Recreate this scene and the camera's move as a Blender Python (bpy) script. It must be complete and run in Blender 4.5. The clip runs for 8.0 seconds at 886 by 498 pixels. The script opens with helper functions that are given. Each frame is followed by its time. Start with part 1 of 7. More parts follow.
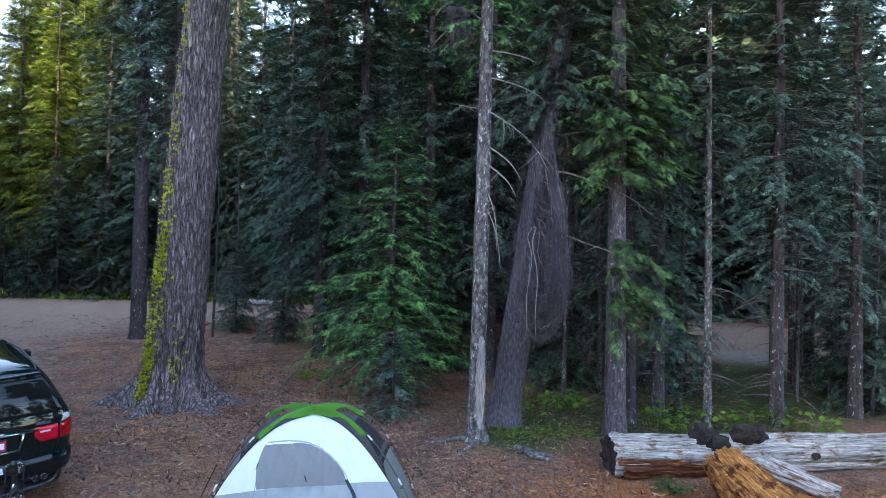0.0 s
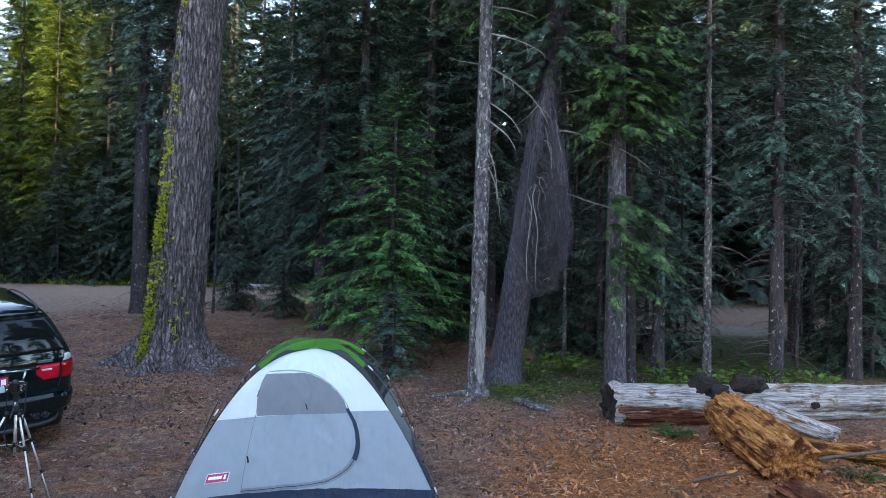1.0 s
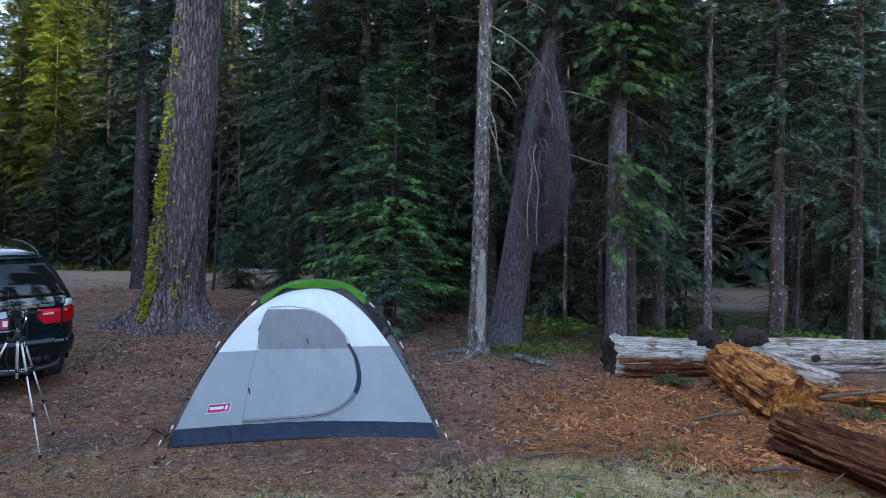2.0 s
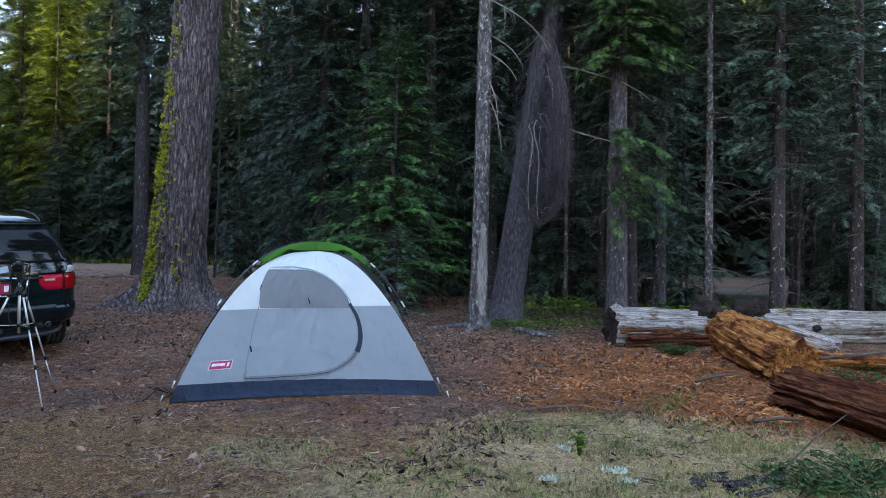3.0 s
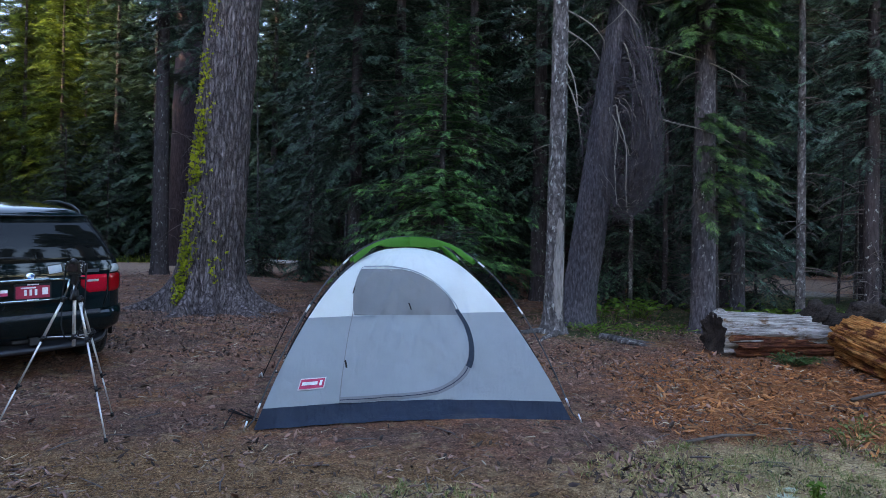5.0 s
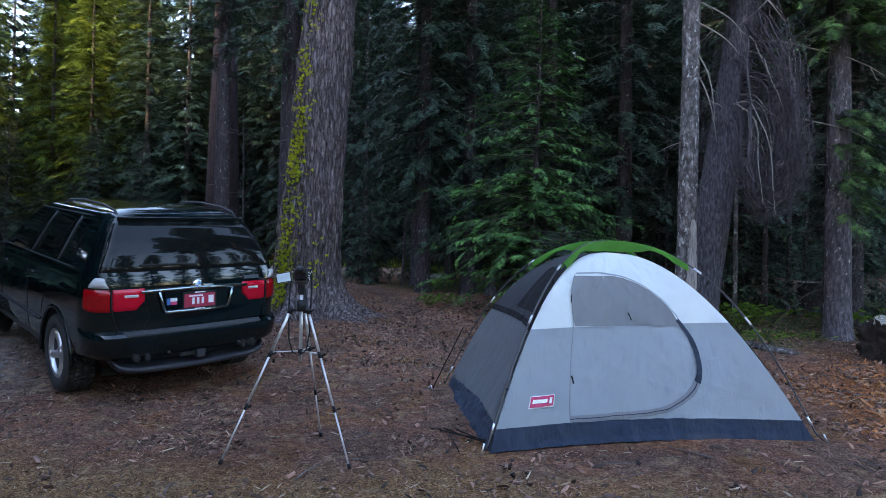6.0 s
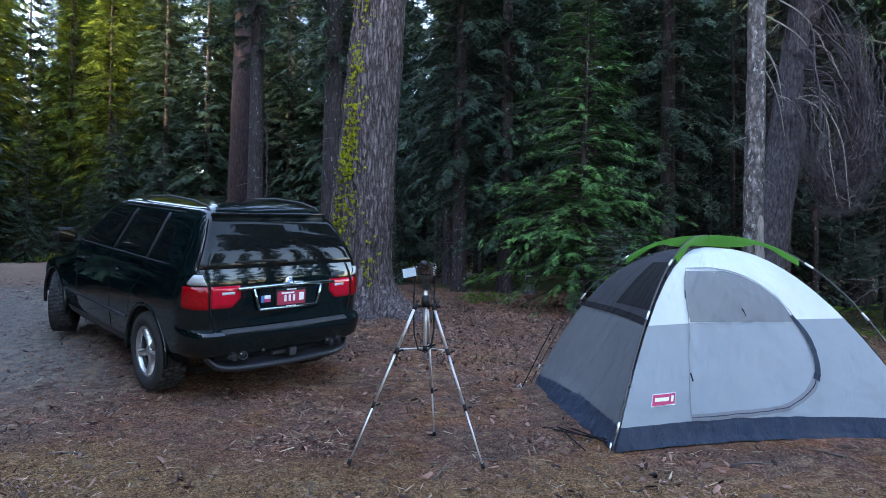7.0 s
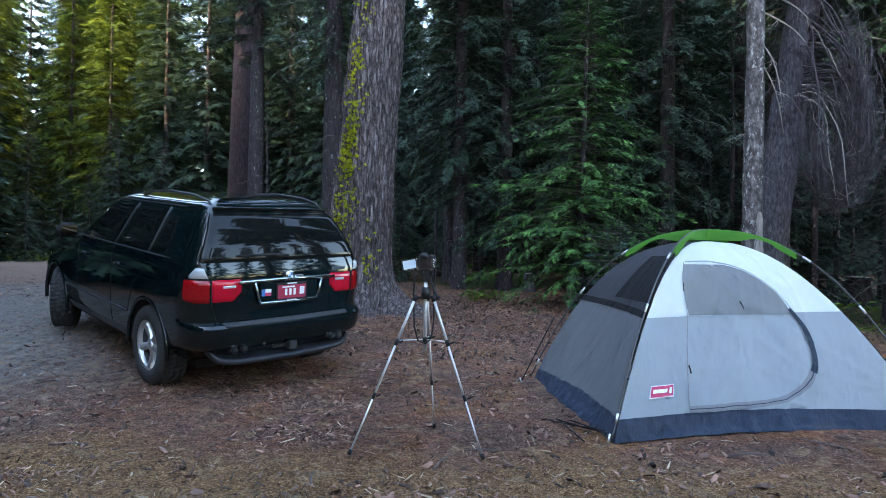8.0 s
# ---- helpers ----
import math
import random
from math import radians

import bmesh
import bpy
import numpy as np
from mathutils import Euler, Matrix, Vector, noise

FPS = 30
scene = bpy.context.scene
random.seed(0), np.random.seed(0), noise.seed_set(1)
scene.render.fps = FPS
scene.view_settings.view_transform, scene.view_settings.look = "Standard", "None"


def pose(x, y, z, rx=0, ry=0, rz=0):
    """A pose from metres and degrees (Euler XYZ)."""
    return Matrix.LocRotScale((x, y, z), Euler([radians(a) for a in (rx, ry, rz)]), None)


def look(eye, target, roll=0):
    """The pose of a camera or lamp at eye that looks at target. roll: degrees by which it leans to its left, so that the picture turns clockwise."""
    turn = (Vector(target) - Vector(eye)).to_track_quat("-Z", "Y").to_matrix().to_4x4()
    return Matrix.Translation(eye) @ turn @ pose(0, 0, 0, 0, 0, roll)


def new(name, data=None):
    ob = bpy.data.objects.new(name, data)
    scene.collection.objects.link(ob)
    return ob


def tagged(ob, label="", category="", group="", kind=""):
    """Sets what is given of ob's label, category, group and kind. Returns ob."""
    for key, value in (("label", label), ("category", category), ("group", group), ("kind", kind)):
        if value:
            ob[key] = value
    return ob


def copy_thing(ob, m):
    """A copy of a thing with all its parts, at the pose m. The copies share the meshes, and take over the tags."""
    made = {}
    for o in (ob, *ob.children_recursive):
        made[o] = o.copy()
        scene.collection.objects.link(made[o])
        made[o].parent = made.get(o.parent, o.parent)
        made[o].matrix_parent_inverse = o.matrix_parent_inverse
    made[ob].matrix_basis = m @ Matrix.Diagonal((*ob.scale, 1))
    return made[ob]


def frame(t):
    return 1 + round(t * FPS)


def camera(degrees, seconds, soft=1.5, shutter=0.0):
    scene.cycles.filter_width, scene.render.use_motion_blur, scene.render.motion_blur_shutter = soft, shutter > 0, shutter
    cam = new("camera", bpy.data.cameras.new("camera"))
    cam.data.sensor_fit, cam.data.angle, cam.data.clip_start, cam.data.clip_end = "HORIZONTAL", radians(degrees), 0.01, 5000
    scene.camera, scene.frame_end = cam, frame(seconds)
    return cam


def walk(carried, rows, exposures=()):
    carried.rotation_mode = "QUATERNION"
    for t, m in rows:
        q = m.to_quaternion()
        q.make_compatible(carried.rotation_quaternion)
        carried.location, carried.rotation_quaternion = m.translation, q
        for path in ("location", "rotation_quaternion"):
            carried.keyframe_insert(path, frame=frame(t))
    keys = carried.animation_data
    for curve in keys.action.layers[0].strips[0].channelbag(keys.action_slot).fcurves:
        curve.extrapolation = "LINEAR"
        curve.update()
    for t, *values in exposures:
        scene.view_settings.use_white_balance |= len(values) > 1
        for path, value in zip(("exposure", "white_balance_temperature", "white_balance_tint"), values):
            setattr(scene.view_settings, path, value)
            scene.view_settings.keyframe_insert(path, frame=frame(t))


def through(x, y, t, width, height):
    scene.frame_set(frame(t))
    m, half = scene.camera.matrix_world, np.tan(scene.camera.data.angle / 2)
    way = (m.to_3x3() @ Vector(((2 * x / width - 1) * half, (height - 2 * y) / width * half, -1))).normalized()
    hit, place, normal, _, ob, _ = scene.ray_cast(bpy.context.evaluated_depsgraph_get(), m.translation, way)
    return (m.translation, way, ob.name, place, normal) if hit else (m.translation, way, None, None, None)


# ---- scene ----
# ---- camera ----
cam = camera(70.6, 8.0, soft=0.7)
PATH = [
    (0, (0.128, -0.249, 3.252), (0.014, 1.748, 3.285), 1.1),
    (0.5, (0.133, -0.257, 2.873), (0.019, 1.74, 2.904), 1.1),
    (1, (0.138, -0.255, 2.523), (0.024, 1.742, 2.551), 1.1),
    (1.5, (0.141, -0.249, 2.204), (0.027, 1.748, 2.226), 1.1),
    (3, (0.143, -0.249, 1.454), (0.027, 1.748, 1.469), 0.9),
    (3.5, (0.128, -0.075, 1.441), (0.012, 1.922, 1.457), 0.9),
    (4, (0.032, 0.183, 1.432), (-0.084, 2.18, 1.446), 0.9),
    (4.2, (-0.083, 0.294, 1.435), (-0.2, 2.291, 1.447), 1.0),
    (5.3, (-1.541, 0.827, 1.409), (-1.649, 2.824, 1.424), 1.0),
    (5.5, (-1.896, 0.895, 1.415), (-2.009, 2.891, 1.431), 1.0),
    (5.8, (-2.472, 0.97, 1.427), (-2.587, 2.967, 1.442), 1.0),
    (6, (-2.845, 1.019, 1.427), (-2.968, 3.015, 1.441), 1.0),
    (6.5, (-3.529, 1.076, 1.403), (-3.665, 3.072, 1.418), 0.8),
    (7, (-3.679, 1.077, 1.372), (-3.818, 3.072, 1.387), 0.8),
    (7.5, (-3.69, 1.069, 1.344), (-3.829, 3.064, 1.357), 0.8),
    (8, (-3.675, 1.048, 1.321), (-3.814, 3.043, 1.335), 0.8),
]
EXPOSURE = 4.2
walk(cam, [(t, look(eye, target, roll)) for t, eye, target, roll in PATH], [(t, EXPOSURE + e, k, g) for t, e, k, g in ((0, 0.12, 6500, 17), (1.0, -0.12, 6530, 17), (1.5, -0.22, 6560, 17), (3.0, -0.38, 6720, 18), (3.5, -0.33, 6750, 18), (5.5, -0.58, 6380, 20), (6.5, -0.15, 6470, 20), (8, 0.05, 6600, 15))])

# ---- sky and sun ----
SUN_FROM = Vector((-0.80, -0.58, 0.0)).normalized()
SUN_UP = radians(13)
world = bpy.data.worlds.new("evening_sky")
scene.world = world
world.use_nodes = True
wn = world.node_tree
sky = wn.nodes.new("ShaderNodeTexSky")
sky.sky_type, sky.sun_disc = "NISHITA", False
sky.sun_elevation, sky.sun_rotation = SUN_UP, math.atan2(SUN_FROM.x, SUN_FROM.y)
wn.links.new(sky.outputs[0], wn.nodes["Background"].inputs[0])
wn.nodes["Background"].inputs[1].default_value = 0.15
sun = new("sun", bpy.data.lights.new("sun", "SUN"))
sun.data.energy, sun.data.angle, sun.data.color = 2.0, radians(0.5), (1.0, 0.78, 0.48)
sun.matrix_world = look(SUN_FROM * 50 + Vector((0, 0, 50 * math.tan(SUN_UP))), (0, 0, 0))

# ---- materials ----
def material(name, rough=0.8, metal=0.0, spec=0.3):
    m = bpy.data.materials.new(name)
    m.use_nodes = True
    b = m.node_tree.nodes["Principled BSDF"]
    b.inputs["Roughness"].default_value, b.inputs["Metallic"].default_value = rough, metal
    b.inputs["Specular IOR Level"].default_value = spec
    return m, m.node_tree, b


def node(nt, kind, **values):
    n = nt.nodes.new(kind)
    for k, v in values.items():
        n.inputs[k.replace("_", " ")].default_value = v
    return n


def spaced(nt, scale=(1, 1, 1)):
    """Object-space coordinates, stretched."""
    tc = nt.nodes.new("ShaderNodeTexCoord")
    mp = nt.nodes.new("ShaderNodeMapping")
    mp.inputs["Scale"].default_value = scale
    nt.links.new(tc.outputs["Object"], mp.inputs["Vector"])
    return mp.outputs[0]


def ramp(nt, fac, stops):
    r = nt.nodes.new("ShaderNodeValToRGB")
    while len(r.color_ramp.elements) < len(stops):
        r.color_ramp.elements.new(0.5)
    for e, (p, c) in zip(r.color_ramp.elements, stops):
        e.position, e.color = p, (*c, 1)
    nt.links.new(fac, r.inputs[0])
    return r.outputs[0]


def noisy(nt, vec, scale, detail=6, rough=0.6):
    n = node(nt, "ShaderNodeTexNoise", Scale=scale, Detail=detail, Roughness=rough)
    nt.links.new(vec, n.inputs["Vector"])
    return n.outputs["Fac"]


def mixed(nt, fac, a, b, blend="MIX"):
    n = nt.nodes.new("ShaderNodeMix")
    n.data_type, n.blend_type = "RGBA", blend
    for sock, v in ((n.inputs[0], fac), (n.inputs[6], a), (n.inputs[7], b)):
        if hasattr(v, "is_output"):
            nt.links.new(v, sock)
        else:
            sock.default_value = v if not isinstance(v, tuple) else (*v, 1)
    return n.outputs[2]


def bumped(nt, b, height, strength=0.5, distance=0.01):
    n = node(nt, "ShaderNodeBump", Strength=strength, Distance=distance)
    nt.links.new(height, n.inputs["Height"])
    nt.links.new(n.outputs[0], b.inputs["Normal"])


def attribute(nt, name):
    n = nt.nodes.new("ShaderNodeAttribute")
    n.attribute_name = name
    return n.outputs["Fac"]


def plain(name, colour, rough=0.6, metal=0.0, grain=30.0, depth=0.15, spec=0.4, bump=0.1):
    """A painted or moulded surface with a faint uneven tone."""
    m, nt, b = material(name, rough, metal, spec)
    f = noisy(nt, spaced(nt), grain)
    c = tuple(colour)
    lo = tuple(v * (1 - depth) for v in c)
    hi = tuple(min(1, v * (1 + depth)) for v in c)
    nt.links.new(ramp(nt, f, [(0.3, lo), (0.7, hi)]), b.inputs["Base Color"])
    if bump:
        bumped(nt, b, f, bump, 0.002)
    return m


def foliage(name, dark, light, through=0.35, clumps=0.0):
    m, nt, b = material(name, 0.55, 0, 0.25)
    info = nt.nodes.new("ShaderNodeNewGeometry")
    f = noisy(nt, spaced(nt), 1.3, 3)
    c1 = ramp(nt, info.outputs["Random Per Island"], [(0.0, dark), (1.0, light)])
    c2 = ramp(nt, f, [(0.35, (0.55, 0.6, 0.6)), (0.65, (1.1, 1.05, 1.0))])
    c = mixed(nt, 1.0, c1, c2, "MULTIPLY")
    if clumps:
        c = mixed(nt, 1.0, c, ramp(nt, noisy(nt, spaced(nt), clumps, 2, 0.5), [(0.37, (0.22, 0.25, 0.3)), (0.5, (0.74, 0.78, 0.82)), (0.64, (2.3, 2.12, 1.95))]), "MULTIPLY")
    nt.links.new(c, b.inputs["Base Color"])
    t = nt.nodes.new("ShaderNodeBsdfTranslucent")
    nt.links.new(c, t.inputs[0])
    mx = nt.nodes.new("ShaderNodeMixShader")
    mx.inputs[0].default_value = through
    nt.links.new(b.outputs[0], mx.inputs[1])
    nt.links.new(t.outputs[0], mx.inputs[2])
    nt.links.new(mx.outputs[0], nt.nodes["Material Output"].inputs[0])
    return m


def bark(name, dark, mid, pale, stretch=(14, 14, 2.5), lichen=0.0, bump=0.8, plates=None):
    m, nt, b = material(name, 0.95, 0, 0.1)
    v = spaced(nt, stretch)
    f = noisy(nt, v, 1.0, 8, 0.7)
    g = noisy(nt, spaced(nt, (1, 1, 0.7)), 1.6, 4)
    c = ramp(nt, f, [(0.3, dark), (0.5, mid), (0.72, pale)])
    c = mixed(nt, 1.0, c, ramp(nt, g, [(0.3, (0.7, 0.7, 0.72)), (0.7, (1.15, 1.1, 1.1))]), "MULTIPLY")
    if lichen:
        spots = noisy(nt, spaced(nt, (1, 1, 0.6)), 16.0, 4, 0.7)
        c = mixed(nt, ramp(nt, spots, [(0.62 - lichen * 0.15, (0, 0, 0)), (0.7 - lichen * 0.1, (1, 1, 1))]), c, (0.36, 0.37, 0.35))
    height = f
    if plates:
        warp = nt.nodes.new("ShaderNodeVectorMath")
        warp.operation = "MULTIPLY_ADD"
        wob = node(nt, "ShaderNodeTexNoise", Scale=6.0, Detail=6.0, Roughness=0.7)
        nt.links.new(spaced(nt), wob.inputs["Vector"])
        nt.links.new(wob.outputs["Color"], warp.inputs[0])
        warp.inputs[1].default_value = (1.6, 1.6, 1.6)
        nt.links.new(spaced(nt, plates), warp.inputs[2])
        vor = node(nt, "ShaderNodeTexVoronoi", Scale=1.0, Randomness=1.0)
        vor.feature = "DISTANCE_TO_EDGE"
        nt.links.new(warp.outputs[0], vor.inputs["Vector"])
        # furrow shade put into the colour: darkest along the plate edges
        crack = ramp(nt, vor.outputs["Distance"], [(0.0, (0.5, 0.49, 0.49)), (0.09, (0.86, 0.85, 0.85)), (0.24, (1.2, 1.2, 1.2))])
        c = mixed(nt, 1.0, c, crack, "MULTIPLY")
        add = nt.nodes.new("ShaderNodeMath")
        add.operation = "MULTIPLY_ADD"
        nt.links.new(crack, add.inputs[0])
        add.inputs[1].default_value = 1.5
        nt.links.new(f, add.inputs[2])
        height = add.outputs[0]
    nt.links.new(c, b.inputs["Base Color"])
    bumped(nt, b, height, bump, 0.03)
    return m


def weathered(name, stops, stretch, bump=0.8, blotch=None, amount=0.5):
    """Split or rotten wood with grain along local x, and patches of another tone."""
    m, nt, b = material(name, 0.9, 0, 0.15)
    f = noisy(nt, spaced(nt, stretch), 1.0, 10, 0.74)
    g = noisy(nt, spaced(nt, (2.5, 5, 5)), 1.2, 6, 0.7)
    fibre = noisy(nt, spaced(nt, (2.5, 75, 75)), 1.0, 5, 0.7)
    c = ramp(nt, f, stops)
    if blotch:
        c = mixed(nt, ramp(nt, g, [(0.62 - 0.25 * amount, (0, 0, 0)), (0.72 - 0.25 * amount, (1, 1, 1))]), c, mixed(nt, 1.0, ramp(nt, f, [(0.3, (0.35, 0.35, 0.35)), (0.7, (1.3, 1.3, 1.3))]), blotch, "MULTIPLY"))
    c = mixed(nt, 1.0, c, ramp(nt, fibre, [(0.34, (0.32, 0.3, 0.28)), (0.5, (0.95, 0.93, 0.9)), (0.66, (1.5, 1.47, 1.45))]), "MULTIPLY")
    nt.links.new(c, b.inputs["Base Color"])
    add = nt.nodes.new("ShaderNodeMath")
    add.operation = "MULTIPLY_ADD"
    nt.links.new(f, add.inputs[0])
    add.inputs[1].default_value = 2.0
    nt.links.new(fibre, add.inputs[2])
    bumped(nt, b, add.outputs[0], bump, 0.03)
    return m


FIR = foliage("fir_needles", (0.02, 0.045, 0.03), (0.058, 0.104, 0.067), 0.15, 8.0)
BLUE_FIR = foliage("blue_fir_needles", (0.036, 0.078, 0.06), (0.1, 0.17, 0.135), 0.15, 6.0)
HEMLOCK = foliage("hemlock_needles", (0.04, 0.125, 0.036), (0.12, 0.27, 0.075), 0.2, 5.0)
# yellowed needles: part of the evening sunlight is put into their colour
SUNLIT_FIR = foliage("sunlit_toned_needles", (0.029, 0.052, 0.009), (0.1, 0.14, 0.02), 0.45, 1.5)
# fir needles toned down: the shade of the deep woods is put into the colour
SHADE_FIR = foliage("shade_toned_fir_needles", (0.018, 0.037, 0.023), (0.05, 0.086, 0.05), 0.2, 2.5)
SHRUB = foliage("dark_shrub_leaf", (0.03, 0.075, 0.02), (0.085, 0.16, 0.045), 0.25)
GREEN_FIR = foliage("green_fir_needles", (0.034, 0.085, 0.026), (0.1, 0.18, 0.055), 0.2, 5.0)
LEAF = foliage("broad_leaf", (0.09, 0.19, 0.02), (0.24, 0.36, 0.05), 0.4)
GRASS = foliage("grass_blade", (0.12, 0.155, 0.04), (0.38, 0.395, 0.14), 0.3)
DRY = foliage("dry_grass", (0.28, 0.2, 0.09), (0.7, 0.56, 0.3), 0.3)
LICHEN = foliage("wolf_lichen", (0.28, 0.31, 0.012), (0.55, 0.55, 0.025), 0.3)
PALE_LICHEN = foliage("pale_lichen", (0.55, 0.6, 0.46), (0.8, 0.83, 0.7), 0.2)
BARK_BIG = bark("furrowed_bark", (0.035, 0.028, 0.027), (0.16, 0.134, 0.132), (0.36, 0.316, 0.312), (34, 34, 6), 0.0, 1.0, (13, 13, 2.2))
BARK_PALE = bark("silver_bark", (0.02, 0.018, 0.018), (0.085, 0.079, 0.078), (0.27, 0.256, 0.252), (15, 15, 8), 0.38, 1.0)
BARK_GREY = bark("grey_bark", (0.028, 0.026, 0.029), (0.085, 0.079, 0.087), (0.19, 0.178, 0.19), (26, 26, 8), 0.12, 1.0)
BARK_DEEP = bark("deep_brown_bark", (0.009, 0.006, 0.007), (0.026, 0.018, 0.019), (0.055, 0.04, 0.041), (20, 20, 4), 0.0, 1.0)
BARK_BROWN = bark("brown_bark", (0.035, 0.028, 0.026), (0.1, 0.08, 0.076), (0.17, 0.14, 0.135), (26, 26, 6), 0.05, 0.9)
BARK_SLATE = bark("slate_bark", (0.022, 0.021, 0.025), (0.078, 0.075, 0.087), (0.18, 0.174, 0.196), (34, 34, 9), 0.0, 1.0)
BARK_DARK = bark("dark_bark", (0.024, 0.02, 0.021), (0.056, 0.048, 0.05), (0.1, 0.086, 0.088), (20, 20, 4), 0.1, 0.9)
TWIG = plain("dead_twig", (0.11, 0.094, 0.09), 0.95, 0, 12, 0.4, 0.1)
TWIG_GREY = plain("fine_grey_twig", (0.072, 0.065, 0.072), 0.95, 0, 6, 0.45, 0.1)
BOUGH = plain("dark_bough_wood", (0.06, 0.048, 0.042), 0.95, 0, 12, 0.4, 0.1)
TWIG_PALE = plain("pale_dead_branch", (0.2, 0.185, 0.165), 0.95, 0, 14, 0.35, 0.1)
BARE_WOOD = bark("bare_sapwood", (0.1, 0.09, 0.08), (0.25, 0.235, 0.22), (0.4, 0.38, 0.35), (30, 30, 5), 0.0, 0.6)
LOG_GREY = weathered("weathered_grey_log", [(0.3, (0.06, 0.046, 0.04)), (0.41, (0.25, 0.225, 0.205)), (0.52, (0.46, 0.435, 0.42)), (0.68, (0.68, 0.66, 0.64))], (2.2, 20, 20), 1.0, (0.2, 0.12, 0.07), 0.35)
LOG_ORANGE = weathered("rotten_orange_wood", [(0.3, (0.07, 0.024, 0.011)), (0.43, (0.34, 0.125, 0.035)), (0.56, (0.6, 0.28, 0.085)), (0.72, (0.74, 0.48, 0.22))], (3.5, 20, 20), 1.0, (0.16, 0.05, 0.025), 0.5)
LOG_RED = weathered("rotten_red_wood", [(0.3, (0.022, 0.008, 0.006)), (0.48, (0.11, 0.036, 0.022)), (0.68, (0.33, 0.125, 0.055))], (3.0, 20, 20), 1.0, (0.3, 0.13, 0.05), 0.35)
LOG_END = weathered("dark_log_end", [(0.3, (0.014, 0.012, 0.012)), (0.7, (0.07, 0.055, 0.05))], (8, 8, 8), 1.0)
CHIP = foliage("bark_chip", (0.03, 0.016, 0.013), (0.4, 0.225, 0.17), 0.0)
CHIP_ORANGE = foliage("orange_wood_chip", (0.07, 0.02, 0.007), (0.6, 0.24, 0.08), 0.0)
DARK_CHIP = foliage("dark_litter", (0.018, 0.011, 0.009), (0.085, 0.05, 0.034), 0.0)
CHIP_PALE = foliage("pale_wood_chip", (0.3, 0.22, 0.14), (0.6, 0.48, 0.34), 0.0)

# ground: needle litter with orange chips, thin grass and grey gravel laid over it by masks
GROUND, gt, gb = material("forest_floor", 0.95, 0, 0.15)
gv = spaced(gt)
g_fine = noisy(gt, gv, 60.0, 8, 0.85)
g_lump = noisy(gt, gv, 28.0, 5, 0.75)
g_mid = noisy(gt, gv, 5.0, 6, 0.65)
g_wide = noisy(gt, gv, 0.8, 5, 0.65)
g_hue = noisy(gt, gv, 1.5, 4, 0.6)
g_vor = node(gt, "ShaderNodeTexVoronoi", Scale=85.0, Randomness=1.0)
gt.links.new(gv, g_vor.inputs["Vector"])
litter = ramp(gt, g_fine, [(0.36, (0.014, 0.0075, 0.006)), (0.46, (0.1, 0.053, 0.038)), (0.55, (0.245, 0.137, 0.1)), (0.66, (0.6, 0.4, 0.3))])
road_c = ramp(gt, g_fine, [(0.3, (0.07, 0.045, 0.033)), (0.5, (0.23, 0.155, 0.115)), (0.72, (0.42, 0.31, 0.235))])
litter = mixed(gt, 0.35, litter, ramp(gt, g_vor.outputs["Color"], [(0.2, (0.02, 0.011, 0.008)), (0.8, (0.31, 0.18, 0.12))]))
# broad patches: ashy grey, red-brown and ochre
litter = mixed(gt, 1.0, litter, ramp(gt, g_hue, [(0.36, (0.82, 0.9, 1.0)), (0.47, (0.95, 0.95, 0.97)), (0.55, (1.12, 0.98, 0.9)), (0.64, (1.2, 1.08, 0.72))]), "MULTIPLY")
litter = mixed(gt, 1.0, litter, ramp(gt, g_wide, [(0.36, (0.68, 0.66, 0.66)), (0.5, (1.0, 0.98, 0.97)), (0.64, (1.32, 1.28, 1.22))]), "MULTIPLY")
lumps = ramp(gt, g_lump, [(0.36, (0.6, 0.58, 0.58)), (0.5, (1.0, 0.98, 0.97)), (0.62, (1.3, 1.28, 1.26))])
litter = mixed(gt, 1.0, litter, lumps, "MULTIPLY")
chips_c = ramp(gt, g_fine, [(0.36, (0.03, 0.01, 0.006)), (0.48, (0.2, 0.07, 0.026)), (0.62, (0.5, 0.22, 0.08))])
grass_c = ramp(gt, g_fine, [(0.36, (0.06, 0.036, 0.019)), (0.47, (0.35, 0.245, 0.125)), (0.6, (0.7, 0.55, 0.33))])
g_grain = noisy(gt, gv, 75.0, 5, 0.85)
gravel_c = ramp(gt, g_grain, [(0.32, (0.05, 0.044, 0.038)), (0.48, (0.2, 0.178, 0.16)), (0.6, (0.31, 0.285, 0.26)), (0.72, (0.5, 0.47, 0.43))])
gravel_c = mixed(gt, 1.0, gravel_c, ramp(gt, g_mid, [(0.35, (0.7, 0.66, 0.62)), (0.65, (1.1, 1.08, 1.06))]), "MULTIPLY")
moss_shade_c = ramp(gt, g_fine, [(0.25, (0.02, 0.03, 0.012)), (0.5, (0.045, 0.06, 0.022)), (0.8, (0.1, 0.1, 0.05))])


def masked(name, soft=0.25):
    """A painted mask with an edge broken up by noise."""
    add = gt.nodes.new("ShaderNodeMath")
    add.operation = "ADD"
    gt.links.new(attribute(gt, name), add.inputs[0])
    gt.links.new(g_mid, add.inputs[1])
    return ramp(gt, add.outputs[0], [(0.8 - soft, (0, 0, 0)), (0.8 + soft * 0.6, (1, 1, 1))])


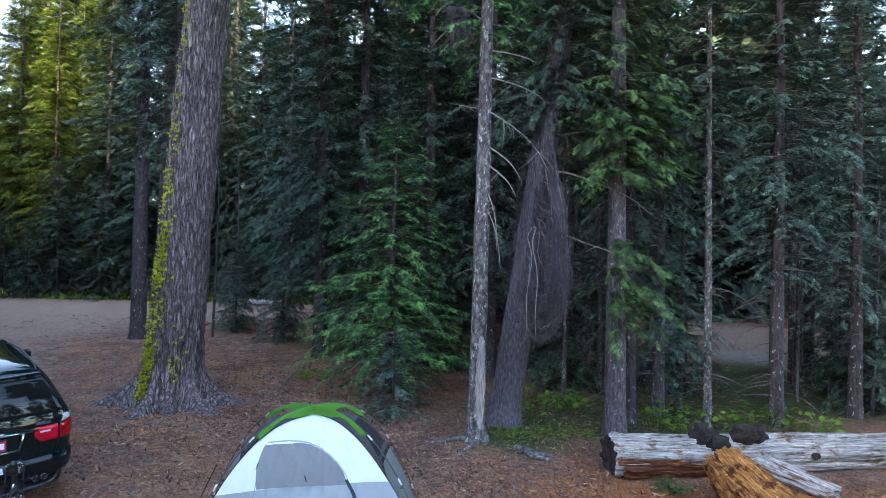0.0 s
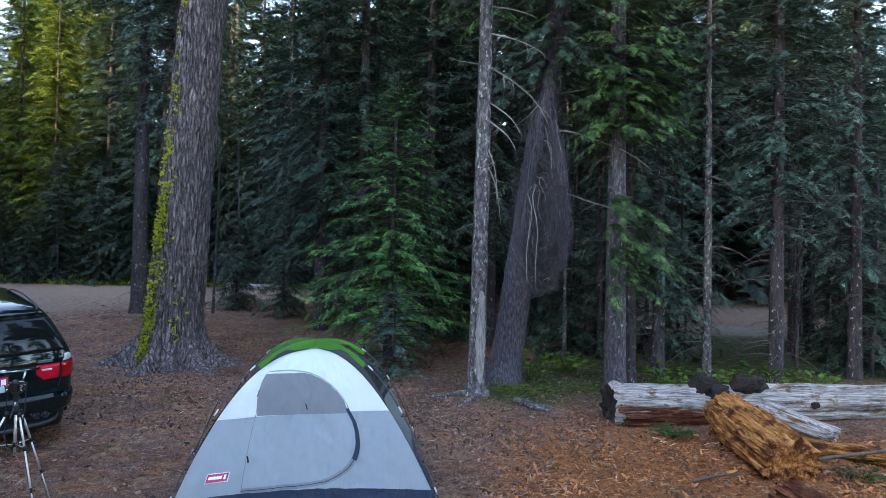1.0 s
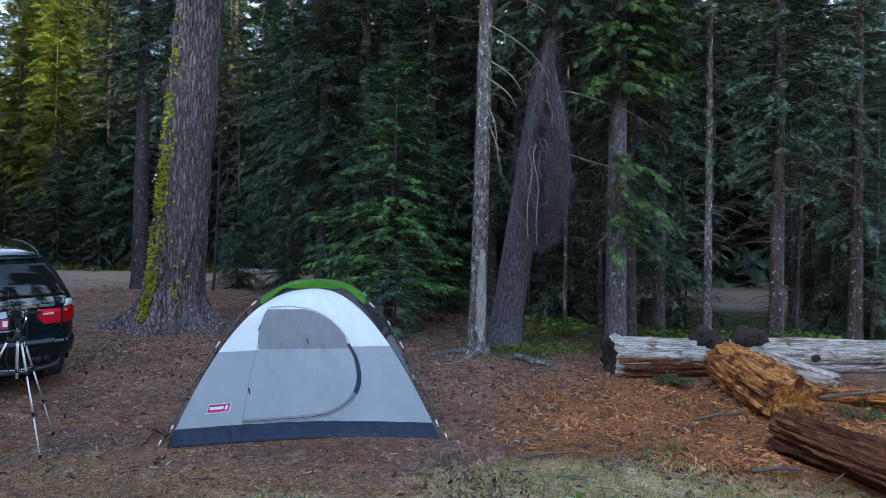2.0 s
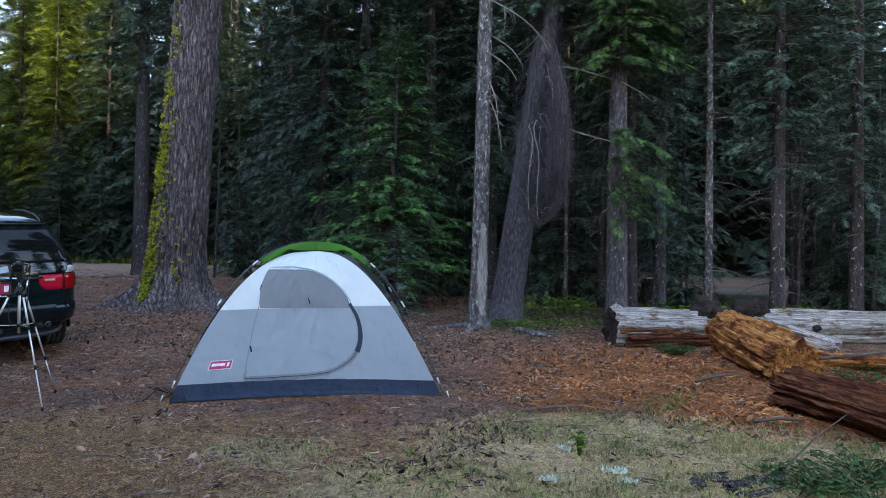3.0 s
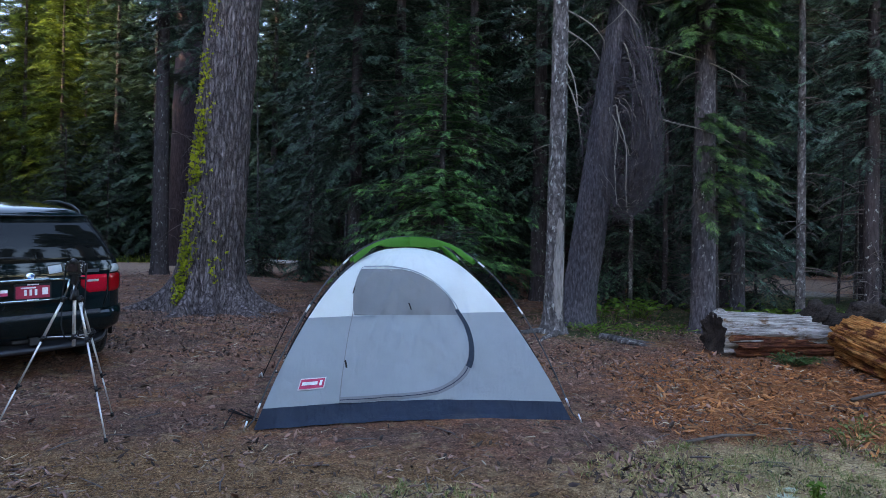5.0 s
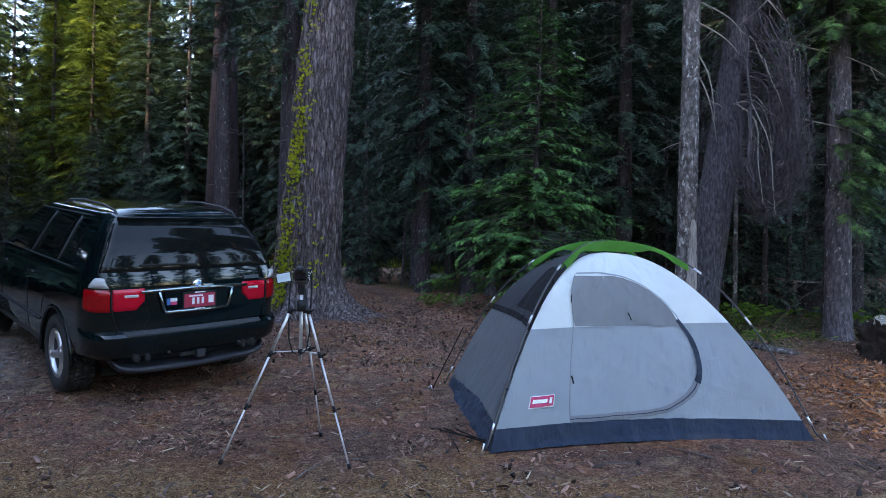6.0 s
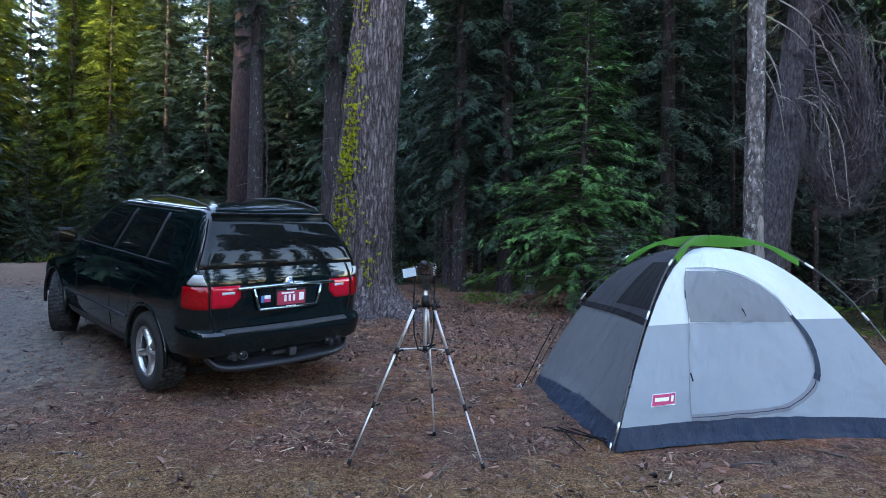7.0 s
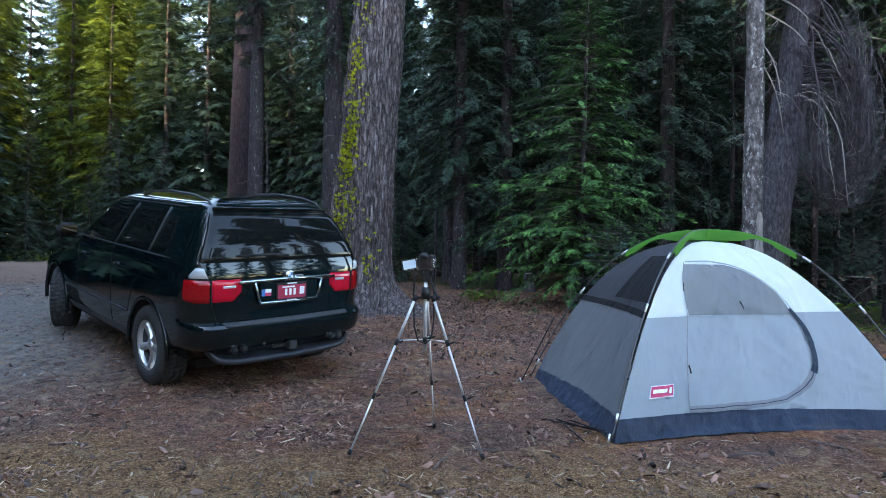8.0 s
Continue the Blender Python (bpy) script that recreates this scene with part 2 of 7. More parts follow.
straw_c = ramp(gt, g_fine, [(0.36, (0.018, 0.009, 0.006)), (0.46, (0.125, 0.066, 0.03)), (0.55, (0.29, 0.168, 0.08)), (0.66, (0.6, 0.41, 0.23))])
ground_c = mixed(gt, masked("straw", 0.32), litter, mixed(gt, 0.8, straw_c, lumps, "MULTIPLY"))
ground_c = mixed(gt, masked("gravel"), ground_c, gravel_c)
ground_c = mixed(gt, masked("road"), ground_c, road_c)
ground_c = mixed(gt, masked("moss_shade"), ground_c, moss_shade_c)
ground_c = mixed(gt, masked("grass"), ground_c, mixed(gt, 0.7, grass_c, lumps, "MULTIPLY"))
ground_c = mixed(gt, masked("chips"), ground_c, mixed(gt, 1.0, chips_c, lumps, "MULTIPLY"))
g_clump = noisy(gt, gv, 11.0, 3, 0.6)
ground_c = mixed(gt, 1.0, ground_c, ramp(gt, g_clump, [(0.36, (0.72, 0.7, 0.7)), (0.5, (1.0, 0.99, 0.98)), (0.64, (1.22, 1.2, 1.19))]), "MULTIPLY")
gt.links.new(ground_c, gb.inputs["Base Color"])
relief = gt.nodes.new("ShaderNodeMath")
relief.operation = "MULTIPLY_ADD"
gt.links.new(g_lump, relief.inputs[0])
relief.inputs[1].default_value = 1.6
gt.links.new(g_fine, relief.inputs[2])
bumped(gt, gb, relief.outputs[0], 1.0, 0.022)

# ---- mesh helpers ----
def mesh_from(name, V, F):
    """A mesh from vertex and triangle arrays."""
    V, F = np.asarray(V, float).reshape(-1, 3), np.asarray(F, int).reshape(-1, 3)
    me = bpy.data.meshes.new(name)
    me.vertices.add(len(V))
    me.vertices.foreach_set("co", V.ravel())
    me.loops.add(F.size)
    me.loops.foreach_set("vertex_index", F.ravel())
    me.polygons.add(len(F))
    me.polygons.foreach_set("loop_start", np.arange(len(F)) * 3)
    me.polygons.foreach_set("loop_total", np.full(len(F), 3))
    me.update(calc_edges=True)
    return me


def smooth(ob):
    for p in ob.data.polygons:
        p.use_smooth = True
    return ob


def solid(name, V, F, mat, parent=None, label="", shade=False):
    ob = new(name, mesh_from(name, V, F))
    ob.data.materials.append(mat)
    if shade:
        smooth(ob)
    if parent is not None:
        ob.parent = parent
    if label:
        ob["label"] = label
    return ob


def part(name, bm, mat, parent, label="", shade=False):
    me = bpy.data.meshes.new(name)
    bmesh.ops.recalc_face_normals(bm, faces=bm.faces)
    bm.to_mesh(me)
    bm.free()
    me.materials.append(mat)
    ob = new(name, me)
    ob.parent = parent
    if label:
        ob["label"] = label
    if shade:
        smooth(ob)
    return ob


def thing(name, m, label, category, group="", kind=""):
    ob = new(name)
    ob.matrix_basis = m
    ob.empty_display_size = 0.1
    return tagged(ob, label, category, group, kind)


def box(bm, size, at=(0, 0, 0), turn=None, bevel=0.0):
    m = Matrix.Translation(at) @ (turn or Matrix())
    out = bmesh.ops.create_cube(bm, size=1, matrix=m @ Matrix.Diagonal((*size, 1)))
    if bevel:
        edges = list({e for v in out["verts"] for e in v.link_edges})
        bmesh.ops.bevel(bm, geom=edges, offset=bevel, segments=2, affect="EDGES")
    return bm


def joined(pieces):
    """Stack (V, F) pieces into one."""
    vs, fs, n = [], [], 0
    for V, F in pieces:
        vs.append(np.asarray(V, float).reshape(-1, 3))
        fs.append(np.asarray(F, int).reshape(-1, 3) + n)
        n += len(vs[-1])
    return np.concatenate(vs), np.concatenate(fs)


def rod(points, radii, sides=8, caps=True):
    """A tube along points."""
    P = np.asarray(points, float)
    n = len(P)
    R = np.broadcast_to(np.asarray(radii, float), (n,))
    T = np.gradient(P, axis=0)
    T /= np.linalg.norm(T, axis=1)[:, None] + 1e-9
    ref = np.array((0.0, 0, 1)) if abs(T[0, 2]) < 0.9 else np.array((1.0, 0, 0))
    A = np.cross(T, ref)
    A /= np.linalg.norm(A, axis=1)[:, None] + 1e-9
    B = np.cross(T, A)
    ang = np.arange(sides) * 2 * math.pi / sides
    V = P[:, None, :] + R[:, None, None] * (np.cos(ang)[None, :, None] * A[:, None, :] + np.sin(ang)[None, :, None] * B[:, None, :])
    F = ring_faces(n, sides)
    V = V.reshape(-1, 3)
    if caps:
        k = len(V)
        V = np.concatenate([V, P[:1], P[-1:]])
        F = F + [(k, (j + 1) % sides, j) for j in range(sides)]
        F = F + [(k + 1, (n - 1) * sides + j, (n - 1) * sides + (j + 1) % sides) for j in range(sides)]
    return V, F


def ring_faces(n, sides):
    F = []
    for i in range(n - 1):
        for j in range(sides):
            a, b = i * sides + j, i * sides + (j + 1) % sides
            F += [(a, b, b + sides), (a, b + sides, a + sides)]
    return F


def grid_faces(nu, nv):
    """Triangles of a grid of nu by nv points, row-major in u."""
    i, j = np.meshgrid(np.arange(nu - 1), np.arange(nv - 1), indexing="ij")
    a = (i * nv + j).ravel()
    return np.concatenate([np.stack([a, a + nv, a + nv + 1], 1), np.stack([a, a + nv + 1, a + 1], 1)])


def turn_matrices(yaw, pitch, roll):
    """Stack of rotations: roll about x, then pitch (nose up), then yaw."""
    cy, sy, cp, sp, cr, sr = np.cos(yaw), np.sin(yaw), np.cos(pitch), np.sin(pitch), np.cos(roll), np.sin(roll)
    z, o = np.zeros_like(cy), np.ones_like(cy)
    A = np.stack([cy, -sy, z, sy, cy, z, z, z, o], -1).reshape(-1, 3, 3)
    B = np.stack([cp, z, -sp, z, o, z, sp, z, cp], -1).reshape(-1, 3, 3)
    C = np.stack([o, z, z, z, cr, -sr, z, sr, cr], -1).reshape(-1, 3, 3)
    return A @ B @ C


def strewn(template, at, yaw, pitch, roll, scale):
    """Copies of a (V, F) template at many places, in one pair of arrays."""
    V, F = template
    M = turn_matrices(yaw, pitch, roll) * np.asarray(scale, float).reshape(len(yaw), -1)[:, None, :]
    W = np.einsum("kij,nj->kni", M, V) + np.asarray(at)[:, None, :]
    G = F[None] + (np.arange(len(yaw)) * len(V))[:, None, None]
    return W.reshape(-1, 3), G.reshape(-1, 3)


def interp(x, pairs):
    return np.interp(x, [p[0] for p in pairs], [p[1] for p in pairs])


RISE = [(-200, 0), (5.5, 0), (7, 0.03), (10, 0.21), (12, 0.26), (21, 0.46), (33, 0.6), (60, 0.9), (400, 3)]


def ground_z(x, y):
    x, y = np.asarray(x, float), np.asarray(y, float)
    z = interp(y, RISE)
    z = z + 0.2 * np.exp(-((x + 8.3) ** 2 + (y - 9.3) ** 2) / 6.5)
    z = z + 0.28 * np.exp(-((x + 10) ** 2 + (y - 17.6) ** 2) / 7.0)
    return z + 0.008 * (np.sin(2.3 * x + 0.7) * np.sin(1.9 * y) + np.sin(5.1 * x) * np.sin(4.3 * y + 1.3) * 0.5)

# ---- ground ----
def steps(lo, hi, near_lo, near_hi, fine, growth=1.18):
    """Grid lines, fine between near_lo and near_hi and ever wider beyond."""
    mid = list(np.arange(near_lo, near_hi + fine / 2, fine))
    up, d = [mid[-1]], fine
    while up[-1] < hi:
        d *= growth
        up.append(up[-1] + d)
    down, d = [mid[0]], fine
    while down[-1] > lo:
        d *= growth
        down.append(down[-1] - d)
    return np.array(down[:0:-1] + mid + up[1:])


def blob(x, y, cx, cy, rx, ry, turn=0.0):
    c, s = math.cos(turn), math.sin(turn)
    u, v = ((x - cx) * c + (y - cy) * s) / rx, (-(x - cx) * s + (y - cy) * c) / ry
    return np.clip(1.4 - np.sqrt(u * u + v * v), 0, 1)


def chips_at(x, y):
    return np.maximum.reduce([blob(x, y, 2.1, 7.3, 1.5, 1.5), blob(x, y, 3.0, 6.2, 1.3, 1.2), blob(x, y, 1.2, 6.5, 0.8, 0.8), blob(x, y, 4.4, 7.0, 1.5, 2.0)])


def grass_at(x, y):
    return np.maximum.reduce([blob(x, y, 1.4, 4.6, 1.5, 0.9), blob(x, y, 2.6, 4.0, 1.6, 1.3), blob(x, y, -1.4, 4.2, 0.5, 0.35) * 0.4, blob(x, y, 1.0, 3.4, 1.8, 0.9) * 0.9])


def gravel_and_sun_patch_at(x, y):
    # the last blob paints a sunlit patch between the trunks as pale gravel
    return np.maximum(blob(x, y, -10.8, 9.0, 2.4, 4.0, 0.62), blob(x, y, -13.5, 13.5, 2.6, 4.0, 0.5) + blob(x, y, 8.3, 19.6, 1.1, 1.5))


def road_at(x, y):
    road = np.clip(1.35 - np.abs((y - 29.5) - 0.05 * (x + 12)) / 4.0, 0, 1) * (x < -4)
    return np.maximum.reduce([road, blob(x, y, -18, 23, 4.5, 6.0, 0.4), blob(x, y, 11.0, 24.5, 4.0, 3.5)])


def straw_at(x, y):
    """Dry grass trodden into the litter of the open ground."""
    return np.clip((5.35 + 0.12 * np.sin(1.7 * x) + 0.1 * np.sin(3.9 * x + 1) - y) / 0.9, 0, 0.9) * np.clip((2.2 - x) / 1.5, 0, 1) * np.clip((x + 12) / 3, 0, 1)


def moss_shade_at(x, y):
    # mossy floor; the blobs also put the understory's shade into the ground colour
    return np.maximum.reduce([blob(x, y, 2.8, 12.2, 3.0, 1.6), blob(x, y, 6.5, 15.5, 4.5, 3.0), blob(x, y, -3.2, 21.0, 2.5, 3.0), np.clip((y - 38) / 8, 0, 1) * 0.8, blob(x, y, 0.9, 10.6, 0.9, 0.8)])


gx, gy = steps(-420, 420, -8.5, 6.5, 0.06, 1.2), steps(-420, 700, 2.6, 12.5, 0.06, 1.2)
X, Y = np.meshgrid(gx, gy, indexing="ij")
Z = ground_z(X, Y)
rough_z = np.array([noise.fractal(Vector((a * 1.7, b * 1.7, 0)), 1.0, 2.1, 5) for a, b in zip(X.ravel(), Y.ravel())]).reshape(X.shape)
fine_z = np.array([noise.fractal(Vector((a * 9, b * 9, 5)), 0.8, 2.1, 3) for a, b in zip(X.ravel(), Y.ravel())]).reshape(X.shape)
near_mask = np.exp(-np.clip(np.hypot(X + 1, Y - 7) - 9, 0, None) / 6)
level = np.clip((np.hypot((X + 1.71) / 2.1, (Y - 6.82) / 1.9) - 0.7) / 0.4, 0.05, 1)
near_mask = near_mask * level
Z = Z + (0.012 + 0.02 * np.clip(chips_at(X, Y) + grass_at(X, Y), 0, 1)) * rough_z * near_mask + 0.018 * fine_z * near_mask
ground = solid("ground", np.stack([X, Y, Z], -1), grid_faces(len(gx), len(gy)), GROUND, shade=True)
tagged(ground, "brown forest floor of needle litter, bark chips, thin grass and gravel", "ground", kind="structure")
for mask, f in (("chips", chips_at), ("grass", grass_at), ("straw", straw_at), ("gravel", gravel_and_sun_patch_at), ("road", road_at), ("moss_shade", moss_shade_at)):
    a = ground.data.attributes.new(mask, "FLOAT", "POINT")
    a.data.foreach_set("value", (0.75 * f(X, Y)).ravel())

# ---- conifers ----
def twig_needles(p, way, length, width, teeth, rng, lift=0.15):
    """Pairs of needle tufts along a twig, as slim triangles."""
    way = way / np.linalg.norm(way)
    side = np.cross((0, 0, 1.0), way)
    side /= np.linalg.norm(side) + 1e-9
    V = []
    for i in range(teeth):
        a, b = i / teeth, (i + 0.95) / teeth
        w = width * (1 - 0.55 * a) * rng.uniform(0.8, 1.15)
        for s in (-1, 1):
            tip = p + way * length * (b + 0.45 / teeth) + s * side * w + np.array((0, 0, 1)) * w * lift * rng.uniform(-0.6, 1.4)
            V += [p + way * length * a, p + way * length * b, tip]
    return V


def spray(laterals, teeth, seed, width=0.05, hang=0.16):
    """A flat fir bough along +x, one metre long."""
    rng = np.random.default_rng(seed)
    V = twig_needles(np.zeros(3), np.array((1, 0, -hang * 0.7)), 1.0, width, teeth * 2, rng)
    for i in range(laterals):
        x = 0.08 + 0.86 * i / laterals
        s = 1 if i % 2 else -1
        L = (0.36 * (1 - x) ** 0.7 + 0.07) * rng.uniform(0.75, 1.15)
        ang = radians(rng.uniform(36, 58))
        d = np.array((math.cos(ang), s * math.sin(ang), rng.uniform(-0.28, 0.08)))
        V += twig_needles(np.array((x, 0, -hang * 0.7 * x)), d, L, width, teeth, rng)
    return np.array(V), np.arange(len(V)).reshape(-1, 3)


NEAR = [spray(8, 3, s, 0.068) for s in (1, 2, 3)]
MID = [spray(6, 2, s, 0.095) for s in (4, 5, 6)]
FAR = [spray(7, 2, s, 0.085) for s in (7, 8, 9)]
VEIL = [spray(7, 1, s, 0.21) for s in (7, 8, 9)]
STYLE = {"near": (NEAR, 0.26), "mid": (MID, 0.48), "far": (FAR, 0.85), "veil": (VEIL, 2.0)}


def trunk_mesh(h, r, sides, rows, seed, lean=(0.0, 0.0), bow=0.0, flare=0.25, rough=0.04, top=0.15, reach=0.5):
    """A tapered trunk with a flared foot. Returns V, F and the axis as a function of height."""
    foot = min(1.2, 0.4 * h)
    zs = np.concatenate([np.linspace(-0.15, foot, rows // 3), np.linspace(foot, h, rows - rows // 3 + 1)[1:]])

    def axis(z):
        return np.stack([lean[0] * z + bow * np.sin(math.pi * np.clip(z / h, 0, 1)), lean[1] * z, z], -1)

    rad = r * (1 - (1 - top) * np.clip(zs / h, 0, 1)) * (1 + flare * np.exp(-np.clip(zs, 0, None) / (0.3 * reach)))
    ang = np.arange(sides) * 2 * math.pi / sides
    C = axis(zs)
    V = np.zeros((len(zs), sides, 3))
    for i, z in enumerate(zs):
        for j, a in enumerate(ang):
            n = noise.fractal(Vector((math.cos(a) * 2.5 + seed * 3.1, math.sin(a) * 2.5, z * 1.4)), 1.0, 2.0, 4)
            q = rad[i] * (1 + rough * n)
            V[i, j] = C[i] + np.array((math.cos(a) * q, math.sin(a) * q, 0))
    return V.reshape(-1, 3), ring_faces(len(zs), sides), axis


def crown_arrays(h, base, rad, style, seed, axis, shape=0.85, **kw):
    """Boughs of a conifer, fine below nine metres and coarse in the top."""
    if style == "near" and h > 11:
        cut = 8.3
        low = boughs(h, base, rad, "near", seed, axis, shape, stop=cut, **kw)
        high = boughs(h, base, rad, "mid", seed + 1, axis, shape, begin=cut, **{**kw, "extra": ()})
        return joined([low[0], high[0]]), joined([low[1], high[1]])
    if style == "mid" and h > 14:
        cut = 11.5
        low = boughs(h, base, rad, "mid", seed, axis, shape, stop=cut, **kw)
        high = boughs(h, base, rad, "veil", seed + 1, axis, shape, begin=cut, **{**kw, "extra": ()})
        return joined([low[0], high[0]]), low[1]
    return boughs(h, base, rad, style, seed, axis, shape, **kw)


def boughs(h, base, rad, style, seed, axis, shape=0.85, droop=0.25, density=1.0, low_thin=0.5, sector=None, begin=None, stop=None, gap=1.0, extra=()):
    """Needle arrays and branch wood arrays."""
    rng = np.random.default_rng(seed)
    kinds, size = STYLE[style]
    places, wood = [[] for _ in kinds], []
    z = begin or base
    special = list(extra)
    while z < (stop or h - 0.2) or special:
        chosen = special.pop() if z >= (stop or h - 0.2) else None
        if chosen:
            z = chosen[0]
        u = (z - base) / (h - base)
        L0 = rad * (1 - u) ** shape * min(1.0, low_thin + 2.5 * u) + 0.25
        count = 1 if chosen else max(3, int(round((5.2 + 1.6 * rng.random()) * density)))
        a0 = rng.uniform(0, 2 * math.pi)
        for k in range(count):
            az = a0 + k * 2 * math.pi / count + rng.normal(0, 0.28)
            if sector and math.cos(az - sector[0]) < sector[1]:
                continue
            L = L0 * rng.uniform(0.6, 1.12)
            zz = z + rng.uniform(-0.12, 0.12)
            rise = 0.35 * u - 0.1 + rng.normal(0, 0.06)
            dr = droop * (1.1 - 0.5 * u) * rng.uniform(0.7, 1.3)
            if chosen:
                zz, az, L, rise, dr = chosen
            o = axis(np.array(zz))
            c, s = math.cos(az), math.sin(az)

            def on(t):
                return np.array((o[0] + c * L * t, o[1] + s * L * t, zz + L * (rise * t - dr * t * t)))

            if style in ("near", "mid"):
                wood.append(rod([on(t) for t in (0.02, 0.35, 0.7, 0.95)], [0.006 + 0.005 * L, 0.004 + 0.004 * L, 0.004, 0.002], 3, False))
            n = max(1, int(L / size * (2.6 if style == "veil" else 3.2 if style == "near" else 5.0 if style == "far" else 3.7) * (2.2 if chosen else 1.0)))
            for i in range(n):
                t = 0.1 + 0.9 * (i + 0.4) / n
                tip = i == n - 1
                side = 0 if tip else (1 if i % 2 else -1) * rng.uniform(0.35, 0.85)
                sc = size * rng.uniform(0.65, 1.05) * (0.75 + 0.25 * (1 - t)) * min(1.0, 0.45 + L / 1.6)
                back = 0.35 * sc if tip else 0.1 * sc
                p = on(max(0.05, t - back / L))
                pitch = math.atan(rise - 2 * dr * t) + rng.normal(-0.14, 0.2)
                places[rng.integers(len(kinds))].append((*p, az + side, pitch, rng.normal(0, 0.3), sc))
        if chosen:
            z = h
            continue
        z += gap * (0.27 + 0.17 * rng.random()) * {"near": 0.6, "mid": 0.98, "far": 1.35, "veil": 3.2}[style] * (1.0 if u < 0.6 else 0.85) / density ** 0.5
    leaf = []
    for t, P in zip(kinds, places):
        if P:
            P = np.array(P)
            leaf.append(strewn(t, P[:, :3], P[:, 3], P[:, 4], P[:, 5], P[:, 6]))
    return joined(leaf), (joined(wood) if wood else None)


def dead_twigs(count, z0, z1, reach, seed, axis, fall=0.5, thick=0.012):
    """Bare lower branches with side twigs."""
    rng = np.random.default_rng(seed)
    out = []
    for _ in range(count):
        z, az, L = rng.uniform(z0, z1), rng.uniform(0, 2 * math.pi), reach * rng.uniform(0.35, 1.1)
        o = axis(np.array(z))
        pts = []
        b, f = rng.normal(0, 0.3), fall * rng.uniform(0.3, 1.4)
        for t in np.linspace(0, 1, 6):
            aa = az + b * t
            pts.append(o + np.array((math.cos(aa) * L * t, math.sin(aa) * L * t, L * (0.12 * t - f * t * t))))
        w = thick * rng.uniform(0.5, 1.1)
        out.append(rod(pts, np.linspace(w, w * 0.25, 6), 4, False))
        for _ in range(rng.integers(2, 6)):
            i = rng.integers(1, 5)
            d = np.array((rng.normal(), rng.normal(), rng.normal(-0.5, 0.5)))
            d = d / np.linalg.norm(d) * L * rng.uniform(0.15, 0.4)
            out.append(rod([pts[i], pts[i] + d * 0.55 + (0, 0, 0.02), pts[i] + d - (0, 0, 0.05 * L)], [w * 0.45, w * 0.3, w * 0.15], 3, False))
    return joined(out)


def conifer(at, h, r, base, rad, style, seed, label, needles=FIR, skin=BARK_DARK, dead=0, dead_to=None, lean=(0.0, 0.0), category="fir tree", group="", sides=12, rows=24, **kw):
    tree = thing("fir_tree", pose(at[0], at[1], float(ground_z(*at))), label, category, group)
    V, F, axis = trunk_mesh(h, r, sides, rows, seed, lean)
    solid("trunk", V, F, skin, tree, shade=True)
    leaf, wood = crown_arrays(h, base, rad, style, seed, axis, **kw)
    if wood:
        tagged(solid("branchwork", *wood, BOUGH, tree), kind="stuff")
    solid("crown", *leaf, needles, tree)
    if dead:
        tagged(solid("deadwood", *dead_twigs(dead, 0.5, dead_to or base + 1.0, 1.1, seed + 50, axis), TWIG, tree, "bare grey twigs"), kind="stuff")
    return tree


def copies(tree, spots, seed, group, lo=0.85, hi=1.15):
    rng = np.random.default_rng(seed)
    tree["group"] = group
    for x, y in spots:
        s = rng.uniform(lo, hi)
        t = copy_thing(tree, pose(x, y, float(ground_z(x, y)) - 0.03, 0, 0, rng.uniform(0, 360)))
        t.scale = (s, s, s)


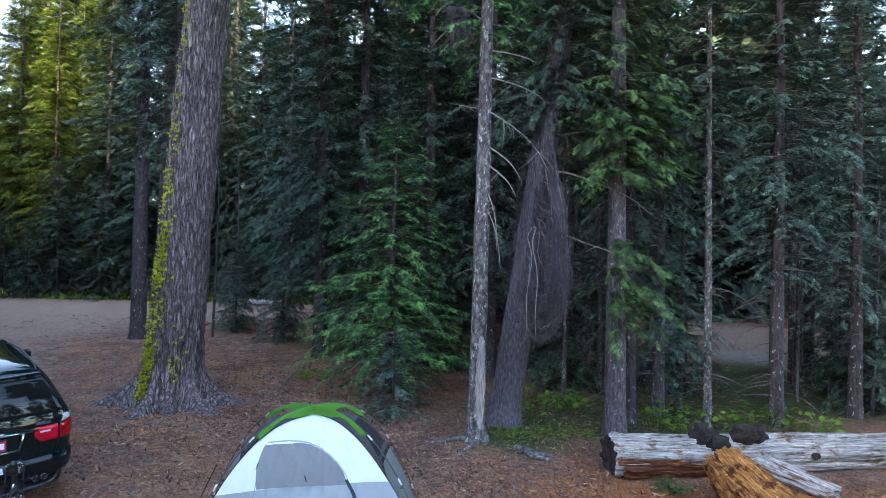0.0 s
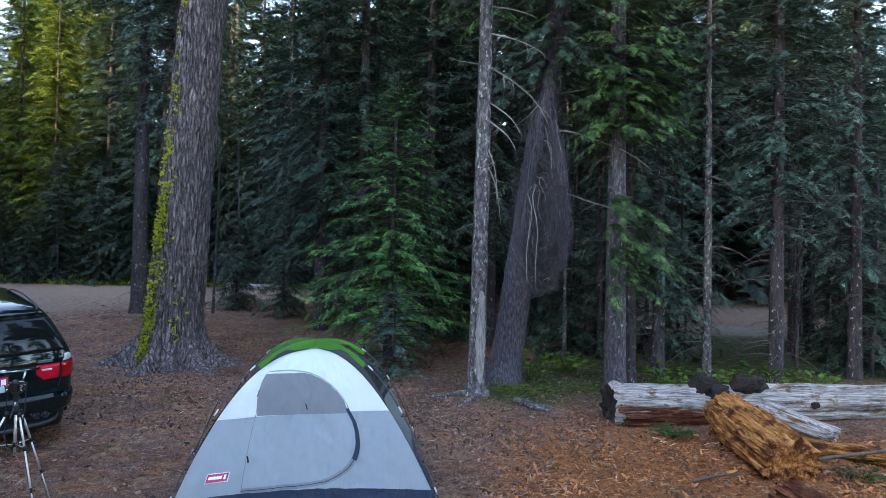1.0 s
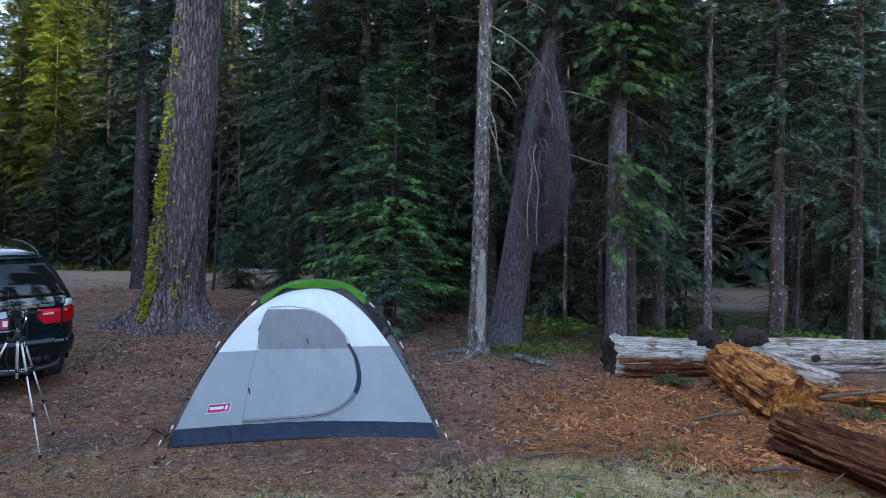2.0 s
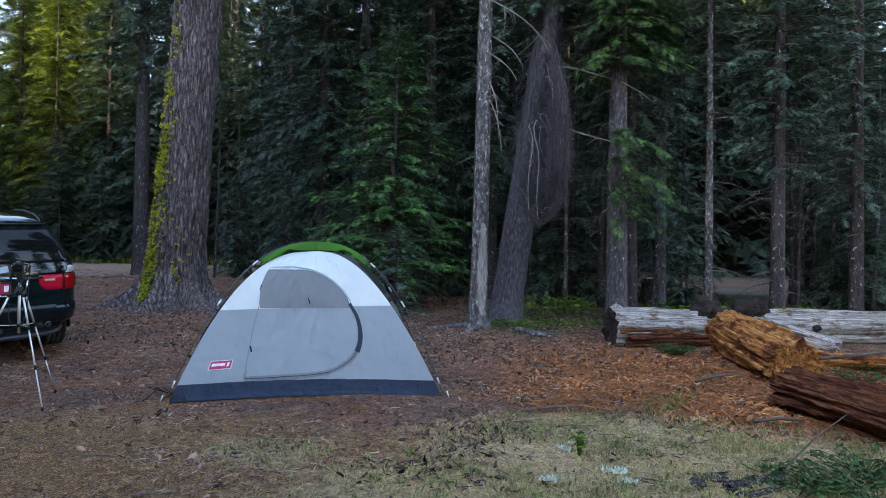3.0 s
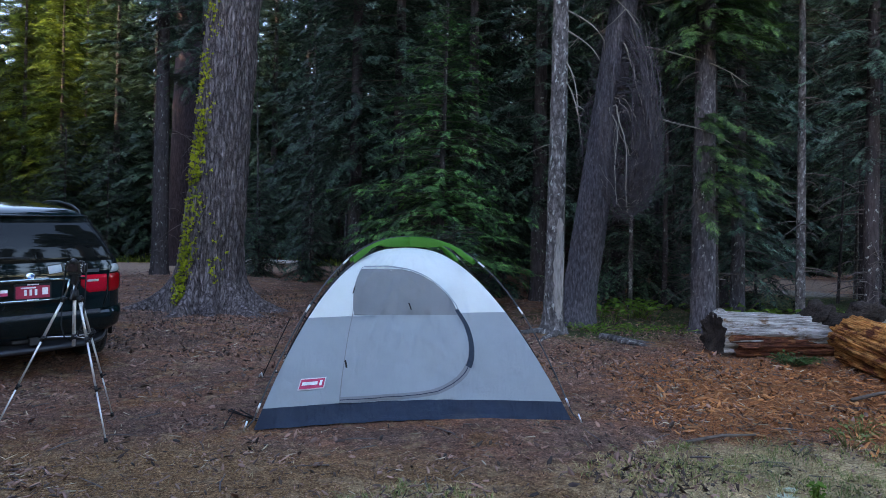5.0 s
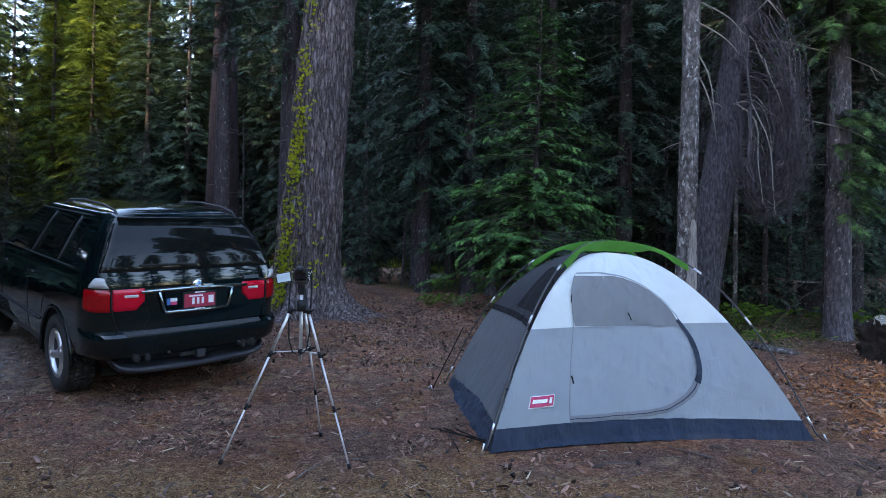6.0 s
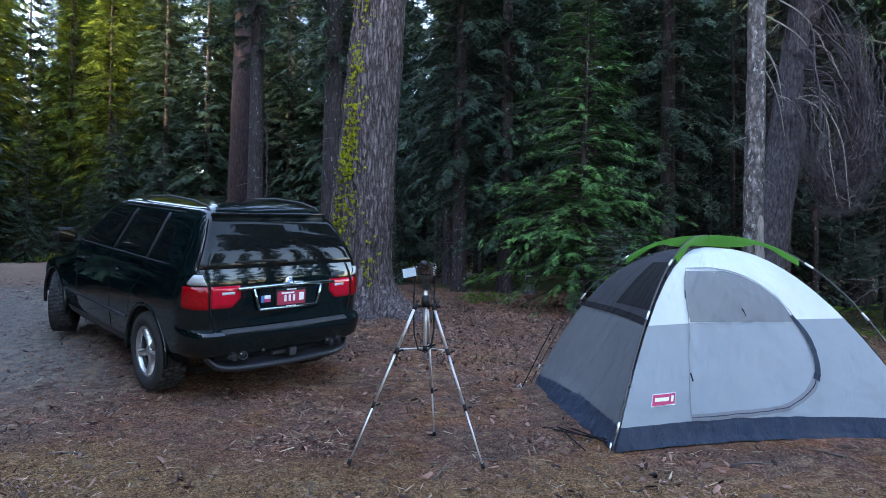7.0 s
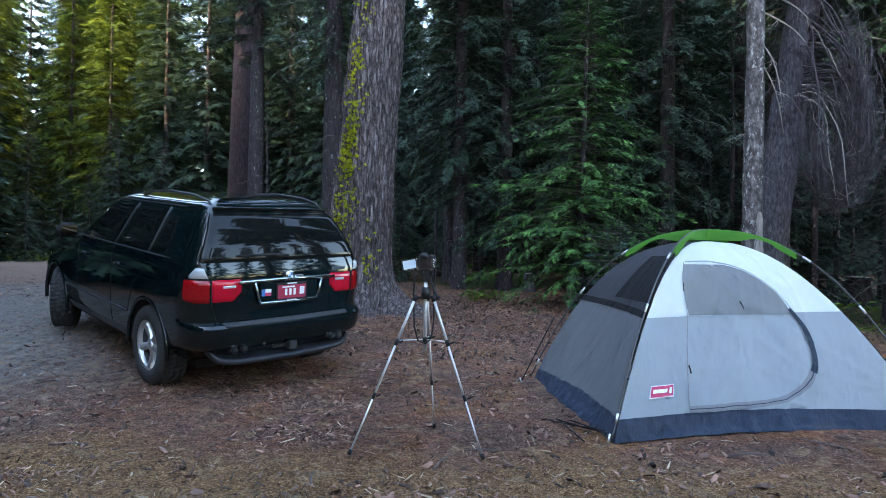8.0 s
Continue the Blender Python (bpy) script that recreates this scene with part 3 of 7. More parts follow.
# the great pine with furrowed bark and yellow lichen
def great_pine():
    at = (-6.0, 12.0)
    gz = float(ground_z(*at))
    tree = thing("pine_tree", pose(*at, gz), "massive pine with furrowed grey bark and yellow-green lichen", "pine tree")
    sides, rows, h, r = 150, 300, 21.0, 0.535
    zs = np.concatenate([np.linspace(-0.25, 9.0, rows - 30), np.linspace(9.0, h, 31)[1:]])
    ang = np.arange(sides) * 2 * math.pi / sides
    roots = [(radians(a), s, w) for a, s, w in ((203, 1.25, 0.17), (232, 0.5, 0.12), (268, 1.0, 0.13), (296, 0.7, 0.12), (330, 1.05, 0.16), (80, 0.7, 0.3), (140, 0.6, 0.3), (12, 1.05, 0.2))]

    def axis(z):
        return np.stack([0.070 * z, 0.0 * z, z], -1)

    V = np.zeros((len(zs), sides, 3))
    for i, z in enumerate(zs):
        taper = r * (1 - 0.7 * max(0, z) / h) * (1 + 0.12 * math.exp(-max(z, 0) / 0.7))
        fan = math.exp(-max(z + 0.1, 0) / 0.28)
        for j, a in enumerate(ang):
            warp = 0.25 * noise.noise(Vector((math.cos(a) * 3, math.sin(a) * 3, z * 1.3)))
            ridge = abs(noise.noise(Vector(((a + warp) * 7.2, 3.7, z * 0.95)))) if 0.2 < a < 6.0 else 0.3
            ridge += 0.5 * abs(noise.noise(Vector((a * 15.0, z * 2.2, 9.1))))
            q = taper + 0.11 * (ridge - 0.32) * min(1, 0.35 + z * 0.6 if z > 0 else 0.35)
            for ra, s, w in roots:
                d = (a - ra + math.pi) % (2 * math.pi) - math.pi
                q += s * 1.15 * fan * math.exp(-d * d / (2 * w * w))
            V[i, j] = axis(z) + np.array((math.cos(a) * q, math.sin(a) * q, 0))
    solid("trunk", V, ring_faces(len(zs), sides), BARK_BIG, tree, "furrowed grey-brown bark", shade=True)
    leaf, wood = crown_arrays(20.5, 10.5, 3.2, "mid", 77, axis, droop=0.2)
    solid("crown", *leaf, FIR, tree)
    tagged(solid("branchwork", *wood, BOUGH, tree), kind="stuff")
    # tufts of lichen down one side
    rng = np.random.default_rng(5)
    tuft = []
    for _ in range(9):
        d = rng.normal(size=3)
        d /= np.linalg.norm(d)
        e = np.cross(d, rng.normal(size=3)) * 0.5
        tuft += [e * 0.35, -e * 0.35, d]
    tuft = (np.array(tuft), np.arange(27).reshape(-1, 3))
    P = []
    for _ in range(950):
        z = abs(rng.normal(1.9, 1.4)) + 0.15
        z = z if rng.random() < 0.85 else rng.uniform(3.5, 8.5)
        a = rng.normal(radians(244), 0.2) if rng.random() < 0.92 or z > 1.6 else rng.normal(radians(300), 0.12)
        if rng.random() > 0.35 + 0.65 * (noise.noise(Vector((a * 2, z * 1.6, 2))) > -0.05):
            continue
        q = r * (1 - 0.7 * z / h) * (1 + 0.12 * math.exp(-z / 0.7)) + 0.045 + 0.3 * math.exp(-(z + 0.1) / 0.28)
        P.append((*(axis(z) + np.array((math.cos(a) * q, math.sin(a) * q, 0))), rng.uniform(0, 6), rng.uniform(0, 6), rng.uniform(0, 6), rng.uniform(0.03, 0.062)))
    P = np.array(P)
    solid("lichen", *strewn(tuft, P[:, :3], P[:, 3], P[:, 4], P[:, 5], P[:, 6]), LICHEN, tree, "tufts of yellow-green wolf lichen")


great_pine()


# the slim silver trunk with a bare scar and dead branches
def silver_trunk():
    at = (0.14, 10.4)
    tree = thing("silver_fir_tree", pose(*at, float(ground_z(*at))), "slim pale lichen-spotted fir trunk with dead branches", "fir tree")
    V, F, axis = trunk_mesh(15, 0.148, 28, 120, 11, (0.004, 0.0), 0.03, 0.75, 0.10, 0.35, 0.45)
    solid("trunk", V, F, BARK_PALE, tree, "pale grey bark with lichen spots", shade=True)
    # a strip where the bark is gone
    zs, rows = np.linspace(0.22, 1.75, 40), []
    for z in zs:
        w = 0.6 * math.sin(math.pi * (z - 0.2) / 1.58) ** 0.5 + 0.16 * noise.noise(Vector((0, 0, z * 5)))
        q = 0.148 * (1 - 0.65 * z / 15) * (1 + 0.75 * math.exp(-z / 0.135)) * 1.13 + 0.004
        for k in range(9):
            a = radians(-72) + w * (k / 4 - 1) * 0.9 + (0.22 if k in (0, 8) else 0.05) * noise.noise(Vector((k, z * 9, 1)))
            rows.append(axis(z) + np.array((math.cos(a) * q, math.sin(a) * q, 0)))
    solid("bare_scar", rows, grid_faces(40, 9), BARE_WOOD, tree, "bare pale wood where bark is gone", shade=True)
    rng = np.random.default_rng(3)
    out = []

    def limb(z, az, L, up, fall, w, subs):
        o = axis(np.array(z))
        pts = [o + np.array((math.cos(az + 0.2 * math.sin(4 * t)) * L * t, math.sin(az) * L * t, L * (up * t - fall * t * t))) for t in np.linspace(0, 1, 9)]
        out.append(rod(pts, np.linspace(w, w * 0.3, 9), 6))
        for _ in range(subs):
            i = rng.integers(2, 8)
            d = np.array((rng.normal(0.2, 0.6), rng.normal(0, 0.6), rng.normal(-0.9, 0.5))) * L * 0.22
            out.append(rod([pts[i], pts[i] + d * 0.5 + (0.03, 0, 0), pts[i] + d], [w * 0.4, w * 0.3, w * 0.15], 4))

    for z, az, L, up, fall, w, s in ((5.6, -0.5, 1.3, -0.6, 0.3, 0.014, 7), (5.0, -0.5, 0.75, -0.6, 0.25, 0.016, 3), (4.7, -0.55, 0.7, -0.7, 0.2, 0.016, 3), (4.25, -0.8, 0.42, -0.6, 1.9, 0.016, 7), (3.95, -0.5, 0.4, -0.5, 2.2, 0.015, 7), (6.15, -0.3, 1.1, -0.25, 0.2, 0.014, 4),
                                   (6.6, -0.2, 0.9, -0.1, 0.2, 0.013, 3), (5.6, 3.4, 0.6, 0.0, -0.1, 0.01, 3), (2.9, 3.3, 0.5, 0.0, 0.4, 0.008, 3), (7.1, 3.0, 1.0, 0.3, 0.7, 0.016, 6), (2.3, -0.3, 0.3, 0, 0.5, 0.006, 1), (3.3, 3.5, 0.3, 0, 0.5, 0.006, 1)):
        limb(z, az, L, up, fall, w, s)
    tagged(solid("deadwood", *joined(out), TWIG_PALE, tree, "bare bleached limbs"), kind="stuff")
    # a bundle of grey twigs hung from an arching limb high up
    out = [rod([axis(np.array(7.05)) + np.array((-0.85 * t, -0.1 * t, 0.28 * math.sin(math.pi * t * 0.75))) for t in np.linspace(0, 1, 9)], np.linspace(0.02, 0.006, 9), 6)]
    for k in range(70):
        t = rng.uniform(0.35, 0.8)
        p = axis(np.array(7.05)) + np.array((-0.85 * t, -0.1 * t, 0.28 * math.sin(math.pi * t * 0.75)))
        L = rng.uniform(0.25, 0.75)
        pts = [p + np.array((0.1 * noise.noise(Vector((q * 3, k, 1))) + 0.06 * rng.normal() * q, 0.1 * noise.noise(Vector((q * 3, k, 5))) + 0.06 * rng.normal() * q, -L * q)) for q in np.linspace(0, 1, 6)]
        out.append(rod(pts, np.linspace(0.007, 0.003, 6), 3, False))
        for _ in range(6):
            i = rng.integers(1, 6)
            out.append(rod([pts[i], pts[i] + rng.normal(0, 0.06, 3)], [0.004, 0.003], 3, False))
    tagged(solid("dead_tuft", *joined(out), TWIG_GREY, tree, "hanging bundle of grey dead twigs"), kind="stuff")
    leaf, wood = crown_arrays(15.5, 6.6, 1.5, "near", 21, axis, droop=0.3, density=0.8)
    solid("crown", *leaf, HEMLOCK, tree)
    tagged(solid("branchwork", *wood, BOUGH, tree), kind="stuff")


silver_trunk()


# the leaning fir hung with a curtain of fine dead twigs
def leaning_fir():
    at = (0.62, 11.4)
    tree = thing("leaning_fir_tree", pose(*at, float(ground_z(*at))), "leaning grey fir hung with dense dead twigs", "fir tree")
    V, F, axis = trunk_mesh(16, 0.3, 40, 110, 31, (0.125, -0.01), 0.06, 0.25, 0.05, 0.3, 0.7)
    solid("trunk", V, F, BARK_SLATE, tree, "scaly slate-grey bark", shade=True)
    rng = np.random.default_rng(8)
    out, pale = [], []

    def fray(pts, w, count, size, flat):
        """Fine curved side twigs along a limb."""
        for _ in range(count):
            i = rng.integers(1, len(pts))
            a = rng.uniform(0, 2 * math.pi)
            d = np.array((math.cos(a), math.sin(a), rng.normal(-0.25, 0.35))) * size * rng.uniform(0.5, 1.3)
            q = pts[i] + (pts[i - 1] - pts[i]) * rng.random()
            out.append(rod([q, q + d * 0.55 - (0, 0, flat * size * 0.3), q + d + (0, 0, flat * size * 0.25)], [w * 0.55, w * 0.45, w * 0.25], 3, False))

    # twigs close about the trunk
    for _ in range(150):
        z = rng.uniform(2.9, 6.4)
        o, az = axis(np.array(z)), rng.uniform(0, 2 * math.pi)
        L, f, b = rng.uniform(0.3, 0.8), rng.uniform(0.5, 1.6), rng.normal(0, 1.2)
        pts = [o + np.array((math.cos(az + b * t) * (0.24 + L * 0.4 * t), math.sin(az + b * t) * (0.24 + L * 0.4 * t), L * (0.2 * t - f * t * t))) for t in np.linspace(0, 1, 6)]
        w = rng.uniform(0.004, 0.009)
        out.append(rod(pts, np.linspace(w, w * 0.4, 6), 3, False))
        fray(pts, w, 6, 0.14, 0.5)
    # a great broom of dead twigs that hangs out in front of the trunk, its strands bowed like a nest
    mid = np.array((0.5, -1.35, 2.85))
    for k in range(330):
        rho, side = math.sqrt(rng.uniform(0.04, 1.0)), rng.normal(0, 0.2)
        f0 = rng.uniform(-0.35, math.pi - 0.2) if rng.random() < 0.7 else rng.uniform(-0.5, 0.6)
        span = rng.uniform(0.4, 1.1) * rng.choice((-1, 1))
        pts = []
        for t in np.linspace(0, 1, 7):
            f = f0 + span * t
            jig = 0.11 * np.array([noise.noise(Vector((t * 2.6, k * 1.37, q * 5.1))) for q in range(3)])
            pts.append(mid + np.array((0.43 * rho * math.cos(f), side, -1.12 * rho * math.sin(f) * (1.0 if math.sin(f) > 0 else 1.9))) + jig)
        w = rng.uniform(0.003, 0.008)
        (pale if k % 10 == 0 else out).append(rod(pts, np.linspace(w, w * 0.5, 7), 3, False))
        fray(pts, max(w, 0.005), 8, 0.15, 0.6)
    for k in range(46):
        z = rng.uniform(3.5, 5.4)
        a = axis(np.array(z))
        f = rng.uniform(-0.5, 0.5) if k % 2 else rng.uniform(0.2, 2.6)
        c = mid + np.array((0.43 * math.cos(f), rng.normal(0, 0.18), -1.05 * math.sin(f)))
        b = np.array((c[0], c[1] * 0.85, min(z, 4.5)))
        pts = []
        for t in np.linspace(0, 1, 12):
            jig = 0.13 * np.array([noise.noise(Vector((t * 3.2, k * 2.37, q * 5.1))) for q in range(3)])
            pts.append((1 - t) ** 2 * a + 2 * t * (1 - t) * b + t * t * c + jig * min(1, 4 * t))
        w = rng.uniform(0.006, 0.013)
        (pale if k % 6 == 0 else out).append(rod(pts, np.linspace(w * 1.2, w * 0.4, 12), 4, False))
        fray(pts[3:], 0.006, 16, 0.17, 0.8)
    tagged(solid("pale_deadwood", *joined(pale), TWIG_PALE, tree, "bleached hanging limbs"), kind="stuff")
    tagged(solid("twig_curtain", *joined(out), TWIG_GREY, tree, "dense curtain of fine bare twigs"), kind="stuff")
    out = []
    for z, L, up, f in ((4.6, 1.8, 0.1, 0.55), (3.6, 1.7, -0.1, 0.3), (5.2, 1.3, 0.3, 0.1)):
        o = axis(np.array(z))
        pts = [o + np.array((L * t, -0.5 * L * t, L * (up * t - f * t * t) + 0.03 * math.sin(9 * t))) for t in np.linspace(0, 1, 9)]
        out.append(rod(pts, np.linspace(0.022, 0.006, 9), 5))
        for i in (3, 5, 7):
            d = rng.normal(0, 0.22, 3)
            out.append(rod([pts[i], pts[i] + d], [0.008, 0.003], 4))
    tagged(solid("deadwood", *joined(out), TWIG_PALE, tree, "bare bleached limbs"), kind="stuff")
    front = [(rng.uniform(5.3, 8.4), radians(rng.uniform(195, 350)), rng.uniform(0.7, 1.5), rng.uniform(-0.1, 0.15), rng.uniform(0.25, 0.5)) for _ in range(46)]
    leaf, wood = crown_arrays(16.5, 5.7, 1.8, "near", 22, axis, droop=0.35, low_thin=0.7, extra=front)
    solid("crown", *leaf, FIR, tree)
    tagged(solid("branchwork", *wood, BOUGH, tree), kind="stuff")


leaning_fir()

# the young hemlock behind the tent and the seedling at its foot
def hemlock():
    bough_rng = np.random.default_rng(45)
    LONG_BOUGHS = [(2.2, radians(206), 2.4, 0.2, 0.16), (2.15, radians(267), 2.1, 0.22, 0.16), (2.0, radians(297), 1.8, 0.2, 0.2)]
    for _ in range(26):
        z = bough_rng.uniform(0.7, 2.7)
        LONG_BOUGHS.append((z, radians(bough_rng.uniform(160, 375)), bough_rng.uniform(1.75, 2.6) * (1.1 - 0.16 * z), bough_rng.uniform(0.08, 0.24), bough_rng.uniform(0.14, 0.24)))
    at = (-1.85, 13.6)
    tree = thing("hemlock_tree", pose(*at, float(ground_z(*at))), "young bright green hemlock with sweeping low boughs", "hemlock tree")
    V, F, axis = trunk_mesh(6.3, 0.1, 10, 30, 41, (0.02, 0))
    solid("trunk", V, F, BARK_DARK, tree, shade=True)
    leaf, wood = crown_arrays(6.4, 0.65, 2.3, "near", 42, axis, shape=0.8, droop=0.3, density=1.25, low_thin=0.66, gap=0.9, extra=LONG_BOUGHS)
    solid("crown", *leaf, HEMLOCK, tree)
    tagged(solid("branchwork", *wood, BOUGH, tree), kind="stuff")
    at = (-1.45, 11.75)
    tree = thing("fir_seedling", pose(*at, float(ground_z(*at))), "small green fir seedling with upright tip", "fir seedling")
    V, F, axis = trunk_mesh(1.75, 0.03, 8, 12, 43)
    solid("trunk", V, F, BARK_DARK, tree, shade=True)
    leaf, wood = crown_arrays(1.8, 0.12, 0.85, "near", 44, axis, shape=0.7, droop=0.05, density=1.6, low_thin=0.9)
    solid("crown", leaf[0], leaf[1], BLUE_FIR, tree)
    tagged(solid("branchwork", *wood, BOUGH, tree), kind="stuff")


hemlock()

# firs to the right of the camp
side_rng = np.random.default_rng(90)
SIDE_BOUGHS = [(side_rng.uniform(1.9, 3.5), radians(side_rng.uniform(-120, 20)), side_rng.uniform(0.5, 1.3), 0.02, 0.4) for _ in range(26)]
SIDE_BOUGHS += [(side_rng.uniform(4.5, 6.0), radians(side_rng.uniform(-125, 25)), side_rng.uniform(0.6, 1.5), 0.04, 0.32) for _ in range(38)]
SIDE_BOUGHS += [(side_rng.uniform(5.0, 6.2), radians(side_rng.uniform(170, 260)), side_rng.uniform(0.5, 1.1), 0.05, 0.4) for _ in range(10)]
BLUE_BOUGHS = [(side_rng.uniform(5.4, 7.4), radians(side_rng.uniform(-150, -20)), side_rng.uniform(1.0, 1.8), 0.12, 0.12) for _ in range(34)]
conifer((2.55, 10.85), 17, 0.19, 4.5, 1.7, "near", 51, "tall fir with pale grey bark and green boughs", GREEN_FIR, BARK_GREY, 22, 5.0, (-0.004, 0), droop=0.3, sides=26, rows=70, extra=SIDE_BOUGHS)
conifer((3.0, 11.8), 15, 0.15, 2.4, 1.5, "near", 52, "dark fir trunk close behind a thicker one", FIR, BARK_DARK, 12, 3.0, (-0.01, 0), droop=0.35)
conifer((3.75, 12.5), 14, 0.13, 1.1, 1.9, "near", 53, "fir with bluish-green boughs down to the ground", BLUE_FIR, BARK_GREY, 10, 2.0, droop=0.3, extra=BLUE_BOUGHS)
conifer((4.3, 11.35), 12, 0.078, 5.0, 1.2, "near", 54, "very slim fir with a bare grey lower trunk", FIR, BARK_PALE, 40, 5.5, (-0.005, 0), droop=0.3)
conifer((5.75, 11.9), 16, 0.125, 3.0, 2.1, "near", 55, "fir with bluish-green boughs and bare lower twigs", BLUE_FIR, BARK_DARK, 40, 4.0, droop=0.25)
conifer((7.6, 12.6), 15, 0.13, 2.2, 2.3, "near", 56, "dense fir with bluish-green boughs", BLUE_FIR, BARK_DARK, 34, 3.5, droop=0.25)
conifer((5.95, 12.2), 13, 0.09, 4.0, 1.3, "mid", 57, "slim dark fir beside a thicker one", FIR, BARK_GREY, 20, 4.0)
conifer((2.0, 13.3), 9, 0.045, 5.0, 1.1, "mid", 58, "thin pale bare-stemmed young fir", FIR, BARK_PALE, 6, 4.0)
conifer((2.9, 14.1), 10, 0.06, 4.5, 1.2, "mid", 59, "thin dark bare-stemmed young fir", FIR, BARK_DARK, 8, 4.0)

# firs behind the great pine and the hemlock
conifer((-6.93, 14.0), 17, 0.24, 4.9, 2.0, "near", 61, "fir trunk close behind the great pine", FIR, BARK_DARK, 10, 4.5, droop=0.35, sides=20, rows=40)
SPARSE_BOUGHS = [(side_rng.uniform(4.0, 7.8), radians(40 * k + side_rng.uniform(-15, 15)), side_rng.uniform(1.1, 2.3), 0.12, 0.2) for k in range(11)]
conifer((-10.25, 18.4), 19, 0.24, 7.6, 2.5, "mid", 62, "dark fir with a bare trunk and sweeping boughs", FIR, BARK_DARK, 10, 4.5, droop=0.3, sides=18, rows=40, extra=SPARSE_BOUGHS)
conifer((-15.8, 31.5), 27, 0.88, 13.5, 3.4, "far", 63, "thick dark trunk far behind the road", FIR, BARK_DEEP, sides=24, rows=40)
conifer((-16.4, 41), 24, 0.33, 8.0, 3.0, "far", 60, "dark bare trunk beyond the road", FIR, BARK_BROWN, sides=14, rows=30)
conifer((-4.81, 19.96), 15, 0.2, 3.2, 2.3, "mid", 64, "fir with a grey trunk and drooping dark boughs", FIR, BARK_GREY, 14, 2.6, droop=0.4)
conifer((-6.9, 22.5), 14, 0.1, 3.0, 1.9, "mid", 65, "slim fir with a pale thin trunk", FIR, BARK_PALE, 10, 3.0)
mid_a = conifer((-3.2, 17.5), 17, 0.2, 1.6, 2.5, "mid", 66, "dark fir with dense drooping boughs", FIR, BARK_DARK, 12, 2.0, droop=0.35, density=1.05)
mid_b = conifer((0.4, 15.6), 16, 0.2, 2.4, 2.4, "mid", 67, "dark fir with dense drooping boughs", FIR, BARK_DARK, 16, 3.0, droop=0.3, density=1.05)
mid_c = conifer((8.9, 17.0), 17, 0.19, 2.6, 2.4, "mid", 68, "fir with bluish-green boughs", BLUE_FIR, BARK_DARK, 20, 3.4, droop=0.25)
copies(mid_a, [(-0.9, 19.5), (-8.2, 26.5), (-4.0, 24.5)], 1, "dark firs behind the camp")
copies(mid_b, [(-1.2, 16.4), (-0.2, 24.0), (-4.4, 17.6), (2.6, 17.2), (4.4, 18.8), (-2.1, 22.5), (1.2, 21.5), (3.2, 24)], 2, "dark firs behind the camp")
copies(mid_c, [(9.6, 14.6), (11.8, 14.8), (14.5, 19.0), (5.2, 21.5)], 3, "bluish firs behind the logs")

# bare thin stems among the firs
def thin_stem(at, h, r, seed, mat, label):
    tree = thing("bare_sapling", pose(at[0], at[1], float(ground_z(*at))), label, "sapling", "thin stems under the firs")
    V, F, axis = trunk_mesh(h, r, 8, 16, seed, (0.02 * math.sin(seed * 2.3), 0.02 * math.cos(seed)), 0.05, 0.2, 0.08, 0.3)
    solid("trunk", V, F, mat, tree, shade=True)
    tagged(solid("deadwood", *dead_twigs(16, 0.4, h, 0.8, seed + 300, axis, 0.6, 0.009), TWIG, tree, "bare grey twigs"), kind="stuff")


stem_rng = np.random.default_rng(77)
for k in range(26):
    sx, sy = stem_rng.uniform(1.4, 9.5), stem_rng.uniform(12.8, 19.5)
    if abs(sx - 0.41 * sy) < 0.9 and sy < 23:
        sx += 1.9
    thin_stem((sx, sy), stem_rng.uniform(4, 8), stem_rng.uniform(0.025, 0.065), 400 + k, (BARK_DARK, BARK_GREY, BARK_PALE)[k % 3], "thin bare stem with dead twigs in shade")
for k, (sx, sy) in enumerate(((-5.3, 20.5), (-8.6, 20), (-3.9, 21.5), (-0.4, 17.4), (-9.6, 24.5), (-13.2, 27.5))):
    thin_stem((sx, sy), 7, 0.05, 440 + k, (BARK_GREY, BARK_DARK)[k % 2], "thin bare stem with dead twigs in shade")

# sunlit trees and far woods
lit = conifer((-27.5, 39), 22, 0.16, 2.4, 3.0, "far", 71, "tall fir in yellow evening sunlight", SUNLIT_FIR, BARK_DARK, 40, 8, density=1.35)
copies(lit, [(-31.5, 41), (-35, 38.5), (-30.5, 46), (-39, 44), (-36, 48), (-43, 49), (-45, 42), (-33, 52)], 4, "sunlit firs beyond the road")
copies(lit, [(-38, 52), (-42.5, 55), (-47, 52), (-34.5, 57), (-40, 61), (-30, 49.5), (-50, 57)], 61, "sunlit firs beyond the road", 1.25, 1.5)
far_a = conifer((-19.8, 36), 19, 0.22, 1.2, 2.9, "far", 72, "dark fir beyond the road", SHADE_FIR, BARK_DARK, 40, 7, density=1.25, low_thin=0.8)
far_b = conifer((-10.5, 40), 19, 0.22, 0.6, 3.1, "far", 73, "dark fir beyond the road", SHADE_FIR, BARK_DARK, 30, 6, density=1.3, low_thin=0.8)
young = conifer((-24.6, 35.2), 7.5, 0.09, 0.3, 2.3, "mid", 74, "young dark fir beyond the road", SHADE_FIR, BARK_DARK, density=1.05, low_thin=0.9)
veil_a = conifer((-21.0, 44), 22, 0.28, 0.9, 3.4, "veil", 75, "far dark fir in deep woods", SHADE_FIR, BARK_DARK, density=1.3, low_thin=0.8)
veil_b = conifer((-13.5, 45), 20, 0.26, 0.6, 3.5, "veil", 76, "far dark fir in deep woods", SHADE_FIR, BARK_DARK, density=1.3, low_thin=0.8)
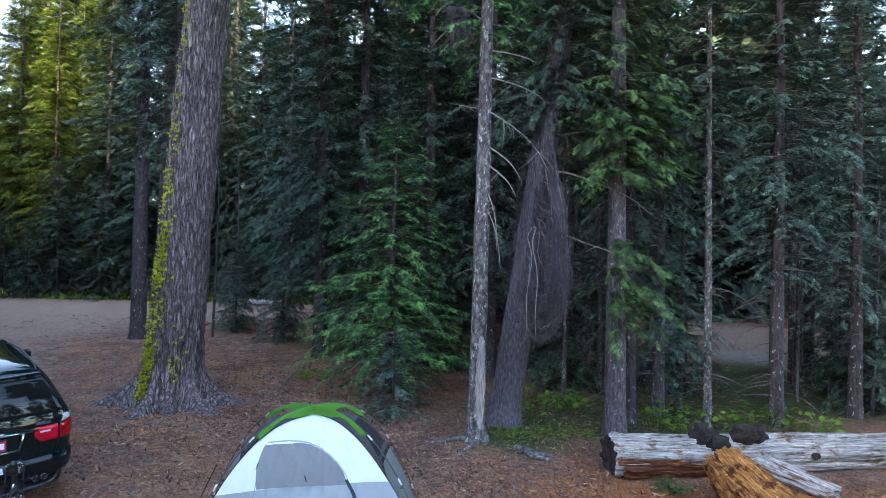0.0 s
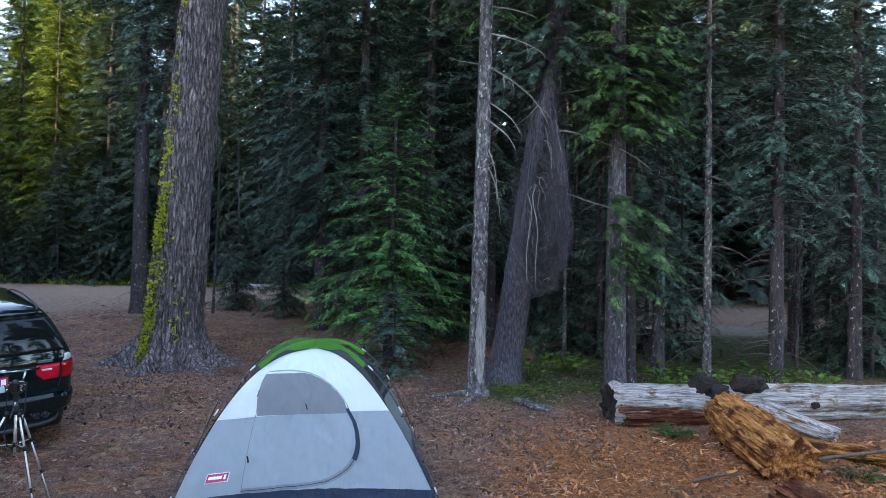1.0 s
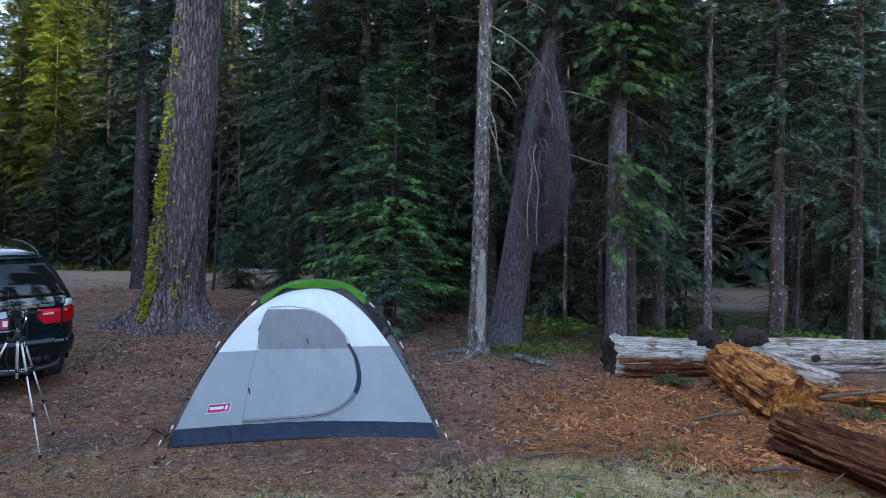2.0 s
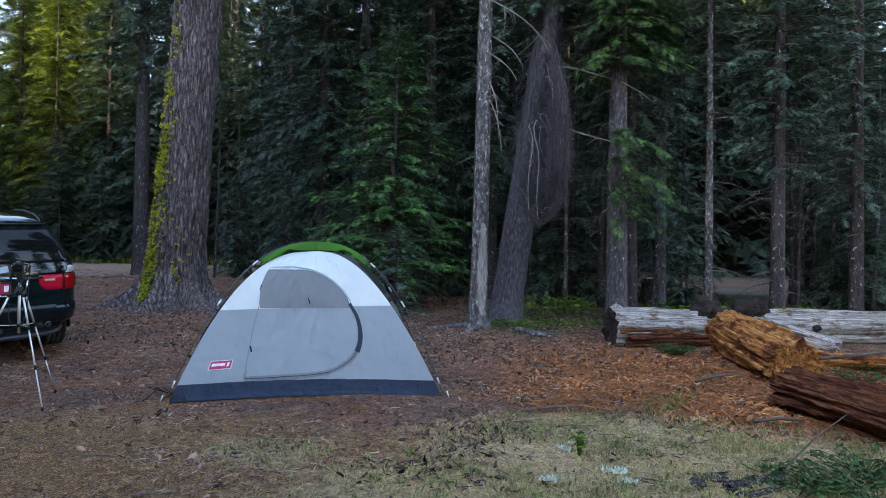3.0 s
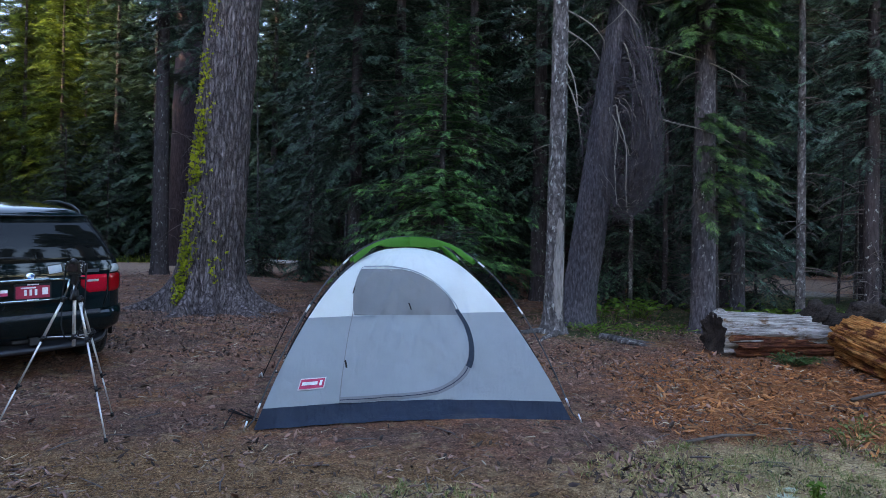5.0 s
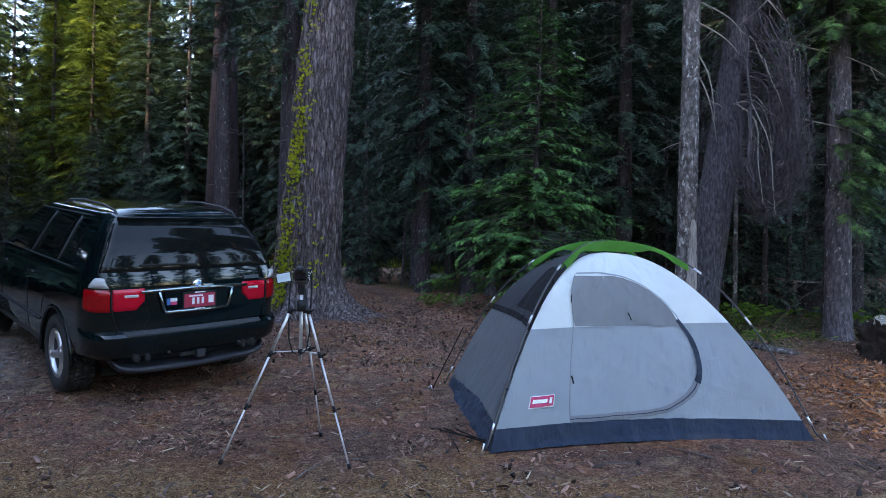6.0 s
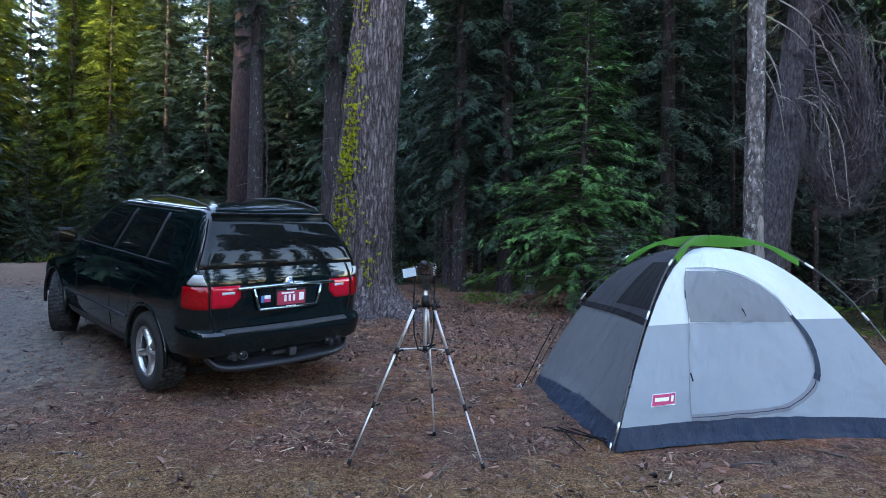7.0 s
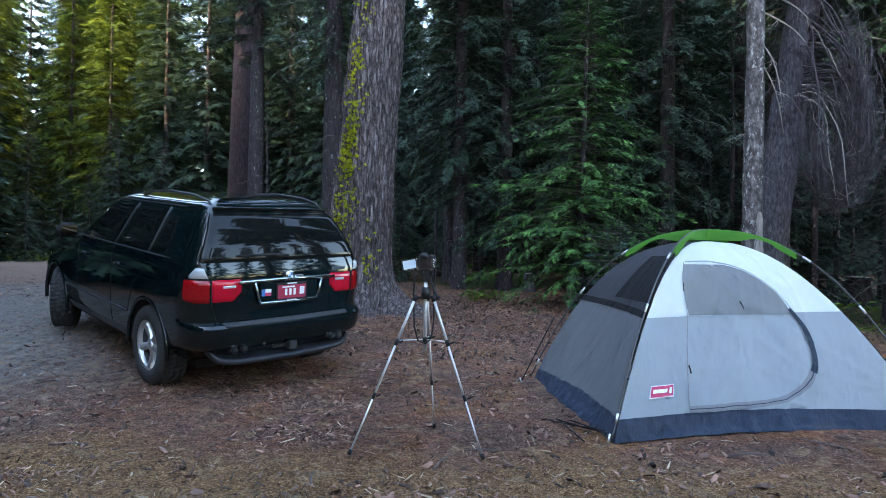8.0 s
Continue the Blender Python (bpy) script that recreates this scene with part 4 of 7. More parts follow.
copies(far_a, [(-23.3, 38), (-15.8, 38.5), (-12.6, 35.5), (-8.8, 36), (-4.5, 33), (2.5, 30), (6.5, 31), (17, 29)], 51, "firs beyond the road")
copies(far_b, [(-2.6, 28.0), (-18.3, 41.5), (-6.5, 40), (-1.5, 37), (-0.5, 30.5), (4.5, 27.5), (9.5, 37.5), (20, 27.5), (16.5, 33.5)], 52, "firs beyond the road")
copies(young, [(-28.5, 36), (-21.6, 34.4), (-18.0, 36.8), (-31.8, 37.5), (-26.3, 37.6), (-13.2, 36.5), (-34.5, 35.2), (-29.8, 39.2), (-11.0, 37.5)], 53, "young firs beyond the road", 0.7, 1.2)
copies(young, [(-46 + 2.6 * k, 44 + 4.0 * ((k * 5) % 4) - 0.25 * k) for k in range(17)], 58, "young firs beyond the road", 0.9, 1.5)
copies(young, [(-36 + 2.1 * k, 30 + 0.5 * k + 1.5 * (k % 2)) for k in range(6)], 59, "young firs beyond the road", 0.5, 0.8)
under = conifer((3.4, 15.2), 3.6, 0.045, 0.25, 1.25, "mid", 79, "small dark fir in the understory", FIR, BARK_DARK, 14, 2.5, density=1.3, low_thin=0.9)
copies(under, [(2.3, 14.6), (4.9, 14.4), (8.6, 14.6), (9.3, 16.4), (5.4, 17.2), (1.5, 16.8), (10.8, 17.2), (12.3, 16.2), (8.2, 13.4), (2.4, 19.5), (-5.2, 23.8), (-9.6, 24.2), (-7.4, 24.0), (-8.6, 22.0), (-0.6, 16.4), (-6.3, 20.2), (4.4, 20.5), (11.5, 13.8), (9.9, 13.0)], 55, "small firs in the understory", 0.6, 1.25)
# low trees added out of view to keep the sun off the young firs
copies(veil_a, [(-33, 29.5), (-30, 31.8), (-36.5, 31), (-39, 27), (-35, 26)], 56, "far woods", 0.55, 0.62)
rng = np.random.default_rng(9)
spots_a, spots_b = [], []
for row, y in enumerate((43, 49, 56)):
    for x in np.arange(-62 - row * 4, 62 + row * 4, 4.6 + row * 0.5):
        p = (x + rng.uniform(-1.4, 1.4), y + rng.uniform(-1.8, 1.8) + 0.02 * abs(x))
        if row < 1 and x < -24:
            continue
        (spots_a if rng.random() < 0.5 else spots_b).append(p)
# trees added out of view at the sides to block sky and sun
for x, y in ((-16.2, -2), (-16.6, 2), (-17, 5.5), (-17.8, 9), (-18.6, 12), (-20.5, 15.5), (-23.5, 19), (-26, 22), (-21, -1), (-21.5, 4), (-22, 8), (-23.5, 12.5), (-26, 16.5), (-29, 21), (-27, 6), (-29, 12), (21, 20), (18.5, 25.5), (24, 25), (-41, 32), (-47, 38)):
    (spots_a if rng.random() < 0.5 else spots_b).append((x, y))
# tall firs with high crowns beside the camp, unseen, to darken the rear window's reflection
high = conifer((8.8, 7.6), 27, 0.4, 13.0, 3.8, "veil", 78, "tall fir with a high dense crown", SHADE_FIR, BARK_GREY, density=2.0, low_thin=0.9)
copies(high, [(12.5, 10.5), (9.6, 3.4)], 54, "tall firs beside the camp")
# unseen woods added behind and beside the camera as blockers to shade the camp
side = Vector((-SUN_FROM.y, SUN_FROM.x, 0))
for s in (22, 27, 33):
    for p in np.arange(-12, 38, 3.4):
        q = SUN_FROM * s - side * (p + rng.uniform(-1, 1))
        (spots_a if rng.random() < 0.5 else spots_b).append((q.x, q.y))
for s in (29, 34, 39):
    for p in (35.5, 38, 40.5, 43):
        q = SUN_FROM * s - side * (p + 0.4 * (s - 34))
        spots_b.append((q.x, q.y))
for p in np.arange(40, 58, 3.0):
    q = SUN_FROM * 40 - side * (p + rng.uniform(-1, 1))
    spots_a.append((q.x, q.y))
unseen_ring_spots = []
for a in np.arange(200, 372, 9):
    r = 21 + rng.uniform(-2, 3)
    unseen_ring_spots.append((r * math.cos(radians(a)) + 1, r * math.sin(radians(a)) + 4))
copies(veil_a, spots_a, 5, "far woods")
copies(veil_b, spots_b, 6, "far woods")
copies(veil_a, [(12.2, 33.5), (14.4, 36.5), (16.8, 40), (10.8, 39.5)], 57, "far woods", 1.25, 1.5)
copies(veil_b, unseen_ring_spots, 7, "far woods", 0.72, 0.9)
copies(veil_b, [(-34 + 4.6 * k, 50 + 3.5 * ((k * 5) % 3)) for k in range(17)], 9, "far woods", 1.35, 1.6)
copies(veil_a, [(-33 - 4.2 * k, 52 + 5 * ((k * 7) % 3) - 1.5 * k) for k in range(11)], 8, "far woods", 1.4, 1.7)

# ---- fallen logs ----
def log_arrays(length, r0, r1, sides, rows, seed, crack=0.06, step=0.0, sag=0.0, squash=1.0, end_rough=0.12, ridges=0.1):
    """A trunk lying along +x with splits along the grain and ragged ends."""
    V = np.zeros((rows, sides, 3))
    for i in range(rows):
        u = i / (rows - 1)
        for j in range(sides):
            a = 2 * math.pi * j / sides
            c, s = math.cos(a), math.sin(a)
            x = u * length
            if i == 0 or i == rows - 1:
                x += end_rough * noise.noise(Vector((c * 3 + seed, s * 3, u * 9)))
            grain = noise.noise(Vector((x * 0.5 + seed, c * 4.5, s * 4.5)))
            split = abs(noise.noise(Vector((x * 0.35 + seed * 2, a * 2.6, 4.2))))
            r = (r0 + (r1 - r0) * u) * (1 + crack * 1.6 * grain + crack * 2.2 * (min(split, 0.25) - 0.25) * 2)
            if step:
                r *= 1 + step * round(2.4 * noise.noise(Vector((x * 1.1 + seed, c * 1.9, s * 1.9)))) / 2.4
                r *= 1 + 0.07 * noise.noise(Vector((x * 7, c * 12, s * 12))) + 0.05 * noise.noise(Vector((x * 3, c * 30, s * 30)))
            r *= 1 + ridges * (abs(noise.noise(Vector((x * 0.9 + seed, c * 11, s * 11)))) - 0.25) + 0.6 * ridges * noise.noise(Vector((x * 2.5, c * 24, s * 24 + seed)))
            V[i, j] = (x, c * r, s * r * squash + sag * math.sin(math.pi * u))
    F = ring_faces(rows, sides)
    return V.reshape(-1, 3), F


def end_cap(V, sides, first, seed, hollow=0.05):
    """A ragged end, hollowed towards the middle."""
    ring = V[:sides] if first else V[-sides:]
    mid = ring.mean(0)
    reach = np.linalg.norm(ring - mid, axis=1).mean()
    out, n = [], 9
    for k in range(n):
        f = 1 - k / (n - 1)
        for j in range(sides):
            w, even = f ** 3, np.array((0, math.cos(2 * math.pi * j / sides), math.sin(2 * math.pi * j / sides))) * reach
            p = mid + ((ring[j] - mid) * w + even * (1 - w)) * max(f, 0.001)
            d = hollow * (1 - f) + 0.035 * noise.noise(Vector((p[1] * 14 + seed, p[2] * 14, 1))) * (f < 1)
            out.append(p + np.array((d if first else -d, 0, 0)))
    return np.array(out), ring_faces(n, sides)


def fallen_log(name, at, heading, length, r0, r1, mat, label, seed, tilt=0.0, cap=LOG_END, sides=72, rows=90, **kw):
    log = thing(name, pose(*at, 0, -tilt, heading), label, "log")
    V, F = log_arrays(length, r0, r1, sides, rows, seed, **kw)
    solid("trunk", V, F, mat, log, shade=True)
    solid("cut_end", *end_cap(V, sides, True, seed), cap, log, "dark cracked end grain", shade=True)
    solid("broken_end", *end_cap(V, sides, False, seed), cap, log, shade=True)
    return log


grey_log = fallen_log("grey_log", (2.1, 9.2, 0.37), 9.5, 6.6, 0.32, 0.25, LOG_GREY, "long weathered grey fallen log, rotten orange underneath", 3, crack=0.09, sides=120, rows=160, end_rough=0.05)
# peeled underside of the log, knots and a broken crotch on top
V, F = log_arrays(1.75, 0.31, 0.27, 90, 90, 8, crack=0.12, step=0.12, squash=0.72, ridges=0.16)
ob = solid("rotten_underside", V + np.array((0.1, -0.05, -0.11)), F, LOG_RED, grey_log, "crumbling orange wood", shade=True)
for x, y, z, s in ((0.12, 0.0, 0.28, 0.09), (1.45, -0.08, 0.33, 0.16), (1.6, -0.16, 0.24, 0.14), (2.08, -0.1, 0.34, 0.16), (2.26, -0.06, 0.33, 0.14), (3.1, -0.22, 0.05, 0.08)):
    bm = bmesh.new()
    bmesh.ops.create_icosphere(bm, subdivisions=3, radius=s)
    for v in bm.verts:
        v.co *= 1 + 0.4 * noise.noise(v.co * 9 + Vector((x, y, z))) + 0.3 * noise.noise(v.co * 28)
        v.co.x *= 1.25
        v.co += Vector((x, y, z))
    part("knot", bm, LOG_END if x > 1 else LOG_GREY, grey_log, "dark gnarled knot", True)
fallen_log("orange_log", (3.62, 8.72, 0.43), -86, 1.65, 0.33, 0.34, LOG_ORANGE, "split rotten orange log lying aslant against a grey log", 14, -7, LOG_ORANGE, 130, 130, crack=0.13, step=0.14, squash=0.88, ridges=0.14)
fallen_log("red_log", (3.27, 6.2, 0.16), -79, 3.0, 0.25, 0.29, LOG_RED, "crumbling dark red rotten log", 25, 0, LOG_RED, 130, 160, crack=0.15, step=0.18, squash=0.8, ridges=0.16)
fallen_log("splintered_log", (4.15, 8.35, 0.16), -30, 2.6, 0.16, 0.14, LOG_ORANGE, "splintered slab of orange rotten wood", 36, 2, LOG_ORANGE, 36, 50, crack=0.14, step=0.2, squash=0.6)
fallen_log("broken_grey_limb", (4.1, 8.75, 0.5), -40, 0.95, 0.15, 0.12, LOG_GREY, "short broken grey limb leaning on the log", 47, -12, LOG_GREY, 36, 40, crack=0.1)
fallen_log("far_log", (-13.2, 32.4, 0.78), 2, 3.0, 0.16, 0.14, LOG_GREY, "pale log lying beside the far road", 58, 0, LOG_END, 24, 24)


def stump(at, r, h, label, seed, mat=BARK_GREY):
    s = thing("stump", pose(at[0], at[1], float(ground_z(*at))), label, "stump")
    V, F, axis = trunk_mesh(h, r, 24, 16, seed, flare=0.35, rough=0.15, top=0.9)
    solid("trunk", V, F, mat, s, shade=True)
    ring = V[-24:]
    c = ring.mean(0)
    top = np.concatenate([ring, c + (ring - c) * 0.5 + (0, 0, 0.03), [c]])
    F = ring_faces(2, 24) + [(24 + j, 24 + (j + 1) % 24, 48) for j in range(24)]
    solid("top", top, F, LOG_GREY, s, "weathered grey top")


fallen_log("short_log", (-5.9, 23.8, float(ground_z(-5.2, 23.8)) + 0.09), -8, 1.9, 0.11, 0.09, LOG_GREY, "thin grey log lying among the trees", 59, 0, LOG_END, 20, 20)
stump((-3.2, 18.1), 0.2, 0.55, "short grey tree stump", 1)
stump((-2.6, 17.0), 0.13, 0.45, "small broken tree stump", 2)
stump((4.3, 15.1), 0.25, 0.6, "dark tree stump in shade", 4, BARK_DARK)

# surface roots at the foot of the silver trunk
rng = np.random.default_rng(12)
for k, (x, y, dx, dy) in enumerate(((0.0, 10.27, -0.75, -0.1), (0.75, 9.9, 0.75, -0.25), (0.9, 9.75, 0.45, -0.35), (0.15, 10.12, -0.3, -0.5))):
    pts = []
    for t in np.linspace(0, 1, 9):
        px, py = x + dx * t, y + dy * t + 0.06 * math.sin(7 * t + k)
        pts.append((px, py, float(ground_z(px, py)) + 0.035 - 0.05 * t * t))
    V, F = rod(pts, np.linspace(0.055, 0.02, 9), 7)
    r = thing("tree_root", pose(0, 0, 0), "grey surface root in needle litter", "root", "surface roots")
    solid("root", V, F, BARK_PALE, r, shade=True)

# broken pieces of dark bark in the grass
slab_rng = np.random.default_rng(70)
for k in range(9):
    bx, by = 1.78 + slab_rng.normal(0, 0.2), 3.93 + slab_rng.normal(0, 0.13)
    piece = thing("bark_piece", pose(bx, by, float(ground_z(bx, by)) + 0.004, slab_rng.normal(0, 8), slab_rng.normal(0, 8), slab_rng.uniform(0, 360)), "dark piece of fallen bark in the grass", "bark", "bark pieces in the grass")
    L = slab_rng.uniform(0.12, 0.34)
    V, F = log_arrays(L, 0.055, 0.045, 18, 16, 71 + k, crack=0.3, step=0.3, squash=0.3)
    ends = [end_cap(V, 18, first, 71 + k) for first in (True, False)]
    V, F = joined([(V, F)] + ends)
    solid("bark", V - np.array((L / 2, 0, 0)), F, BARK_DARK, piece, "", True)

# ---- tent ----
def cloth(name, colour, rough=0.75, fine=260.0, through=0.12, crumple=2.2):
    m, nt, b = material(name, rough, 0, 0.25)
    v = spaced(nt)
    f, w = noisy(nt, v, fine, 3), noisy(nt, v, 3.2, 5, 0.6)
    lo, hi = tuple(c * 0.94 for c in colour), tuple(min(1, c * 1.04) for c in colour)
    nt.links.new(ramp(nt, w, [(0.3, lo), (0.7, hi)]), b.inputs["Base Color"])
    add = nt.nodes.new("ShaderNodeMath")
    add.operation = "MULTIPLY_ADD"
    nt.links.new(w, add.inputs[0])
    add.inputs[1].default_value = 0.1
    nt.links.new(f, add.inputs[2])
    fold = noisy(nt, spaced(nt, (2.4, 2.4, 1.5)), 1.7, 3, 0.45)
    away = nt.nodes.new("ShaderNodeMath")
    away.operation = "SUBTRACT"
    nt.links.new(fold, away.inputs[0])
    away.inputs[1].default_value = 0.5
    far_off = nt.nodes.new("ShaderNodeMath")
    far_off.operation = "ABSOLUTE"
    nt.links.new(away.outputs[0], far_off.inputs[0])
    crease = ramp(nt, far_off.outputs[0], [(0.0, (1, 1, 1)), (0.035, (0, 0, 0))])
    both = nt.nodes.new("ShaderNodeMath")
    both.operation = "MULTIPLY_ADD"
    nt.links.new(crease, both.inputs[0])
    both.inputs[1].default_value = 0.16
    nt.links.new(add.outputs[0], both.inputs[2])
    wrinkle = noisy(nt, spaced(nt, (11, 11, 2.6)), 1.0, 4, 0.55)
    last = nt.nodes.new("ShaderNodeMath")
    last.operation = "MULTIPLY_ADD"
    nt.links.new(wrinkle, last.inputs[0])
    last.inputs[1].default_value = crumple
    nt.links.new(both.outputs[0], last.inputs[2])
    bumped(nt, b, last.outputs[0], 0.8, 0.016)
    t = nt.nodes.new("ShaderNodeBsdfTranslucent")
    t.inputs[0].default_value = (*colour, 1)
    mx = nt.nodes.new("ShaderNodeMixShader")
    mx.inputs[0].default_value = through
    nt.links.new(b.outputs[0], mx.inputs[1])
    nt.links.new(t.outputs[0], mx.inputs[2])
    nt.links.new(mx.outputs[0], nt.nodes["Material Output"].inputs[0])
    return m


CLOTH_GREY = cloth("grey_nylon", (0.36, 0.41, 0.445), crumple=2.8)
CLOTH_WHITE = cloth("white_nylon", (0.82, 0.88, 0.87), through=0.2)
CLOTH_WINDOW = cloth("window_flap_nylon", (0.235, 0.25, 0.265))
CLOTH_SEAM = cloth("seam_nylon", (0.26, 0.275, 0.295))
CLOTH_DARK = cloth("charcoal_nylon", (0.172, 0.184, 0.19), crumple=3.6)
CLOTH_MESH = cloth("charcoal_mesh", (0.07, 0.072, 0.08), 0.9, 500)
CLOTH_NAVY = cloth("navy_skirt", (0.02, 0.036, 0.069), 0.3, crumple=7.0)
CLOTH_NAVY.node_tree.nodes["Principled BSDF"].inputs["Specular IOR Level"].default_value = 0.5
CLOTH_ZIP = cloth("slate_zipper_cover", (0.032, 0.05, 0.075), 0.5)
CLOTH_GREEN = cloth("green_nylon", (0.085, 0.28, 0.035), through=0.35)
BLACK_WEB = cloth("black_webbing", (0.018, 0.018, 0.02), 0.85)
POLE = plain("fibreglass_pole", (0.05, 0.052, 0.056), 0.4, 0.2)
STEEL = plain("bright_steel", (0.72, 0.73, 0.74), 0.28, 1.0, 40, 0.08)
LOGO_RED = plain("red_label", (0.46, 0.04, 0.11), 0.6)
LOGO_WHITE = plain("white_label", (0.75, 0.75, 0.76), 0.6)

TENT = thing("dome_tent", pose(-1.71, 6.82, 0.022), "grey and white dome tent with navy skirt and green crown", "tent")
CORNERS = [np.array(p) for p in ((-1.05, -1.29), (1.485, -0.72), (1.05, 1.3), (-1.475, 0.73))]


def pole_xy(i, r):
    """The cloth hangs inside its poles, most of all at one corner."""
    return CORNERS[i] * (r - (0.36 if i == 1 else 0.06) * r * (1 - r))


def sheet_z(r):
    return 1.44 * (1 - r ** 2.6)


def rod_z(r):
    return 1.53 * (1 - abs(r) ** 2.4)


def r_of(z):
    return (1 - min(z, 1.44) / 1.44) ** (1 / 2.6)


def wall_pt(i, j, a, r, lift=0.0):
    """A point of the tent wall between poles i and j: a across, r from foot (1) to crown (0)."""
    p = pole_xy(i, r) * (1 - a) + pole_xy(j, r) * a
    z = sheet_z(r)
    mid = (CORNERS[i] + CORNERS[j]) / 2
    n = mid / np.linalg.norm(mid)
    hold = math.sin(math.pi * a)
    sag = -0.105 * hold * math.sin(math.pi * min(1, max(0.0, z) / 1.44) ** 0.6) - (0.13 if i == 0 else 0.0) * hold * math.exp(-max(0.0, z) / 0.3)
    wr = 0.003 * noise.noise(Vector((p[0] * 2.2, p[1] * 2.2, z * 2.6))) + 0.005 * abs(noise.noise(Vector((p[0] * 4 + z * 5, p[1] * 4, z * 2 - p[0] * 5)))) + 0.003 * noise.noise(Vector((p[0] * 12 - z * 9, p[1] * 9, z * 5)))
    wr += 0.014 * noise.noise(Vector((a * 26, i * 3.3, z * 1.2))) * math.exp(-z / 0.45)
    # tension folds running up from the foot and aslant from the door
    wr += 0.009 * max(0.0, 0.22 - abs(noise.noise(Vector((a * 9 - z * 1.6, i * 2.1, z * 0.9))))) / 0.22
    wr += 0.006 * max(0.0, 0.16 - abs(noise.noise(Vector((a * 7 + z * 4.2, i * 5.7 + 3, z * 1.3 - a * 2))))) / 0.16
    if z < 0.14:
        wr += 0.005 * noise.noise(Vector((a * 34 + z * 20, i, z * 22))) + 0.009 * noise.noise(Vector((a * 11 - z * 12, i * 2, z * 26)))
    off = sag + wr * (0.3 + hold) + lift
    zz = z + (0.012 + 0.01 * noise.noise(Vector((a * 14, i, 0)))) * hold * math.exp(-z / 0.15)
    return np.array((p[0] + n[0] * off, p[1] + n[1] * off, zz + lift * 0.5))


def wall(name, i, j, z0, z1, mat, label="", na=70, nz=14, a0=None, a1=None, lift=0.0):
    V = []
    for k in range(nz):
        for q in range(na):
            lo, hi = (f(q / (na - 1)) if callable(f) else f for f in (z0, z1))
            z = lo + (hi - lo) * k / (nz - 1)
            l, h = (a0(z) if a0 else 0.0), (a1(z) if a1 else 1.0)
            V.append(wall_pt(i, j, l + (h - l) * q / (na - 1), r_of(z), lift))
    ob = solid(name, V, grid_faces(nz, na), mat, TENT, label, True)
    return ob


def skirt_top(i, j, mat):
    wall("skirt", i, j, -0.02, 0.135, mat, "navy groundsheet skirt", 80, 9)


# the seam between the grey and the white cloth sits lowest at one corner
SEAMS = [lambda a: 0.818 + 0.044 * a, 0.862, lambda a: 0.862 + 0.01 * a, lambda a: 0.872 - 0.054 * a]
for i, j in ((0, 1), (1, 2), (2, 3), (3, 0)):
    skirt_top(i, j, CLOTH_NAVY)
    front = i in (0, 2)
    seam_z = SEAMS[i]
    wall("lower_panel", i, j, 0.135, seam_z, CLOTH_GREY if front else CLOTH_DARK, "grey nylon lower wall" if front else "charcoal nylon lower wall", 80, 44)
    wall("upper_panel", i, j, seam_z, 1.4395, CLOTH_WHITE if front else CLOTH_MESH, "white nylon upper wall" if front else "dark mesh upper wall", 80, 34)


def ribbon(name, i, j, pts, width, mat, lift, label=""):
    """A flat band sewn on the wall, through (a, z) points."""
    P = np.array(pts, float)
    s = np.concatenate([[0], np.cumsum(np.hypot(np.diff(P[:, 0]) * 2.2, np.diff(P[:, 1])))])
    t = np.linspace(0, s[-1], 60)
    a, z = np.interp(t, s, P[:, 0]), np.interp(t, s, P[:, 1])
    k = np.ones(7) / 7
    a[3:-3], z[3:-3] = np.convolve(a, k, "valid"), np.convolve(z, k, "valid")
    da, dz = np.gradient(a) * 2.2, np.gradient(z)
    n = np.hypot(da, dz) + 1e-9
    V = []
    for q in range(60):
        for w in (-0.5, 0.5):
            V.append(wall_pt(i, j, a[q] - w * width * dz[q] / n[q] / 2.2, r_of(max(0.0, z[q] + w * width * da[q] / n[q])), lift))
    solid(name, V, grid_faces(60, 2), mat, TENT, label, True)


ARCH = [(0.88, 0.745), (0.96, 0.742), (1.04, 0.72), (1.12, 0.675), (1.18, 0.61), (1.225, 0.51), (1.245, 0.38), (1.25, 0.31)]
wall("window_flap", 0, 1, 0.84, 1.235, CLOTH_WINDOW, "grey window flap in the door", 50, 26, lambda z: 0.205 - 0.1 * (z - 0.88) / 0.37, lambda z: float(interp(z, ARCH)), 0.006)
ribbon("door_seam", 0, 1, [(0.103, 1.255), (0.205, 0.88), (0.226, 0.5), (0.24, 0.16)], 0.008, CLOTH_SEAM, 0.007, "grey door seam")
ribbon("door_seam", 0, 1, [(0.11, 1.255), (0.32, 1.262), (0.51, 1.235), (0.62, 1.185), (0.685, 1.12), (0.73, 1.04), (0.752, 0.95), (0.755, 0.88)], 0.012, CLOTH_GREY, 0.008)
ribbon("door_zipper", 0, 1, [(0.745, 0.885), (0.763, 0.76), (0.76, 0.66), (0.75, 0.56), (0.735, 0.48), (0.712, 0.4)], 0.046, CLOTH_ZIP, 0.011, "navy zipper cover of the door")
ribbon("zipper_flap", 0, 1, [(0.745, 0.88), (0.763, 0.76), (0.758, 0.62), (0.735, 0.48), (0.697, 0.36), (0.645, 0.27), (0.58, 0.2), (0.51, 0.175), (0.38, 0.162), (0.24, 0.157)], 0.048, CLOTH_SEAM, 0.008, "grey zipper flap round the door")
ribbon("zipper_line", 0, 1, [(0.735, 0.48), (0.697, 0.36), (0.645, 0.27), (0.58, 0.2), (0.51, 0.175), (0.38, 0.162), (0.24, 0.157)], 0.007, CLOTH_NAVY, 0.011, "thin navy zipper")
